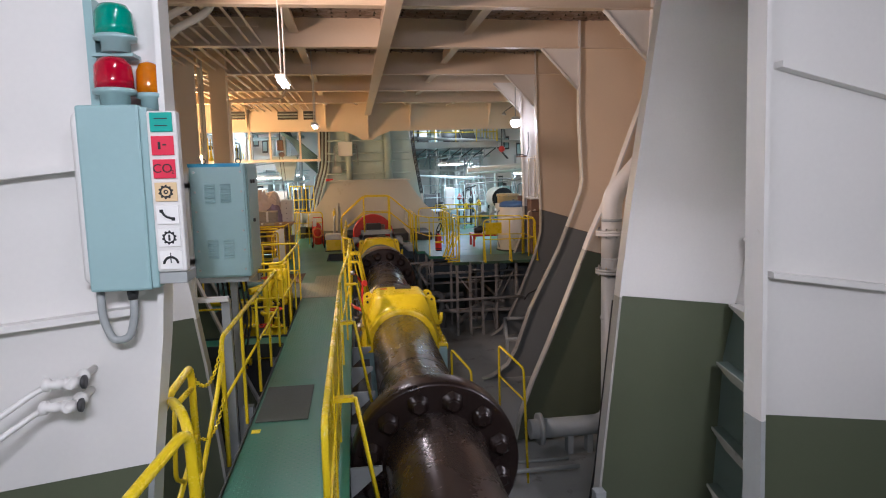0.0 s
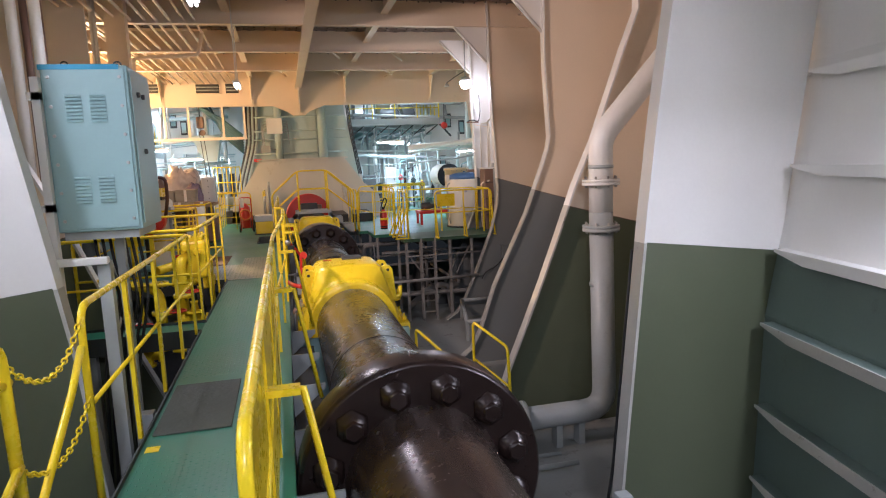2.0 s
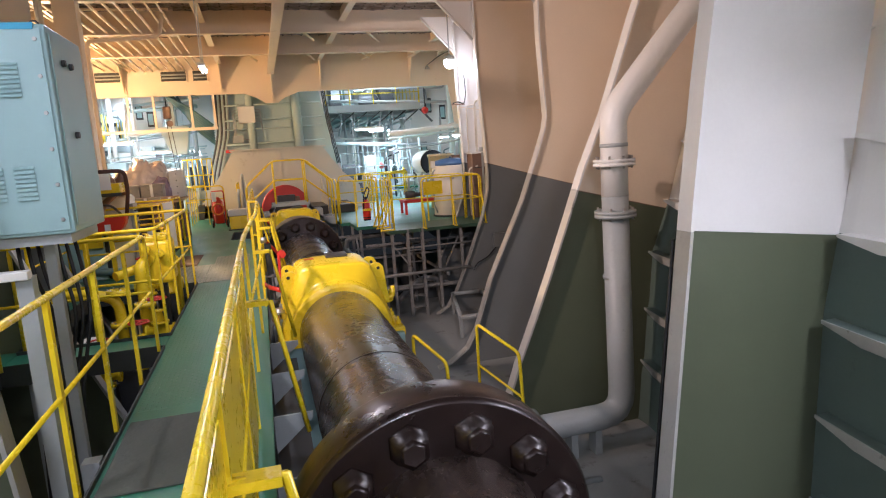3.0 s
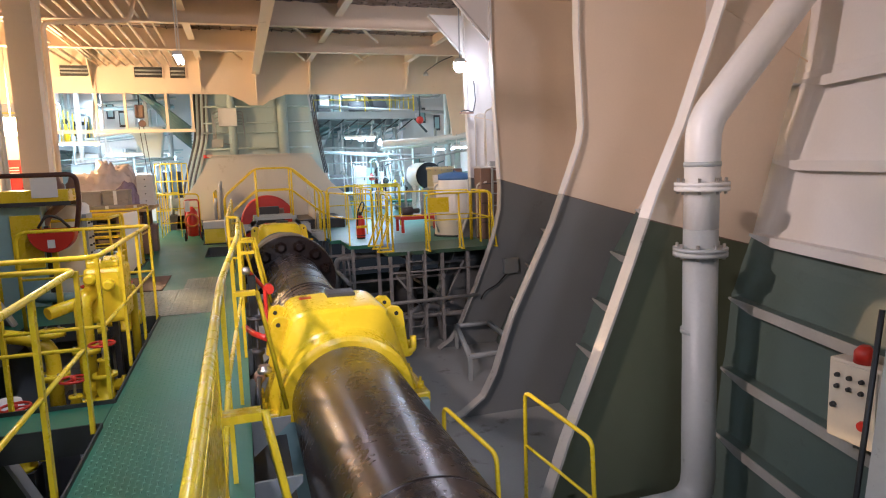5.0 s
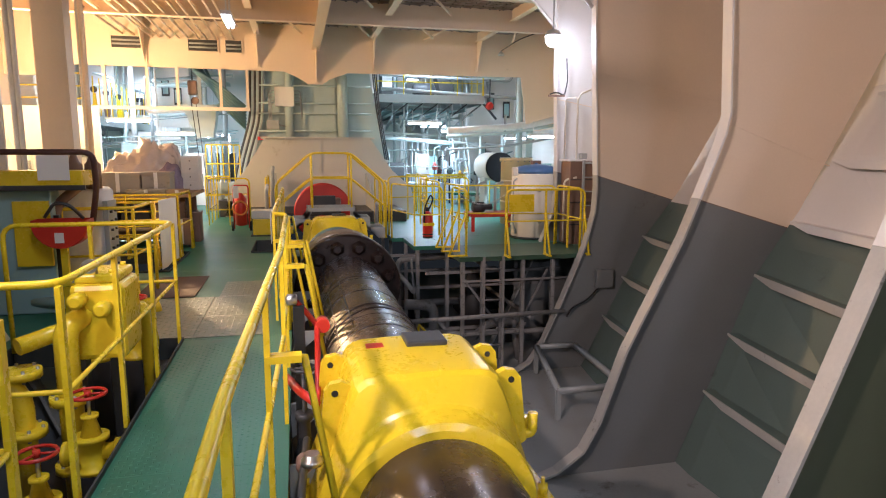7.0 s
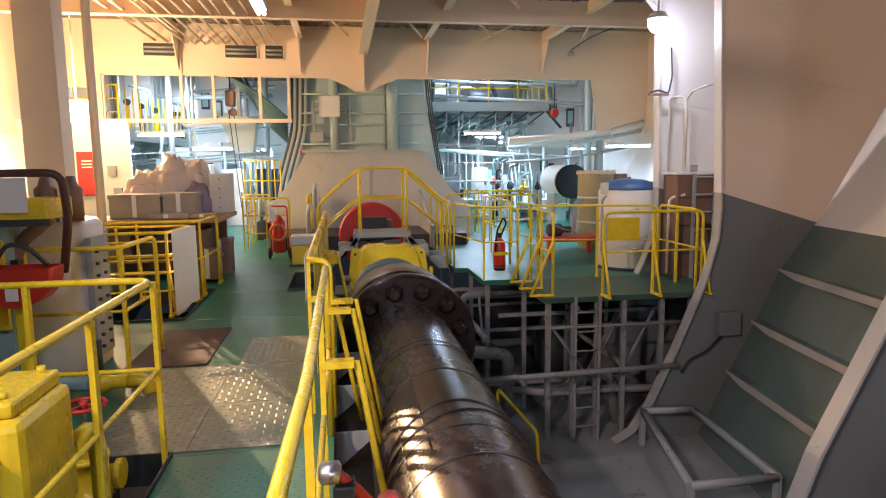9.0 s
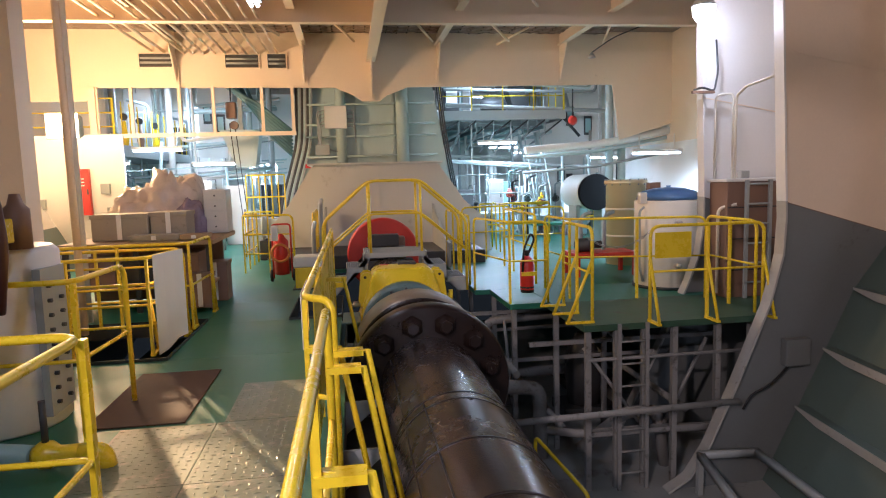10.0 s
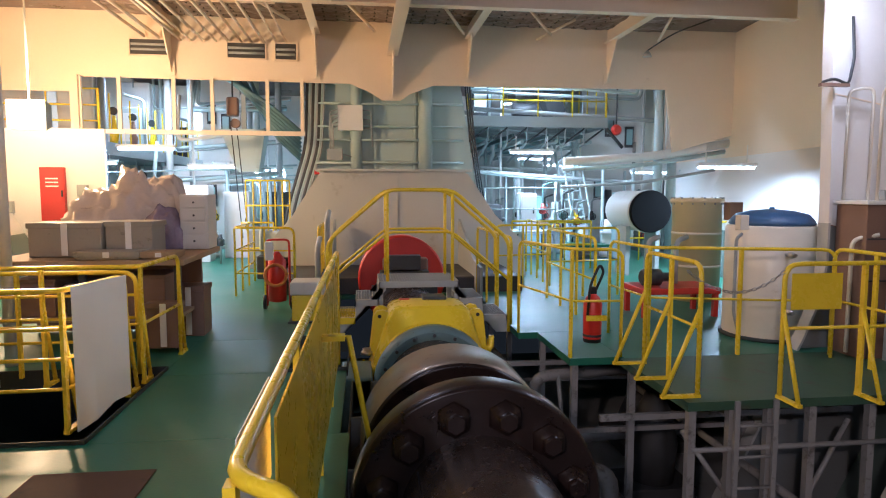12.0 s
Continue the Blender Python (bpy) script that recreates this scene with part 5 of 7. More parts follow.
# ---- starboard platform things ----
TX, TY, TR = 4.97, 17.32, 0.47
tk = thing("storage_tank", TX, TY, 0, "cream cylindrical tank with a blue domed top", "tank")
part("shell", lathe(B(), [(0.0, TR - 0.01), (0.02, TR), (1.22, TR), (1.24, TR - 0.015)], (TX, TY, 0), axis="z", seg=56), M_TANK, tk)
part("dome", lathe(B(), [(1.24, TR - 0.05), (1.25, TR - 0.03), (1.29, TR - 0.04), (1.36, TR * 0.78), (1.4, TR * 0.45), (1.415, 0.05), (1.417, 0.0)], (TX, TY, 0), axis="z", seg=56), M_BLUE, tk, "blue domed tank top")
part("base_ring", lathe(B(), [(0.0, TR + 0.03), (0.04, TR + 0.03)], (TX, TY, 0), axis="z", seg=48), M_EDGE, tk)
part("gauge_pipe", tube(B(), [(TX - TR + 0.02, TY - 0.15, 0.1), (TX - TR - 0.04, TY - 0.16, 0.3), (TX - TR - 0.04, TY - 0.16, 1.1), (TX - TR + 0.03, TY - 0.15, 1.15)], 0.018, 8, 0.05), M_GREY, tk)
part("top_nozzle", lathe(B(), [(1.4, 0.03), (1.44, 0.03)], (TX, TY, 0), axis="z", seg=16), M_BLUE, tk)
part("switch_box", box(TX - TR - 0.12, TX - TR - 0.02, TY - 0.35, TY - 0.25, 1.2, 1.36, bev=0.01), M_TANK, tk)
for z in (0.35, 0.95):
    part("valve", lathe(B(), [(TY - TR - 0.12, 0.02), (TY - TR - 0.06, 0.035), (TY - TR + 0.03, 0.02)], (TX - 0.12, 0, z), seg=10), M_STEEL, tk)
t2 = thing("storage_tank", 5.4, 19.7, 0, "pale yellow cylindrical tank with bolted rim", "tank")
part("shell", lathe(B(), [(0, 0.35), (1.44, 0.35), (1.45, 0.38), (1.5, 0.38), (1.52, 0.3)], (5.4, 19.7, 0), axis="z", seg=40), mat("pale_yellow_paint", (0.66, 0.56, 0.33), 0.4, var=0.12, scale=2, dirt=(0.4, 0.3, 0.15), dirt_at=0.66), t2)
for z in (0.5, 0.98):
    part("band", lathe(B(), [(z, 0.35), (z + 0.005, 0.358), (z + 0.03, 0.358), (z + 0.035, 0.35)], (5.4, 19.7, 0), axis="z", seg=40), M_TANK, t2)
for k in range(14):
    a = 2 * math.pi * k / 14
    part("rim_bolt", lathe(B(), [(1.42, 0.014), (1.53, 0.014)], (5.4 + 0.36 * math.cos(a), 19.7 + 0.36 * math.sin(a), 0), axis="z", seg=6), M_GREY, t2)
part("top_box", box(5.62, 5.82, 19.2, 19.36, 1.2, 1.46, bev=0.01), M_BROWN, t2)
dr = thing("exhaust_drum", 5.85, 22.2, 0, "round black-faced drum on a pale casing", "drum")
part("face", lathe(B(), [(22.1, 0.0), (22.1, 0.39), (22.13, 0.4), (22.2, 0.4)], (5.82, 0, 1.24), seg=40), mat("matt_black_mesh", (0.008, 0.008, 0.008), 0.95, spec=0.05, bump=0.4, grain=90), dr)
part("casing", lathe(B(), [(22.2, 0.395), (22.26, 0.41), (22.3, 0.395), (23.4, 0.395)], (5.82, 0, 1.24), seg=40), M_COVER, dr)
for x in (5.5, 6.1):
    part("support", box(x - 0.04, x + 0.04, 22.4, 22.9, 0, 0.95), M_GREY, dr)
rd = thing("red_pump", 4.3, 18.6, 0, "red machine base with small pumps", "pump")
part("base", box(3.95, 5.0, 18.3, 18.95, 0.3, 0.38, bev=0.015), M_RED, rd)
for x in (4.0, 4.95):
    for y in (18.36, 18.9):
        part("leg", box(x - 0.03, x + 0.03, y - 0.03, y + 0.03, 0, 0.3), M_RED, rd)
part("motor", lathe(B(), [(4.05, 0.08), (4.07, 0.11), (4.3, 0.11), (4.33, 0.06), (4.48, 0.06)], (0, 18.6, 0.49), axis="x", seg=20), M_DARK, rd)
for x in (4.2, 4.6):
    part("pipe", tube(B(), [(x, 18.75, 0.37), (x, 18.75, 0.95), (x + 0.2, 18.85, 1.0)], 0.035, 8, 0.1), M_GREY, rd)
LX0, LX1, LY0, LY1 = 5.17, 5.98, 16.2, 16.6
bb = thing("steel_locker", 5.6, 16.4, 0, "brown painted steel locker with a pale top plate", "locker")
part("body", box(LX0, LX1, LY0, LY1, 0.0, 1.48, bev=0.012), M_BROWN, bb)
for k in range(3):
    part("door_seam", box(LX0 + 0.01, LX1 - 0.01, LY0 - 0.012, LY0 - 0.001, 0.35 + 0.4 * k, 0.365 + 0.4 * k), M_DARK, bb)
part("top_plate", box(LX0 - 0.03, LX1 + 0.02, LY0 - 0.03, LY1 + 0.02, 1.482, 1.52, bev=0.006), M_WHITE, bb)
part("junction_box", box(5.42, 5.54, 16.3, 16.4, 1.521, 1.62, bev=0.01), M_GREY, bb)
part("bent_pipe", tube(B(), [(LX0 - 0.06, 16.3, 0.05), (LX0 - 0.06, 16.3, 1.15), (LX0 + 0.12, 16.18, 1.2)], 0.02, 8, 0.08), M_TANK, bb)
ld = thing("ladder", 5.5, 16.1, 0, "grey steel ladder up to the locker top with pale grab rails", "ladder")
for x in (5.4, 5.72):
    part("rail", box(x - 0.02, x + 0.02, 16.12, 16.16, 0, 1.5), M_GREY, ld)
for k in range(6):
    part("rung", tube(B(), [(5.4, 16.14, 0.2 + 0.25 * k), (5.72, 16.14, 0.2 + 0.25 * k)], 0.014, 6), M_GREY, ld)
part("grab_rail", tube(B(), [(5.22, 16.58, 1.5), (5.22, 16.58, 2.6), (5.42, 16.5, 2.62), (5.42, 16.5, 1.5)], 0.016, 8, 0.07), M_TANK, ld, "pale painted grab rail")
part("grab_rail", tube(B(), [(5.02, 15.16, 2.62), (5.2, 15.9, 2.62), (5.3, 16.25, 2.55), (5.3, 16.25, 1.52)], 0.016, 8, 0.08), M_TANK, ld, "pale painted grab rail")
hk = thing("cable_hook", 5.05, 16.5, 2.62, "dark cable looped over a bracket on the frame", "bracket")
part("arm", box(4.86, 5.16, 16.5, 16.55, 2.62, 2.65), M_BROWN, hk)
part("cable", tube(B(), [(4.88, 16.52, 2.66), (5.0, 16.52, 2.7), (5.16, 16.52, 2.64), (5.22, 16.54, 2.9), (5.2, 16.56, 3.3)], 0.014, 6, 0.06), M_DARK, hk)
ex = thing("fire_extinguisher", 2.7, 16.72, 0.12, "red wheeled-size fire extinguisher hung on the rail", "fire extinguisher")
part("cylinder", lathe(B(), [(0.14, 0.02), (0.14, 0.08), (0.16, 0.09), (0.5, 0.09), (0.56, 0.07), (0.6, 0.03)], (2.7, 16.72, 0), axis="z", seg=24), M_RED, ex)
part("base_band", lathe(B(), [(0.12, 0.085), (0.2, 0.092), (0.205, 0.085)], (2.7, 16.72, 0), axis="z", seg=24), M_BLACK, ex)
part("valve_head", box(2.67, 2.73, 16.69, 16.75, 0.6, 0.67, bev=0.008), M_BLACK, ex)
part("hose", tube(B(), [(2.73, 16.72, 0.64), (2.8, 16.7, 0.82), (2.74, 16.66, 0.9), (2.64, 16.64, 0.7), (2.62, 16.64, 0.4)], 0.014, 8, 0.08), M_BLACK, ex)
part("strap", box(2.6, 2.8, 16.6, 16.63, 0.35, 0.4), M_YELLOW, ex)

# scaffold of posts and pipes below the platform
for x, y in ((2.97, 15.28), (3.3, 15.28), (3.62, 15.28), (3.98, 15.28), (4.5, 15.28), (4.95, 15.35), (2.5, 16.65), (2.45, 17.6), (2.98, 16.4), (3.7, 16.6), (4.4, 16.8), (2.3, 18.6), (2.3, 19.8), (1.75, 17.6)):
    solid("platform_post", box(x - 0.03, x + 0.03, y - 0.03, y + 0.03, LOW, -0.07), M_POST, "grey square steel post under the platform", "post", "platform posts", "structure")
lad = thing("access_ladder", 3.46, 15.22, LOW, "grey vertical ladder from the lower floor to the platform", "ladder")
for x in (3.3, 3.62):
    part("rail", box(x - 0.02, x + 0.02, 15.18, 15.21, LOW, 0.0), M_POST, lad)
for k in range(7):
    part("rung", tube(B(), [(3.3, 15.195, LOW + 0.2 + 0.25 * k), (3.62, 15.195, LOW + 0.2 + 0.25 * k)], 0.013, 6), M_POST, lad)
for pts, r, m in ((((1.7, 14.95, -0.92), (4.6, 15.0, -0.9)), 0.035, M_POST), (((2.6, 15.6, -1.3), (3.0, 15.4, -1.3), (3.8, 15.4, -1.3), (4.6, 15.3, -1.3)), 0.05, M_POST), (((2.97, 15.25, -0.4), (4.95, 15.25, -0.4)), 0.02, M_POST),
                  (((2.2, 17.0, -1.5), (2.2, 17.0, -0.3), (3.4, 17.2, -0.3)), 0.06, M_POST), (((2.7, 16.2, LOW), (2.7, 16.2, -1.0), (2.2, 16.2, -0.95)), 0.09, M_POST), (((1.9, 18.0, -1.4), (4.6, 18.2, -1.4)), 0.08, M_POST),
                  (((3.1, 15.9, -1.7), (3.6, 15.7, -1.2), (4.0, 15.7, -1.2), (4.1, 15.7, LOW)), 0.07, M_POST), (((2.0, 19.3, LOW), (2.0, 19.3, -0.4)), 0.1, M_DARK)):
    solid("bilge_pipe", tube(B(), pts, r, 12, 0.15), m, "grey pipe in the dark space under the platform", "pipe", "bilge pipes")
for x, y, w, d, h in ((2.6, 18.4, 0.6, 0.7, 0.9), (3.8, 17.6, 0.8, 0.6, 1.2), (4.3, 19.0, 0.9, 0.9, 0.8), (1.6, 19.4, 0.3, 0.5, 0.7)):
    eq = thing("bilge_pump", x, y, LOW, "dark pump unit on the lower floor", "pump", "bilge pumps")
    part("base", box(x - w / 2, x + w / 2, y - d / 2, y + d / 2, LOW, LOW + 0.15, bev=0.01), M_DARK, eq)
    part("body", lathe(B(), [(LOW + 0.15, w * 0.3), (LOW + h * 0.5, w * 0.35), (LOW + h * 0.8, w * 0.25), (LOW + h, w * 0.12)], (x, y, 0), axis="z", seg=18), M_DARK, eq)
for y, z, x0, x1 in ((15.95, -0.35, 2.5, 4.9), (16.7, -0.75, 2.3, 4.8), (17.6, -0.3, 1.9, 4.9), (18.6, -0.8, 2.2, 4.6), (15.32, -1.25, 2.97, 4.6), (16.2, -1.4, 2.1, 4.4)):
    solid("pit_beam", box(x0, x1, y - 0.025, y + 0.025, z - 0.05, z), M_POST, "grey steel beam in the dark space under the platform", "beam", "pit beams", "structure")
for x, y0, y1, z in ((2.2, 15.4, 20.0, -0.55), (3.4, 15.4, 20.0, -0.2), (4.2, 15.4, 19.0, -1.1), (2.8, 15.6, 19.5, -1.3)):
    solid("bilge_pipe", tube(B(), [(x, y0, z), (x, y1, z)], 0.04, 10), M_POST, "grey pipe in the dark space under the platform", "pipe", "bilge pipes")
for a, b in (((2.97, 15.4, -0.3), (3.62, 15.4, -1.2)), ((4.5, 15.5, -0.3), (3.98, 15.5, -1.3)), ((2.45, 17.0, -0.3), (2.5, 16.7, -1.6))):
    solid("pit_brace", tube(B(), [a, b], 0.022, 6), M_POST, "thin grey diagonal brace under the platform", "brace", "pit braces", "structure")
fb = thing("angle_frame", 4.0, 14.6, LOW, "grey angle iron frame at the foot of the hull frame", "frame")
for a, b in (((4.12, 14.95, -1.45), (3.75, 13.2, -1.5)), ((4.12, 14.95, -1.45), (4.75, 14.9, -1.45)), ((4.75, 14.9, -1.45), (4.7, 13.2, -1.5)), ((3.75, 13.2, -1.5), (4.7, 13.2, -1.5))):
    part("bar", tube(B(), [a, b], 0.05, 4), M_GREY, fb)
for x, y in ((4.12, 14.95), (3.75, 13.2), (4.7, 13.2)):
    part("leg", box(x - 0.03, x + 0.03, y - 0.03, y + 0.03, LOW, -1.48), M_GREY, fb)
wb = thing("wall_box", 4.75, 15.0, -0.35, "grey junction box on the lower frame plate", "box")
part("box", box(5.15, 5.45, 14.99, 15.09, -0.55, -0.25, bev=0.01), M_HULLGREY, wb)
solid("cable", tube(B(), [(5.2, 15.02, -0.55), (5.0, 15.02, -0.75), (4.75, 15.02, -0.85), (4.65, 15.0, -1.0)], 0.014, 6, 0.1), M_BLACK, "black cable looping down the frame", "cable")

# ---- port side machinery and stores ----
pl = solid("pillar", box(-2.66, -2.3, 14.72, 14.98, 0, TOP), M_CREAM, "cream painted steel pillar from deck to deckhead", "pillar", kind="structure")
for x in (-2.78, -2.72):
    solid("conduit_pipe", tube(B(), [(x, 14.3, 0), (x, 14.3, 4.9)], 0.03, 8), M_WHITE, "white vertical conduit beside the pillar", "pipe", "conduit pipes")
solid("pipe_stanchion", tube(B(), [(-2.75, 16.9, 0), (-2.75, 16.9, TOP - 0.05)], 0.05, 14), M_WHITE, "white round pipe stanchion with dark bands", "pillar")
solid("wall_panel", box(-3.9, -2.8, 14.0, 14.05, 0, TOP), M_WHITE, "pale painted steel wall panel", "wall", kind="structure")


def handwheel(x, y, z, r, root, m):
    bm = tube(B(), [(x + r * math.cos(2 * math.pi * k / 16), y + r * math.sin(2 * math.pi * k / 16), z) for k in range(17)], 0.011, 6)
    for a in (0, 2.1, 4.2):
        tube(bm, [(x, y, z), (x + r * math.cos(a), y + r * math.sin(a), z)], 0.008, 5)
    hw = part("handwheel", bm, m, root, "red handwheel")
    part("hub", lathe(B(), [(z - 0.02, 0.02), (z + 0.02, 0.02)], (x, y, 0), axis="z", seg=10), m, hw)


def gate_valve(x, y, z):
    v = thing("gate_valve", x, y, z, "yellow valve with a red handwheel", "valve", "yellow valves")
    part("body", lathe(B(), [(z, 0.1), (z + 0.03, 0.1), (z + 0.031, 0.065), (z + 0.12, 0.085), (z + 0.2, 0.065), (z + 0.201, 0.1), (z + 0.23, 0.1)], (x, y, 0), axis="z", seg=20), M_YELLOW, v)
    part("bonnet", lathe(B(), [(z + 0.23, 0.06), (z + 0.33, 0.035), (z + 0.34, 0.05), (z + 0.36, 0.05)], (x, y, 0), axis="z", seg=16), M_YELLOW, v)
    part("stem", tube(B(), [(x, y, z + 0.36), (x, y, z + 0.5)], 0.012, 6), M_STEEL, v)
    handwheel(x, y, z + 0.49, 0.1, v, M_RED)
    part("side_flange", lathe(B(), [(x - 0.16, 0.075), (x - 0.13, 0.075), (x - 0.129, 0.05), (x + 0.129, 0.05), (x + 0.13, 0.075), (x + 0.16, 0.075)], (0, y, z + 0.12), axis="x", seg=18), M_YELLOW, v)
    return v


for x, y, z in ((-0.95, 9.3, -0.45), (-0.82, 9.75, -0.3), (-1.3, 9.1, -0.55), (-0.85, 11.05, 0.0), (-1.12, 11.05, 0.0)):
    gate_valve(x, y, z)
    solid("valve_stand", box(x - 0.1, x + 0.1, y - 0.1, y + 0.1, LOW, z), M_DARK, "dark steel stand under a valve", "stand", "valve stands")
pm = thing("yellow_pump", -1.0, 10.3, LOW, "yellow vertical pump set with bent suction pipes", "pump")
part("bed", box(-1.45, -0.7, 9.9, 11.1, LOW, -0.6), M_DARK, pm)
part("casing", box(-0.98, -0.66, 10.05, 10.5, 0.3, 0.8, bev=0.04), M_YELLOW, pm)
part("top_cover", box(-0.95, -0.69, 10.08, 10.47, 0.8, 0.86, bev=0.015), M_YELLOW, pm)
for x, y in ((-0.9, 10.13), (-0.74, 10.13), (-0.9, 10.42), (-0.74, 10.42)):
    part("cover_bolt", lathe(B(), [(0.86, 0.018), (0.885, 0.018)], (x, y, 0), axis="z", seg=6), M_YELLOW, pm)
for x, z in ((-0.9, 0.72), (-0.76, 0.66)):
    part("relief_valve", lathe(B(), [(9.9, 0.03), (9.92, 0.05), (9.98, 0.05), (10.0, 0.035), (10.05, 0.035)], (x, 0, z), seg=14), M_YELLOW, pm)
part("side_pipe", tube(B(), [(-0.7, 10.5, 0.5), (-0.7, 10.75, 0.5), (-0.72, 10.85, 0.3), (-0.72, 10.85, -0.6)], 0.04, 12, 0.1), M_YELLOW, pm)
part("gauge", lathe(B(), [(9.97, 0.045), (10.0, 0.045)], (-0.82, 0, 0.93), seg=16), M_STEEL, pm)
part("gauge_stem", tube(B(), [(-0.82, 10.0, 0.93), (-0.82, 10.1, 0.9), (-0.82, 10.12, 0.85)], 0.01, 6), M_STEEL, pm)
part("suction_pipe", tube(B(), [(-0.98, 9.95, -0.6), (-0.98, 9.95, 0.55), (-0.9, 10.1, 0.6)], 0.07, 16, 0.14), M_YELLOW, pm)
part("delivery_pipe", tube(B(), [(-1.25, 9.95, -0.6), (-1.25, 9.95, 0.2), (-1.6, 9.95, 0.3), (-2.0, 9.95, 0.3)], 0.06, 16, 0.15), M_YELLOW, pm)
part("cross_pipe", tube(B(), [(-1.25, 9.95, 0.45), (-1.0, 10.2, 0.5), (-0.8, 10.3, 0.4)], 0.055, 14, 0.1), M_YELLOW, pm)
for x, y, z in ((-0.98, 9.95, 0.1), (-0.98, 9.95, -0.35), (-1.25, 9.95, -0.1), (-1.25, 9.95, 0.28)):
    fl = part("flange", lathe(B(), [(z - 0.025, 0.12), (z + 0.025, 0.12)], (x, y, 0), axis="z", seg=20), M_YELLOW, pm)
    for k in range(6):
        part("bolt", lathe(B(), [(z - 0.04, 0.011), (z + 0.04, 0.011)], (x + 0.1 * math.cos(k * 1.047), y + 0.1 * math.sin(k * 1.047), 0), axis="z", seg=6), M_STEEL, fl)
for x in (-1.0, -0.8):
    part("leg", box(x - 0.02, x + 0.03, 10.25, 10.35, -0.6, 0.3), M_DARK, pm)
mo = thing("pump_motor", -1.45, 9.4, -0.9, "pale grey electric motor in the deck opening", "motor")
part("body", lathe(B(), [(-0.9, 0.16), (-0.3, 0.16), (-0.22, 0.13), (-0.1, 0.1)], (-1.45, 9.4, 0), axis="z", seg=24), M_WHITE, mo)
part("stand", box(-1.6, -1.3, 9.25, 9.55, LOW, -0.9), M_DARK, mo)

# tank unit with yellow drip tray on the far side of the opening
tu = thing("oil_tank_unit", -2.3, 13.3, 0, "pale tank unit with yellow trays and dark pipes", "tank")
part("tank", lathe(B(), [(0, 0.4), (0.02, 0.42), (1.2, 0.42), (1.24, 0.38)], (-2.0, 13.5, 0), axis="z", seg=36), M_WHITE, tu)
part("cabinet", box(-3.6, -1.95, 12.75, 13.0, 0, 1.25, bev=0.015), M_BLUEGREY, tu)
part("tray", box(-3.7, -1.6, 12.6, 13.05, 1.3, 1.45, bev=0.01), M_YELLOW, tu, "yellow drip tray")
part("tray_lip", box(-3.72, -1.58, 12.58, 12.6, 1.26, 1.31), M_DARK, tu)
part("front_plate", box(-2.28, -1.96, 12.7, 12.74, 0.5, 1.15), M_YELLOW, tu, "yellow door plate")
part("pipe_frame", tube(B(), [(-3.4, 12.55, 1.3), (-3.4, 12.55, 1.63), (-1.52, 12.7, 1.63), (-1.52, 12.75, 1.3), (-1.6, 12.8, 0.9)], 0.03, 10, 0.1), mat("dark_red_brown_pipe", (0.09, 0.035, 0.028), 0.4, var=0.3, scale=4), tu)
part("notice", box(-1.98, -1.7, 12.56, 12.566, 1.36, 1.6), M_PAPER, tu)
for x, y in ((-1.85, 13.2), (-1.7, 13.3)):
    part("filter", lathe(B(), [(1.24, 0.08), (1.5, 0.08), (1.53, 0.05), (1.6, 0.03)], (x, y, 0), axis="z", seg=16), M_BROWN, tu)
part("side_pipe", tube(B(), [(-1.72, 12.95, 1.3), (-1.95, 12.9, 1.1), (-2.0, 12.9, 0.8)], 0.05, 10, 0.1), M_BROWN, tu)
part("stud_plate", box(-1.62, -1.57, 13.25, 13.6, 0.1, 1.1), M_GREY, tu)
for k in range(9):
    for yy in (13.33, 13.5):
        part("stud", lathe(B(), [(-1.57, 0.015), (-1.545, 0.015)], (0, yy, 0.18 + 0.1 * k), axis="x", seg=6), M_DARK, tu)
part("black_leg", box(-1.98, -1.9, 12.78, 12.86, 0, 1.0), M_DARK, tu)
rs = thing("red_drum", -1.8, 12.5, 0.75, "red half-round hose drum with a white tag", "hose reel")
bm = lathe(B(), [(12.45, 0.02), (12.45, 0.24), (12.47, 0.25), (12.68, 0.25), (12.7, 0.02)], (-1.8, 0, 0.95), seg=28)
bmesh.ops.bisect_plane(bm, geom=bm.verts[:] + bm.edges[:] + bm.faces[:], plane_co=(0, 0, 0.98), plane_no=(0, 0, 1), clear_outer=True)
part("bowl", bm, M_RED, rs)
part("tag", box(-1.84, -1.76, 12.44, 12.447, 0.76, 0.86), M_PAPER, rs)
part("stand", box(-1.83, -1.77, 12.53, 12.59, 0, 0.72), M_YELLOW, rs)
part("hose", tube(B(), [(-1.95, 12.55, 1.0), (-1.85, 12.55, 1.15), (-1.72, 12.55, 1.12), (-1.62, 12.6, 0.98)], 0.017, 8, 0.1), M_DARK, rs)

vb = thing("drain_valve", -1.25, 12.6, 0, "yellow drain valve and pipe on the deck", "valve")
part("body", lathe(B(), [(-1.4, 0.05), (-1.36, 0.08), (-1.3, 0.08), (-1.26, 0.05), (-1.15, 0.05)], (0, 12.6, 0.1), axis="x", seg=16), M_YELLOW, vb)
part("elbow", tube(B(), [(-1.15, 12.6, 0.1), (-1.02, 12.6, 0.1), (-1.0, 12.6, 0.0)], 0.05, 12, 0.06), M_YELLOW, vb)
part("pipe", tube(B(), [(-1.4, 12.6, 0.1), (-2.2, 12.8, 0.12)], 0.06, 12), M_BLUEGREY, vb)
part("stem", tube(B(), [(-1.33, 12.6, 0.15), (-1.33, 12.6, 0.42)], 0.02, 8), M_DARK, vb)

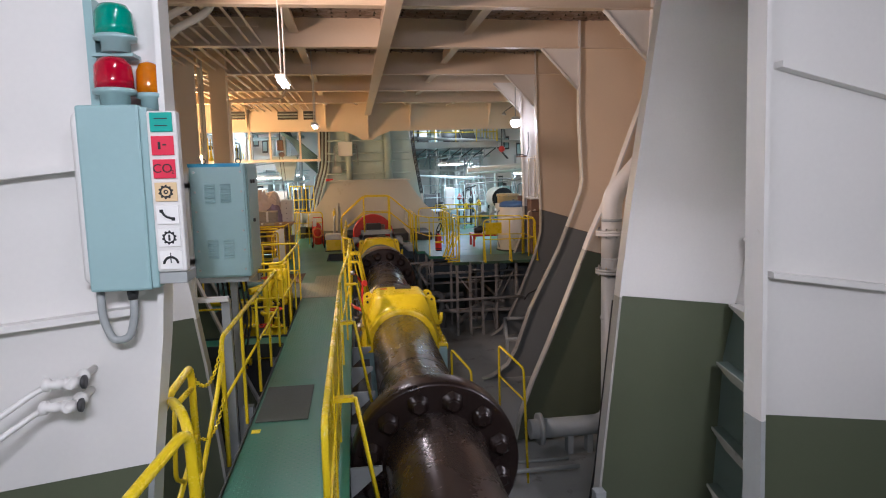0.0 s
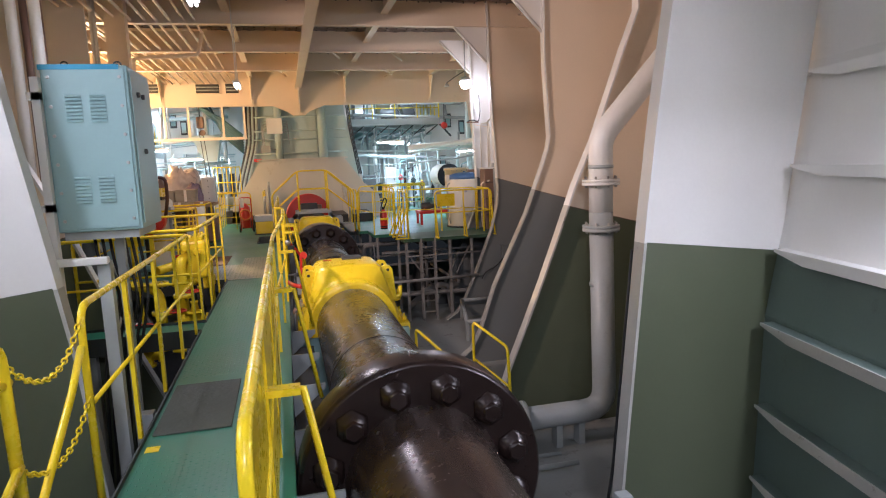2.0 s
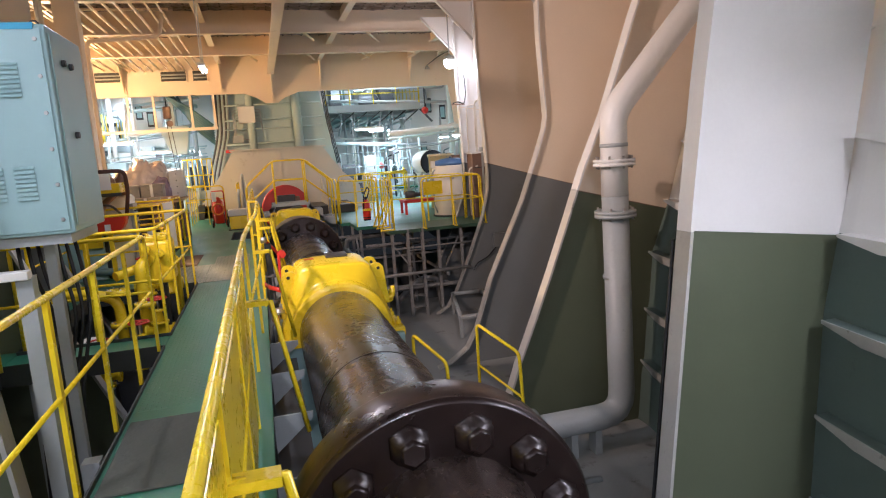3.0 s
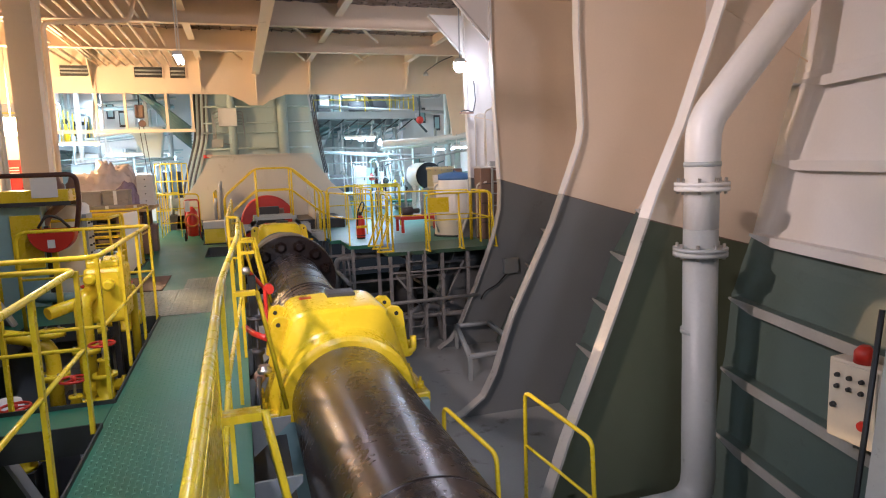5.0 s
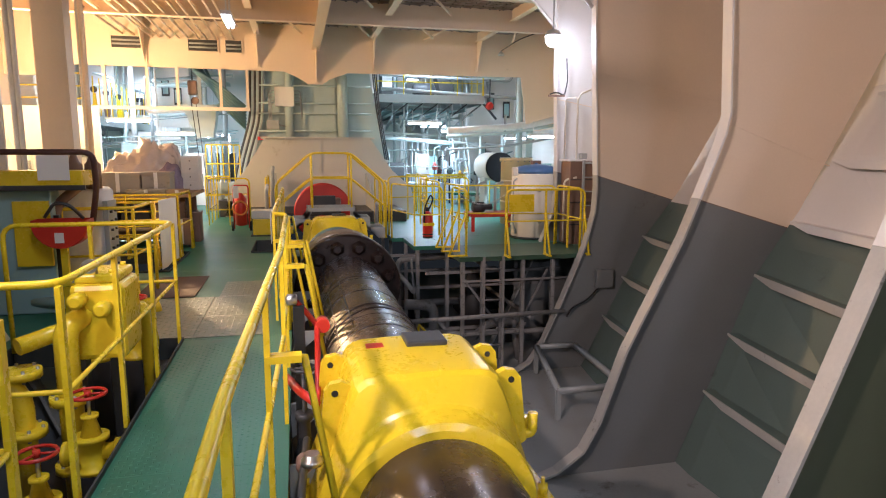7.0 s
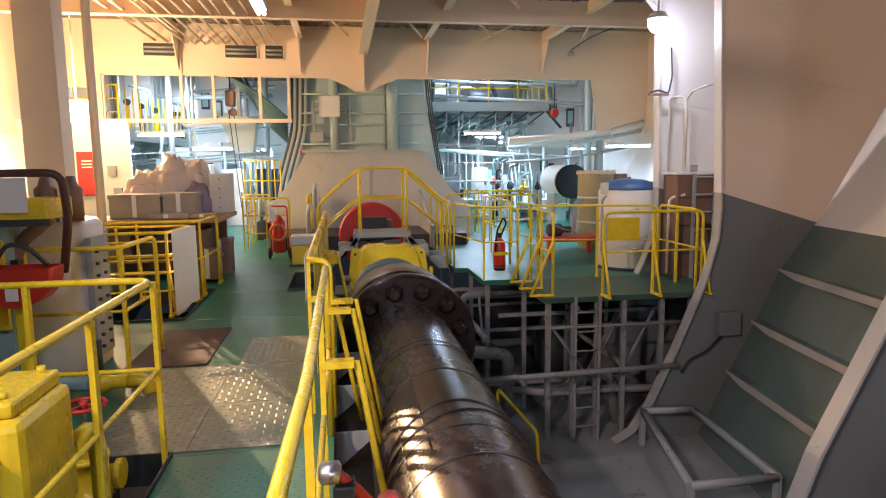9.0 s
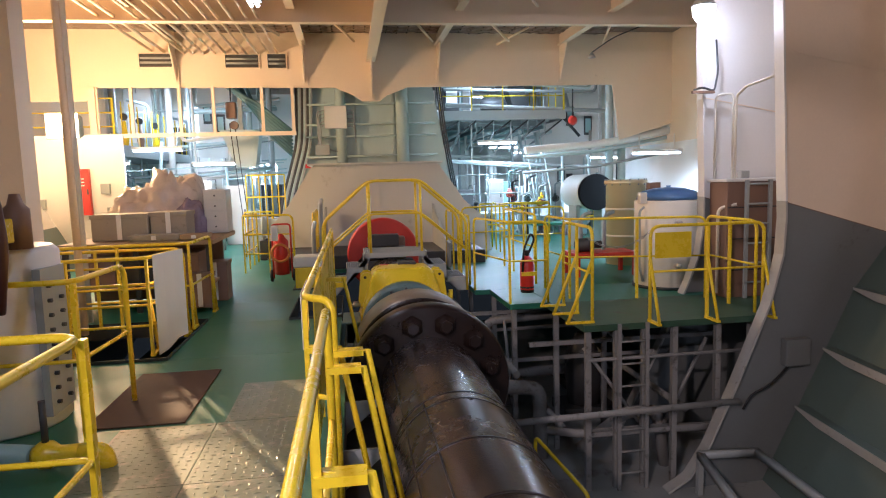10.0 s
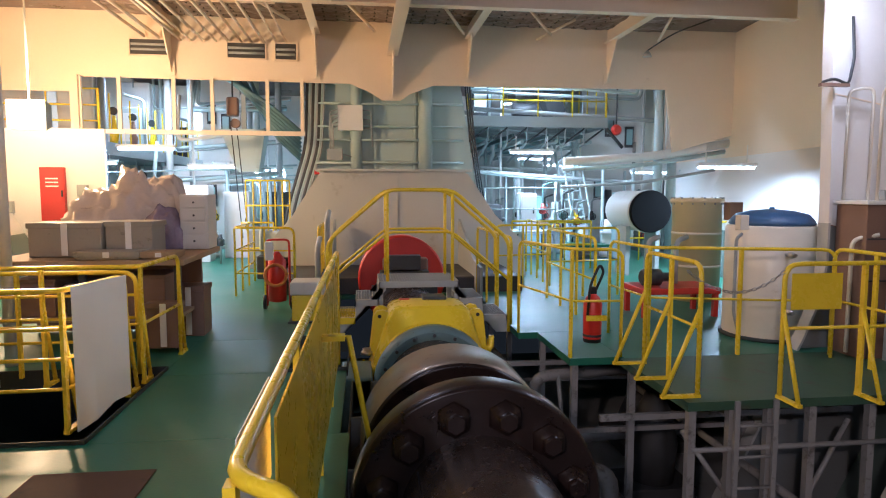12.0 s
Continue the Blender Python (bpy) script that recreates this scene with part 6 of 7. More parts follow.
# stores behind the rails
st = thing("pallet_rack", -2.1, 17.6, 0, "low dark shelf rack carrying boxes", "rack")
part("top", box(-3.2, -1.32, 17.3, 18.9, 0.86, 0.92, bev=0.008), M_CARD, st)
part("back", box(-3.2, -1.4, 18.3, 18.35, 0.02, 0.86), M_BROWN, st)
for x in (-3.15, -2.3, -1.4):
    part("leg", box(x - 0.03, x + 0.03, 17.35, 17.41, 0, 0.86), M_DARK, st)
part("shelf", box(-3.15, -1.4, 17.35, 18.3, 0.3, 0.34), M_CARD, st)
for x, w, h, m in ((-3.0, 0.4, 0.35, M_BROWN), (-2.5, 0.45, 0.3, M_DARK), (-1.95, 0.4, 0.38, M_BROWN)):
    bxn = thing("storage_box", x, 17.7, 0.34, "worn storage box on the lower shelf", "box", "stored boxes")
    part("body", box(x, x + w, 17.45, 17.95, 0.34, 0.34 + h, bev=0.01), m, bxn)
    part("lid", box(x - 0.01, x + w + 0.01, 17.44, 17.96, 0.34 + h, 0.37 + h, bev=0.005), m, bxn)


def crate(x0, x1, y0, y1, z0, z1, m, label):
    c = thing("crate", (x0 + x1) / 2, (y0 + y1) / 2, z0, label, "crate", "stored crates")
    part("body", box(x0, x1, y0, y1, z0, z1, bev=0.012), m, c)
    part("lid", box(x0 - 0.012, x1 + 0.012, y0 - 0.012, y1 + 0.012, z1 - 0.05, z1 + 0.006, bev=0.005), m, c)
    part("tape", box((x0 + x1) / 2 - 0.03, (x0 + x1) / 2 + 0.03, y0 - 0.016, y0 - 0.011, z0 + 0.02, z1), M_PAPER, c)


M_CRATE = mat("dull_grey_brown_board", (0.36, 0.32, 0.26), 0.7, var=0.2, scale=4, dirt=(0.2, 0.17, 0.13), dirt_at=0.6)
crate(-2.9, -2.2, 17.6, 18.1, 0.925, 1.27, M_CRATE, "dull grey-brown crate on the shelf rack")
crate(-2.18, -1.72, 17.65, 18.1, 0.925, 1.28, M_CRATE, "dull crate wrapped in clear film")
crate(-2.35, -1.75, 17.32, 17.58, 0.925, 1.0, M_CRATE, "flat grey box on the shelf rack")
crate(-1.72, -1.4, 17.32, 17.6, 0.925, 0.99, M_CARD, "flat cardboard box on the shelf rack")
crate(-1.66, -1.34, 17.2, 17.34, 0.05, 0.5, M_BROWN, "brown carton beside the rack")
crate(-1.62, -1.3, 17.95, 18.3, 0.0, 0.55, M_BROWN, "brown carton on the deck")
wc = thing("drawer_cabinet", -1.35, 18.6, 0.92, "white plastic drawer cabinet on the rack", "cabinet")
part("body", box(-1.66, -1.34, 18.45, 18.85, 0.925, 1.56, bev=0.01), M_WHITE, wc)
for k in range(4):
    d = part("drawer", box(-1.63, -1.37, 18.435, 18.449, 0.96 + 0.15 * k, 1.09 + 0.15 * k, bev=0.004), M_WHITE, wc)
    part("knob", lathe(B(), [(18.42, 0.012), (18.435, 0.012)], (-1.5, 0, 1.02 + 0.15 * k), seg=8), M_DARK, d)
M_FILM = mat("crumpled_film", (0.72, 0.62, 0.55), 0.22, var=0.25, scale=5, bump=0.6)
bm = B()
bmesh.ops.create_icosphere(bm, subdivisions=5, radius=1.0)
for v in bm.verts:
    n = noise.fractal(v.co * 1.8, 0.7, 2.0, 4) * 0.2 + abs(noise.noise(v.co * 4)) * 0.12 + abs(noise.noise(v.co * 9)) * 0.025
    peak = max(0, v.co.z)
    v.co = Vector((-2.3 + v.co.x * (0.85 - 0.3 * peak) * (1 + n), 19.0 + v.co.y * 0.55 * (1 + n), 0.93 + max(0, v.co.z) ** 0.8 * 0.8 * (1 + n * 1.6)))
for f in bm.faces:
    f.smooth = True
solid("wrapped_load", bm, M_FILM, "bundle of stores under crumpled clear plastic film", "bundle")
bm = B()
bmesh.ops.create_icosphere(bm, subdivisions=4, radius=1.0)
for v in bm.verts:
    n = noise.fractal(v.co * 2.2, 0.7, 2.0, 4) * 0.18
    v.co = Vector((-1.86 + v.co.x * 0.24 * (1 + n), 18.5 + v.co.y * 0.2 * (1 + n), 0.925 + max(0, v.co.z + 0.35) * 0.36 * (1 + n)))
for f in bm.faces:
    f.smooth = True
solid("film_pouch", bm, mat("purple_film", (0.3, 0.24, 0.33), 0.2, var=0.35, scale=7, bump=0.5), "dull purple plastic film pouch on the shelf rack", "pouch")
M_PRINT = mat("faint_print", (0.73, 0.71, 0.68), 0.7, var=0.2, scale=60)
nb = thing("notice_board", -1.42, 15.45, 0.03, "long white paper notice sheets hung on the rail", "notice")
bm = B()
pts = [(-1.47, 15.12), (-1.44, 15.35), (-1.40, 15.55), (-1.35, 15.74)]
lo = [bm.verts.new((x + 0.04, y, 0.0 if k < 2 else 0.06)) for k, (x, y) in enumerate(pts)]
hi = [bm.verts.new((x + 0.04, y, 0.97)) for x, y in pts]
for k in range(3):
    bm.faces.new((lo[k], lo[k + 1], hi[k + 1], hi[k]))
o = part("sheet", bm, M_PAPER, nb)
o.modifiers.new("thick", "SOLIDIFY").thickness = 0.004
for k in range(3):
    (xa, ya), (xb, yb_) = pts[k], pts[k + 1]
    for r in range(16):
        z = 0.14 + 0.05 * r
        if r % 5 == 4:
            continue
        bm = B()
        q = []
        for u in (0.12, 0.88 if (r + k) % 3 else 0.6):
            q.append((xa + (xb - xa) * u + 0.0435, ya + (yb_ - ya) * u))
        (xc, yc), (xd, yd) = q
        bm.faces.new([bm.verts.new(c) for c in ((xc, yc, z), (xd, yd, z), (xd, yd, z + 0.014), (xc, yc, z + 0.014))])
        part("print_line", bm, M_PRINT, nb)
part("clip", box(-1.44, -1.405, 15.42, 15.48, 0.86, 0.9), M_DARK, nb)

# fire cart and yellow bin
fc = thing("fire_trolley", -0.7, 19.4, 0, "red fire extinguisher trolley with brass fittings", "fire trolley")
part("cylinder", lathe(B(), [(0.12, 0.05), (0.14, 0.12), (0.68, 0.12), (0.76, 0.06), (0.8, 0.03)], (-0.7, 19.4, 0), axis="z", seg=20), M_RED, fc)
part("frame", tube(B(), [(-0.85, 19.52, 0.05), (-0.85, 19.52, 0.95), (-0.55, 19.52, 0.95), (-0.55, 19.52, 0.05)], 0.016, 6, 0.06), M_RED, fc)
for x in (-0.88, -0.52):
    part("wheel", lathe(B(), [(x - 0.02, 0.03), (x - 0.02, 0.1), (x + 0.02, 0.1), (x + 0.02, 0.03)], (0, 19.52, 0.1), axis="x", seg=16), M_BLACK, fc)
part("hose", tube(B(), [(-0.7 + 0.14 * math.cos(t), 19.25, 0.5 + 0.14 * math.sin(t)) for t in [2 * math.pi * k / 14 for k in range(15)]], 0.022, 6), mat("orange_hose", (0.6, 0.2, 0.03), 0.45), fc)
part("bag", box(-0.83, -0.72, 19.2, 19.28, 0.7, 0.95, bev=0.02), M_PAPER, fc)
yb = thing("yellow_bin", -0.2, 18.5, 0, "yellow storage bin with a grey lid", "bin")
part("body", box(-0.42, 0.02, 18.55, 18.95, 0.02, 0.34, bev=0.015), M_YELLOW, yb)
part("lid", box(-0.44, 0.04, 18.53, 18.97, 0.34, 0.5, bev=0.02), M_COVER, yb)
part("base", box(-0.46, 0.06, 18.5, 19.0, 0.0, 0.02), M_DARK, yb)

# ---- engine room beyond the transverse girder ----
M_PALE = mat("pale_machinery", (0.48, 0.56, 0.55), 0.45, var=0.2, scale=2, dirt=(0.3, 0.3, 0.28), dirt_at=0.6)
M_TEALB = mat("dark_teal_steel", (0.1, 0.17, 0.17), 0.45, var=0.3, scale=3)
rng = random.Random(7)

# hanging frame below the girder
hf = thing("hanging_frame", -2.9, 24.4, 2.8, "cream steel frame hanging below the girder", "frame", kind="structure")
part("bottom_bar", box(-5.2, -0.75, 24.36, 24.44, 2.76, 2.85), M_CREAM, hf)
for x in (-5.15, -4.4, -3.35, -2.6, -1.5, -0.8):
    part("drop_bar", box(x - 0.035, x + 0.035, 24.37, 24.43, 2.85, 3.9), M_CREAM, hf)
part("port_post", box(-5.3, -5.15, 24.3, 24.5, 0, 3.9), M_CREAM, hf)

hoist = thing("chain_hoist", -2.3, 24.9, 3.0, "dark red chain hoist hanging from a beam", "hoist")
part("body", box(-2.42, -2.18, 24.8, 25.0, 3.2, 3.6, bev=0.04), M_BROWN, hoist)
part("block", lathe(B(), [(24.85, 0.1), (24.95, 0.1)], (-2.25, 0, 3.05), seg=14), M_BROWN, hoist)
for x in (-2.36, -2.24):
    part("chain", tube(B(), [(x, 24.9, 3.1), (x + 0.2, 24.9, 0.6)], 0.012, 5), M_DARK, hoist)
part("hook_rod", tube(B(), [(-2.3, 24.9, 3.6), (-2.3, 24.9, 5.1)], 0.02, 6), M_DARK, hoist)
h2 = thing("chain_hoist", 6.3, 26.0, 3.0, "small red chain hoist on a hook", "hoist")
part("body", lathe(B(), [(25.95, 0.08), (26.05, 0.14), (26.15, 0.08)], (6.7, 0, 3.15), seg=14), M_RED, h2)
part("hook_rod", tube(B(), [(6.7, 26.05, 3.25), (6.7, 26.05, 5.1)], 0.02, 6), M_DARK, h2)


def catwalk(x0, x1, y0, y1, z, rail_sides, label):
    c = thing("catwalk", (x0 + x1) / 2, y0, z, label, "catwalk", "catwalks")
    for ya in (y0, y1 - 0.06):
        part("edge_beam", box(x0, x1, ya, ya + 0.06, z - 0.26, z), M_GREY, c)
    for xa in (x0, x1 - 0.06):
        part("edge_beam", box(xa, xa + 0.06, y0 + 0.06, y1 - 0.06, z - 0.26, z), M_GREY, c)
    part("floor", box(x0 + 0.06, x1 - 0.06, y0 + 0.06, y1 - 0.06, z - 0.06, z - 0.02), M_GREY, c)
    n = int((y1 - y0) / 0.6)
    for k in range(1, n):
        y = y0 + (y1 - y0) * k / n
        part("cross_beam", box(x0 + 0.06, x1 - 0.06, y - 0.03, y + 0.03, z - 0.22, z - 0.06), M_GREY, c)
    m = int((x1 - x0) / 0.8)
    for k in range(m + 1):
        x = x0 + 0.03 + (x1 - x0 - 0.06) * k / m
        part("rail_post", tube(B(), [(x, y0 + 0.03, z), (x, y0 + 0.03, z + 1.05)], 0.018, 6), M_YELLOW, c)
    for h in (0.4, 0.72, 1.05):
        part("rail", tube(B(), [(x0 + 0.03, y0 + 0.03, z + h), (x1 - 0.03, y0 + 0.03, z + h)], 0.018, 6), M_YELLOW, c)
    for k in range(n + 1):
        y = y0 + 0.03 + (y1 - y0 - 0.06) * k / n
        for x in rail_sides:
            part("rail_post", tube(B(), [(x, y, z), (x, y, z + 1.05)], 0.018, 6), M_YELLOW, c)
    return c


catwalk(3.0, 6.65, 26.5, 30.0, 3.5, (6.6,), "grey steel catwalk with yellow rails beside the engine")
catwalk(-8.0, -4.9, 24.7, 35.0, 2.65, (-4.95,), "grey steel catwalk with pipes below it")
for k in range(7):
    x = 3.05 + 0.5 * k
    tr = thing("catwalk_truss", x, 26.6, 2.9, "dark truss bracing under the catwalk", "truss", "catwalk trusses")
    part("diagonal", tube(B(), [(x, 26.55, 2.85), (x + 0.5, 26.55, 3.22)], 0.025, 5), M_DARK, tr)
    part("lower_chord", tube(B(), [(x, 26.55, 2.85), (x + 0.25, 29.8, 2.5)], 0.04, 5), M_GREY, tr)
    part("hanger", tube(B(), [(x, 26.55, 2.85), (x, 26.55, 3.24)], 0.02, 5), M_GREY, tr)
solid("catwalk_brace", tube(B(), [(6.6, 26.6, 3.3), (7.1, 26.6, 2.75)], 0.05, 4), M_DARK, "dark diagonal brace at the catwalk corner", "brace")
ud = thing("upper_platform", 4.8, 30.1, 3.3, "steel platform with beams, shade painted into its dark underside", "platform", kind="structure")
# near-black plate: the shade below the platform is put into its colour
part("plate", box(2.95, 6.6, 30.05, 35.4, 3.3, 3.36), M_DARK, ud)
for k in range(6):
    part("cross_beam", box(2.95, 6.6, 30.3 + 0.95 * k, 30.36 + 0.95 * k, 3.08, 3.3), M_BLUEGREY, ud)
for x in (3.3, 4.2, 5.1, 6.0):
    part("long_beam", box(x - 0.03, x + 0.03, 26.6, 35.3, 2.98, 3.07), M_TEALB, ud)
    part("hung_pipe", tube(B(), [(x + 0.3, 26.8, 2.9), (x + 0.3, 35.0, 2.85)], 0.05, 8), M_PALE, ud)
fan = thing("dark_fan_housing", 5.0, 27.6, 3.5, "dark fan housing and trunk on the catwalk", "fan")
part("trunk", prism(B(), [(5.4, 3.5), (5.9, 3.5), (5.5, 4.9), (5.0, 4.9)], 27.4, 28.0), M_DARK, fan)
part("motor", lathe(B(), [(4.4, 0.1), (4.45, 0.22), (5.1, 0.22), (5.2, 0.1)], (0, 27.6, 3.75), axis="x", seg=18), M_DARK, fan)
for x0, x1, y, z0, z1, m in ((3.3, 3.75, 27.5, 3.5, 4.6, M_DARK), (3.95, 4.3, 28.4, 3.5, 4.9, M_BLUEGREY), (-6.4, -5.6, 26.2, 2.65, 4.3, M_WHITE), (-5.6, -5.1, 27.6, 2.65, 3.7, M_PALE), (-6.2, -5.4, 29.4, 2.65, 4.6, M_WHITE), (-5.5, -5.0, 31.5, 2.65, 3.6, M_DARK)):
    e = thing("machine_unit", (x0 + x1) / 2, y, z0, "machinery unit standing on the catwalk", "machine", "catwalk machines")
    part("body", box(x0, x1, y, y + 0.5, z0, z1, bev=0.03), m, e)
    part("panel", box(x0 + 0.06, x1 - 0.06, y - 0.015, y - 0.001, z0 + 0.2, z1 - 0.15, bev=0.004), M_WHITE, e)
    part("pipe", tube(B(), [(x1 + 0.05, y + 0.2, z0), (x1 + 0.05, y + 0.2, z1 + 0.2), (x0, y + 0.2, z1 + 0.35)], 0.04, 8, 0.1), M_PALE, e)
for x, y, m in ((-4.96, 26.0, M_YELLOW), (-4.96, 27.2, M_BROWN), (-4.96, 28.6, M_YELLOW), (-4.96, 30.4, M_BROWN)):
    vv = thing("valve_group", x, y, 2.65, "small valves and gauges by the catwalk rail", "valve", "catwalk valves")
    part("body", lathe(B(), [(2.65, 0.06), (2.9, 0.1), (3.0, 0.06), (3.3, 0.04)], (x - 0.15, y, 0), axis="z", seg=10), m, vv)
    part("gauge", lathe(B(), [(y - 0.05, 0.09), (y, 0.09)], (x - 0.15, 0, 3.4), seg=14), M_DARK, vv)

# white walls and panels around the engine
for x0, x1, y, z0, z1 in ((6.7, 8.6, 28.6, 0, 5.1), (-7.6, -4.0, 33.0, 0, 5.1), (-5.0, -3.4, 29.0, 0, 2.3), (3.5, 5.2, 34.0, 0, 5.1), (7.6, 8.4, 25.2, 2.4, 5.1), (-4.3, -3.2, 30.5, 2.5, 5.1)):
    solid("wall_panel", box(x0, x1, y, y + 0.06, z0, z1), M_WHITE, "white painted steel wall panel in the engine room", "wall", kind="structure")
for x, y, z in ((-4.2, 28.93, 1.0), (-4.7, 28.93, 0.9), (-3.7, 28.93, 1.2), (7.2, 28.55, 1.4), (7.8, 28.55, 0.9), (7.5, 28.55, 3.2), (8.1, 28.55, 2.9), (-3.6, 30.45, 3.3), (-4.0, 30.45, 3.6)):
    wf = thing("wall_fitting", x, y, z, "dark framed fitting on the white wall", "wall fitting", "wall fittings")
    part("frame", box(x - 0.13, x + 0.13, y - 0.05, y, z, z + 0.6, bev=0.01), M_DARK, wf)
    part("glass", box(x - 0.09, x + 0.09, y - 0.058, y - 0.051, z + 0.08, z + 0.52), M_BLUEGREY, wf)

# steep stairs
fs = thing("steel_stairs", 5.9, 26.8, 0, "steep pale steel stairs with handrails", "stairs")
for dx in (0.0, 0.48):
    part("stringer", prism(B(), [(26.0, 0.35), (26.16, 0.35), (27.6, 2.95), (27.44, 2.95)], 5.55 + dx - 0.02, 5.55 + dx + 0.02, "x"), M_PALE, fs)
    part("handrail", tube(B(), [(5.55 + dx, 26.0, 0.35), (5.55 + dx, 26.0, 1.2), (5.55 + dx, 27.5, 3.7)], 0.02, 8, 0.1), M_PALE, fs)
for k in range(11):
    part("tread", box(5.57, 6.01, 26.02 + k * 0.132, 26.2 + k * 0.132, 0.5 + k * 0.225, 0.535 + k * 0.225), M_PALE, fs)
part("landing", box(5.3, 6.3, 25.2, 26.05, 0.3, 0.36), M_DECK, fs)
for x, y in ((5.34, 25.25), (6.26, 25.25), (5.34, 26.0), (6.26, 26.0)):
    part("leg", box(x - 0.03, x + 0.03, y - 0.03, y + 0.03, 0, 0.3), M_GREY, fs)

# low platform with rails beside the engine
lp = thing("side_platform", 4.0, 25.6, 0, "low pale platform with white rails beside the engine", "platform")
part("top", box(3.2, 5.0, 25.3, 26.4, 0.62, 0.68), M_PALE, lp)
for x in (3.25, 4.1, 4.95):
    part("leg", box(x - 0.03, x + 0.03, 25.32, 25.38, 0, 0.62), M_PALE, lp)
    part("rail_post", tube(B(), [(x, 25.33, 0.68), (x, 25.33, 1.7)], 0.018, 6), M_PALE, lp)
for z in (1.2, 1.7):
    part("rail", tube(B(), [(3.25, 25.33, z), (4.95, 25.33, z)], 0.018, 6), M_PALE, lp)


def cabinet_unit(x, y, w, d, h, m, z=0.0):
    c = thing("equipment_cabinet", x, y, z, "pale equipment cabinet on the engine room deck", "cabinet", "engine room cabinets")
    part("body", box(x - w / 2, x + w / 2, y - d / 2, y + d / 2, z, z + h, bev=0.015), m, c)
    dr_ = part("door", box(x - w / 2 + 0.04, x + w / 2 - 0.04, y - d / 2 - 0.015, y - d / 2 - 0.001, z + 0.08, z + h - 0.08, bev=0.004), m, c)
    part("handle", box(x + w / 2 - 0.1, x + w / 2 - 0.07, y - d / 2 - 0.035, y - d / 2 - 0.016, z + h * 0.45, z + h * 0.6), M_DARK, dr_)


for x, y, w, d, h, m, z in ((4.4, 25.9, 0.4, 0.4, 0.9, M_WHITE, 0.68), (3.7, 26.9, 0.5, 0.5, 1.3, M_DARK, 0.0), (4.9, 27.3, 0.5, 0.5, 1.5, M_BLUEGREY, 0.0), (6.7, 25.6, 0.35, 0.4, 1.6, M_BLUEGREY, 0.0), (8.0, 24.6, 0.6, 0.5, 1.3, M_BLUEGREY, 0.0), (-2.6, 26.8, 0.6, 0.5, 1.6, M_WHITE, 0.0), (-3.3, 25.9, 0.55, 0.5, 1.75, M_WHITE, 0.0), (-4.3, 26.6, 0.6, 0.5, 1.9, M_PALE, 0.0), (-3.3, 23.5, 0.9, 0.6, 0.75, M_PALE, 0.0), (-2.0, 29.5, 0.7, 0.6, 1.6, M_DARK, 0.0), (-5.8, 30.5, 1.0, 0.6, 1.9, M_PALE, 0.0), (-6.2, 24.8, 0.5, 0.5, 1.7, M_WHITE, 0.0)):
    cabinet_unit(x, y, w, d, h, m, z)
for k in range(22):
    s = -1 if k % 2 else 1
    x = (3.9 + rng.random() * 4.6) if s > 0 else (-1.9 - rng.random() * 4.8)
    y = 25.6 + rng.random() * 8
    h = 0.7 + rng.random() * 1.0
    r = 0.12 + rng.random() * 0.18
    p_ = thing("auxiliary_pump", x, y, 0, "pale vertical auxiliary pump with piping", "pump", "auxiliary pumps")
    part("body", lathe(B(), [(0, r * 1.3), (0.1, r * 1.3), (0.11, r), (h * 0.6, r), (h * 0.62, r * 1.2), (h * 0.68, r * 1.2), (h * 0.7, r * 0.8), (h, r * 0.7)], (x, y, 0), axis="z", seg=16), rng.choice((M_PALE, M_WHITE, M_BLUEGREY, M_DARK, M_GREY)), p_)
    part("pipe", tube(B(), [(x + r, y - 0.1, h * 0.3), (x + r + 0.3, y - 0.1, h * 0.3), (x + r + 0.3, y - 0.1, 2.2)], 0.04, 8, 0.1), M_PALE, p_)
M_DKRED = mat("dull_red_valve_paint", (0.3, 0.05, 0.035), 0.45, var=0.25, scale=5)
for k in range(40):
    s = 1 if k % 5 < 3 else -1
    x = (3.3 + rng.random() * 4.9) if s > 0 else (-1.9 - rng.random() * 4.2)
    y = 24.9 + rng.random() * 7.5
    h = 0.5 + rng.random() * 1.7
    sp = thing("valve_standpipe", x, y, 0, "standpipe with a small valve in the engine room", "valve", "valve standpipes")
    part("pipe", tube(B(), [(x, y, 0), (x, y, h), (x + s * 0.25, y, h + 0.08)], 0.025, 6, 0.06), rng.choice((M_DARK, M_GREY, M_TEALB)), sp)
    part("body", lathe(B(), [(h * 0.6, 0.05), (h * 0.6 + 0.03, 0.09), (h * 0.6 + 0.14, 0.09), (h * 0.6 + 0.17, 0.05), (h * 0.6 + 0.26, 0.04)], (x, y, 0), axis="z", seg=10), rng.choice((M_DARK, M_TEALB, M_DKRED, M_YELLOW)), sp)
    part("handwheel", tube(B(), [(x + 0.09 * math.cos(a), y - 0.1, h * 0.6 + 0.1 + 0.09 * math.sin(a)) for a in [2 * math.pi * j / 10 for j in range(11)]], 0.014, 5), rng.choice((M_DARK, M_DKRED)), sp)
    part("stem", tube(B(), [(x, y - 0.1, h * 0.6 + 0.1), (x, y, h * 0.6 + 0.1)], 0.012, 5), M_DARK, sp)
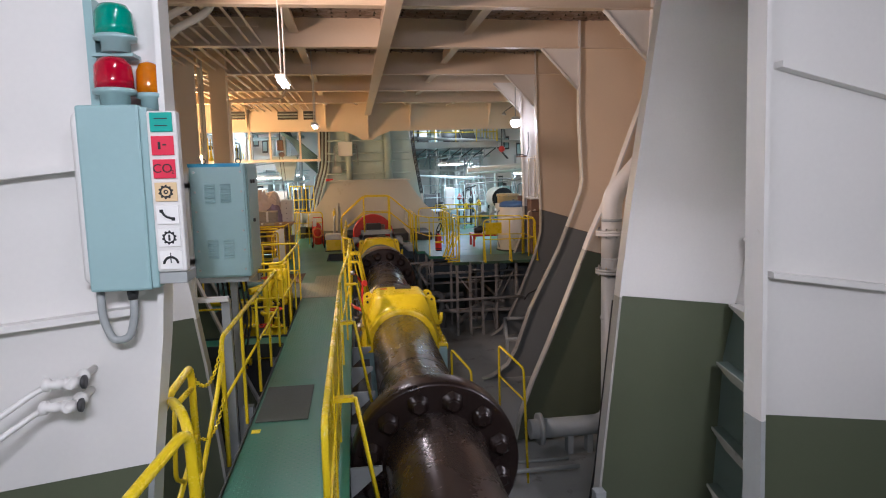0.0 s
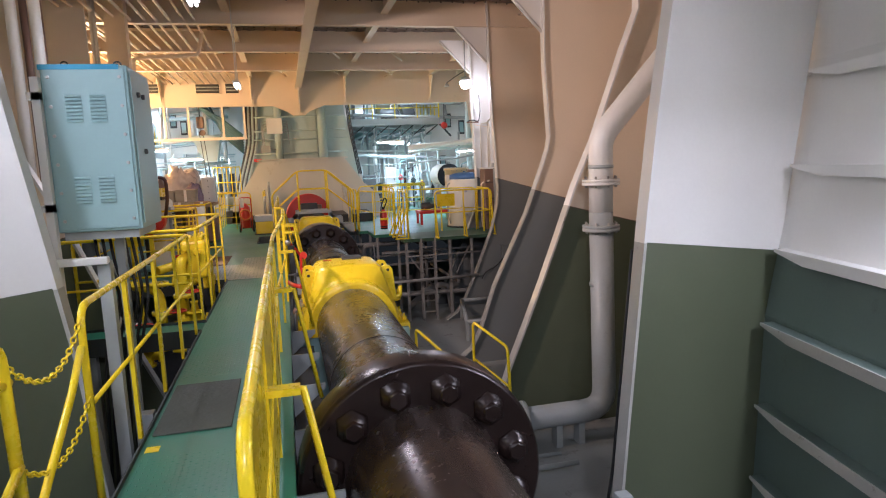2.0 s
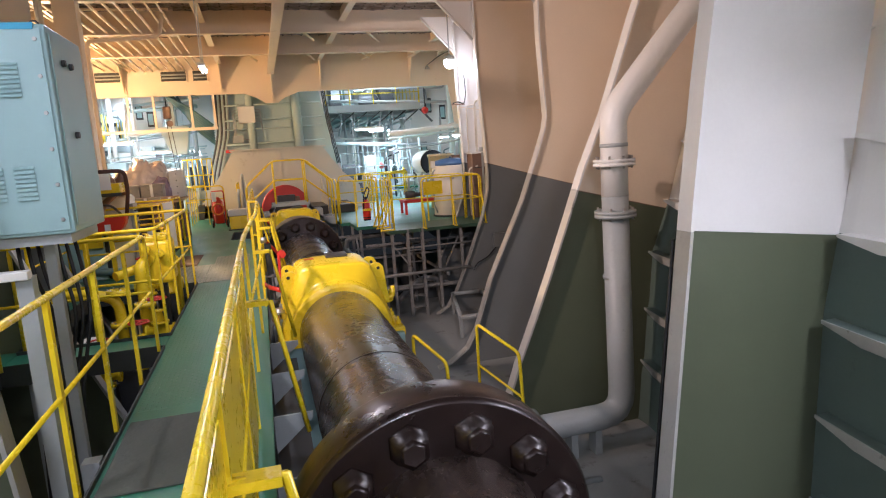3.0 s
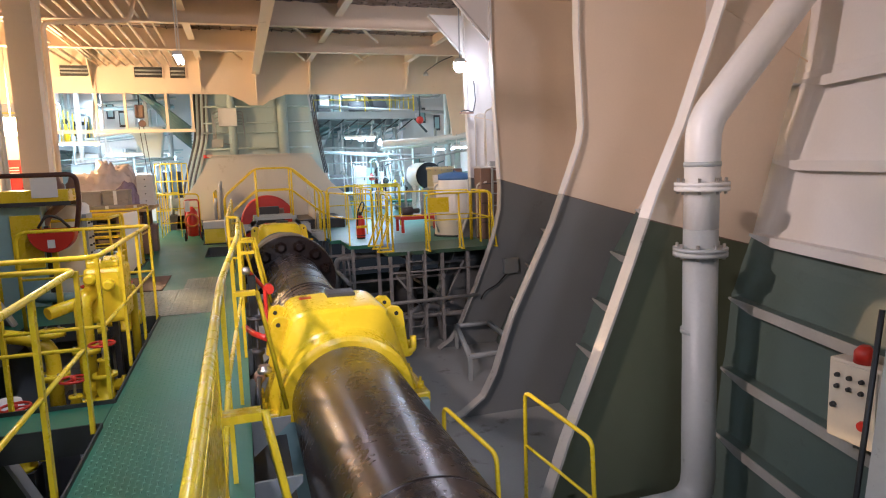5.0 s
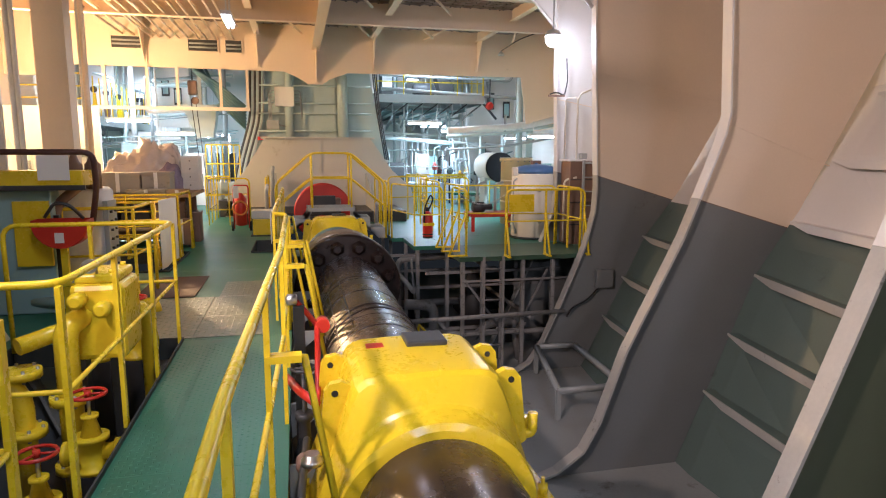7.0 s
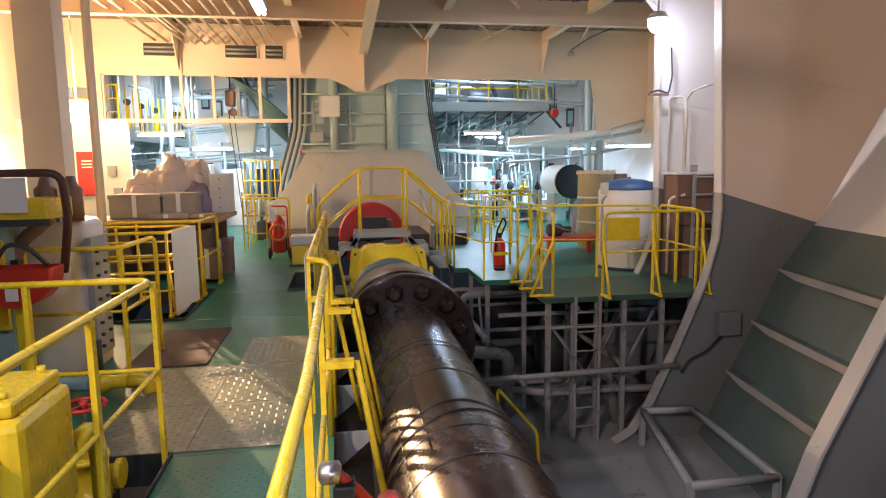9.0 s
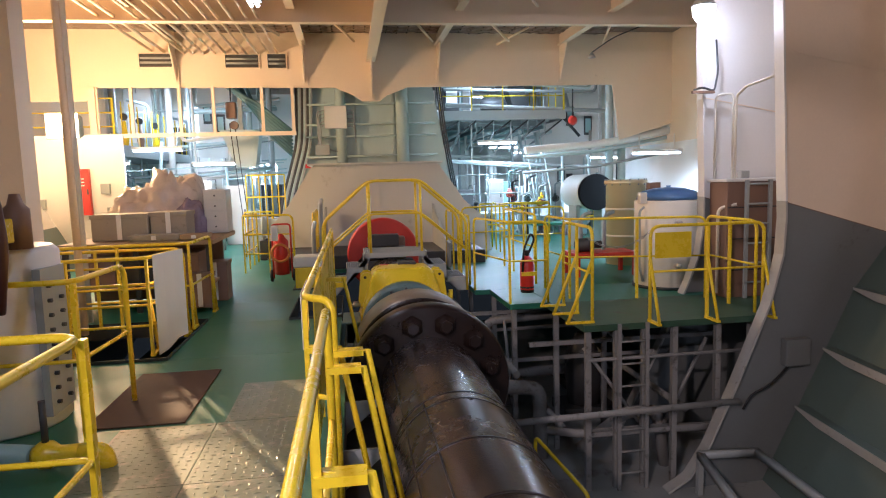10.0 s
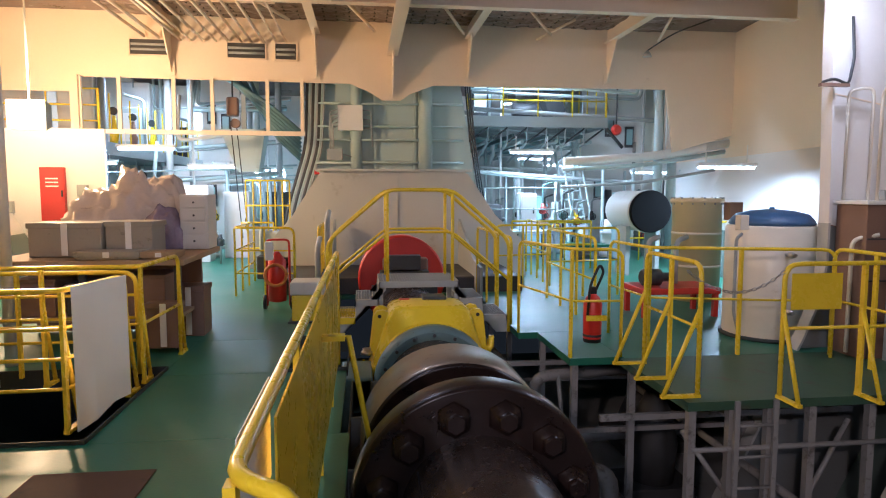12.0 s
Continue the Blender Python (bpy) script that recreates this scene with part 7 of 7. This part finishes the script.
# pipe runs: thick pale mains sloping up to starboard, then thinner lines
for k, (z, r, m) in enumerate(((2.3, 0.1, M_WHITE), (2.12, 0.05, M_PALE), (1.72, 0.035, M_GREY))):
    solid("pipe_main", tube(B(), [(5.0, 24.9 + 0.12 * k, z), (7.0, 24.8 + 0.12 * k, z + 0.12), (9.2, 24.6 + 0.12 * k, z + 0.5)], r, 12, 0.4), m, "pale painted pipe main crossing to the hull", "pipe", "pipe mains")
for k in range(34):
    s = 1 if k % 2 else -1
    z = 1.9 + rng.random() * 2.8
    y = 25.6 + rng.random() * 7
    x0 = 3.2 if s > 0 else -1.7
    x1 = x0 + s * (2 + rng.random() * 3)
    r = rng.choice((0.02, 0.03, 0.045, 0.06))
    solid("pipe_run", tube(B(), [(x0, y, z), (x1, y + rng.uniform(-0.5, 0.5), z + rng.uniform(-0.3, 0.1)), (x1, y + 0.4, z + 0.8)], r, 8, 0.2), rng.choice((M_PALE, M_WHITE, M_GREY, M_PALE)), "painted pipe run across the engine room", "pipe", "engine room pipes")
for k in range(24):
    s = 1 if k % 2 else -1
    x = (3.4 + rng.random() * 5) if s > 0 else (-1.9 - rng.random() * 5)
    y = 26 + rng.random() * 8
    solid("pipe_riser", tube(B(), [(x, y, 0), (x, y, 5.1)], rng.choice((0.03, 0.05, 0.09)), 10), rng.choice((M_PALE, M_WHITE, M_WHITE, M_GREY)), "painted vertical pipe in the engine room", "pipe", "engine room risers")
for x in (7.5, 7.85):
    solid("pipe_riser", tube(B(), [(x, 25.4, 0), (x, 25.4, 4.9)], 0.11, 14), M_PALE, "thick pale vertical pipe near the girder", "pipe", "engine room risers")
# teal ducts and a pale hopper on the port side of the engine
M_TEALD = mat("steel_blue_duct", (0.13, 0.23, 0.25), 0.4, var=0.25, scale=3)
for k in range(8):
    solid("air_duct", tube(B(), [(-3.2 + 0.16 * k, 25.6 + 0.05 * k, 4.5 - 0.06 * k), (-1.7 + 0.02 * k, 25.5, 3.6 - 0.1 * k), (-0.95, 25.5, 2.95 - 0.09 * k)], 0.045, 10, 0.3), M_TEALD, "steel-blue painted pipe fanning down to the engine", "duct", "air ducts")
hp = thing("pale_hopper", -2.2, 25.8, 2.0, "pale green hopper hung beside the engine", "hopper")
part("body", prism(B(), [(-2.75, 3.0), (-1.75, 3.0), (-1.9, 2.05), (-2.35, 2.05)], 25.6, 26.2), M_PALE, hp)
part("hanger", box(-2.3, -2.2, 25.85, 25.95, 3.0, 5.1), M_GREY, hp)
# winch on a bed by the engine corner
wn = thing("winch", -1.2, 22.9, 0, "pale winch drum behind yellow rails", "winch")
part("drum", lathe(B(), [(-1.45, 0.28), (-1.4, 0.28), (-1.39, 0.16), (-1.01, 0.16), (-1.0, 0.28), (-0.95, 0.28)], (0, 22.9, 0.7), axis="x", seg=22), M_PALE, wn)
part("bed", box(-1.5, -0.9, 22.6, 23.2, 0, 0.42, bev=0.02), M_DARK, wn)
# fenced bays
for x0, x1, y, h in ((-1.95, -1.07, 24.2, 1.83), (3.5, 5.2, 23.6, 1.0), (4.4, 5.35, 24.0, 0.95), (6.4, 7.4, 25.0, 1.05), (-1.9, -1.3, 23.4, 1.0), (7.6, 8.6, 23.0, 1.0)):
    fz = thing("barrier_rail", x0, y, 0, "yellow barrier railing in the engine room", "railing", "engine room rails")
    n = int((x1 - x0) / 0.14) if h > 1.5 else int((x1 - x0) / 0.5)
    z0 = 0.8 if h > 1.5 else 0
    for k in range(n + 1):
        x = x0 + (x1 - x0) * k / n
        part("post", tube(B(), [(x, y, z0), (x, y, h)], 0.016, 6), M_YELLOW, fz)
    for z in (h, (h + z0) / 2):
        part("rail", tube(B(), [(x0, y, z), (x1, y, z)], 0.02, 6), M_YELLOW, fz)
    if h > 1.5:
        part("stand", box(x0, x1, y + 0.05, y + 0.6, 0, z0), M_GREY, fz)
# white partition with red door, port
pt = solid("wall_partition", box(-7.5, -4.3, 23.3, 23.36, 0, 2.75), M_WHITE, "white painted partition with stores fittings", "wall", kind="structure")
rdoor = thing("red_cabinet", -5.2, 23.25, 1.06, "red painted wall cabinet with faint white writing", "cabinet")
part("leaf", box(-5.42, -5.0, 23.2, 23.296, 1.06, 2.04, bev=0.008), M_RED, rdoor)
part("handle", box(-5.05, -5.03, 23.17, 23.199, 1.5, 1.62), M_DARK, rdoor)
for k in range(3):
    part("writing", box(-5.32, -5.1, 23.196, 23.199, 1.82 - k * 0.07, 1.845 - k * 0.07), M_PAPER, rdoor)
for x, z in ((-6.0, 1.2), (-4.7, 1.5), (-4.6, 1.0)):
    sw = thing("switch_box", x, 23.25, z, "small grey switch box on the partition", "switch", "switch boxes")
    part("box", box(x - 0.09, x + 0.09, 23.2, 23.297, z, z + 0.22, bev=0.008), M_GREY, sw)

for lx, ly, lz, al in ((-4.5, 27.5, 4.63, "x"), (-4.2, 32.5, 4.63, "x"), (-3.8, 24.0, 2.43, "x"), (4.43, 25.6, 2.53, "x"), (6.8, 21.3, 2.03, "x"), (6.5, 30.0, 2.43, "x"), (5.0, 32.5, 4.63, "x"), (-2.4, 30.0, 2.23, "x"), (-5.4, 25.4, 2.2, "x"), (-3.0, 26.0, 2.15, "x"), (7.8, 26.4, 2.1, "x"), (5.6, 29.6, 2.6, "x")):
    strip_light(lx, ly, lz, al, 1.1, M_TUBEC, lz + 0.4, "cool white strip light in the engine room", "engine room lights")
hl = thing("hand_lamp", 6.1, 23.1, 4.39, "small spot lamp on a cable under the girder", "lamp")
part("head", lathe(B(), [(4.3, 0.09), (4.36, 0.07), (4.42, 0.02)], (6.1, 23.1, 0), axis="z", seg=14), M_STEEL, hl)
part("cable", tube(B(), [(6.1, 23.1, 4.42), (6.5, 22.8, 4.7), (7.2, 22.6, 4.95)], 0.014, 6, 0.2), M_DARK, hl)
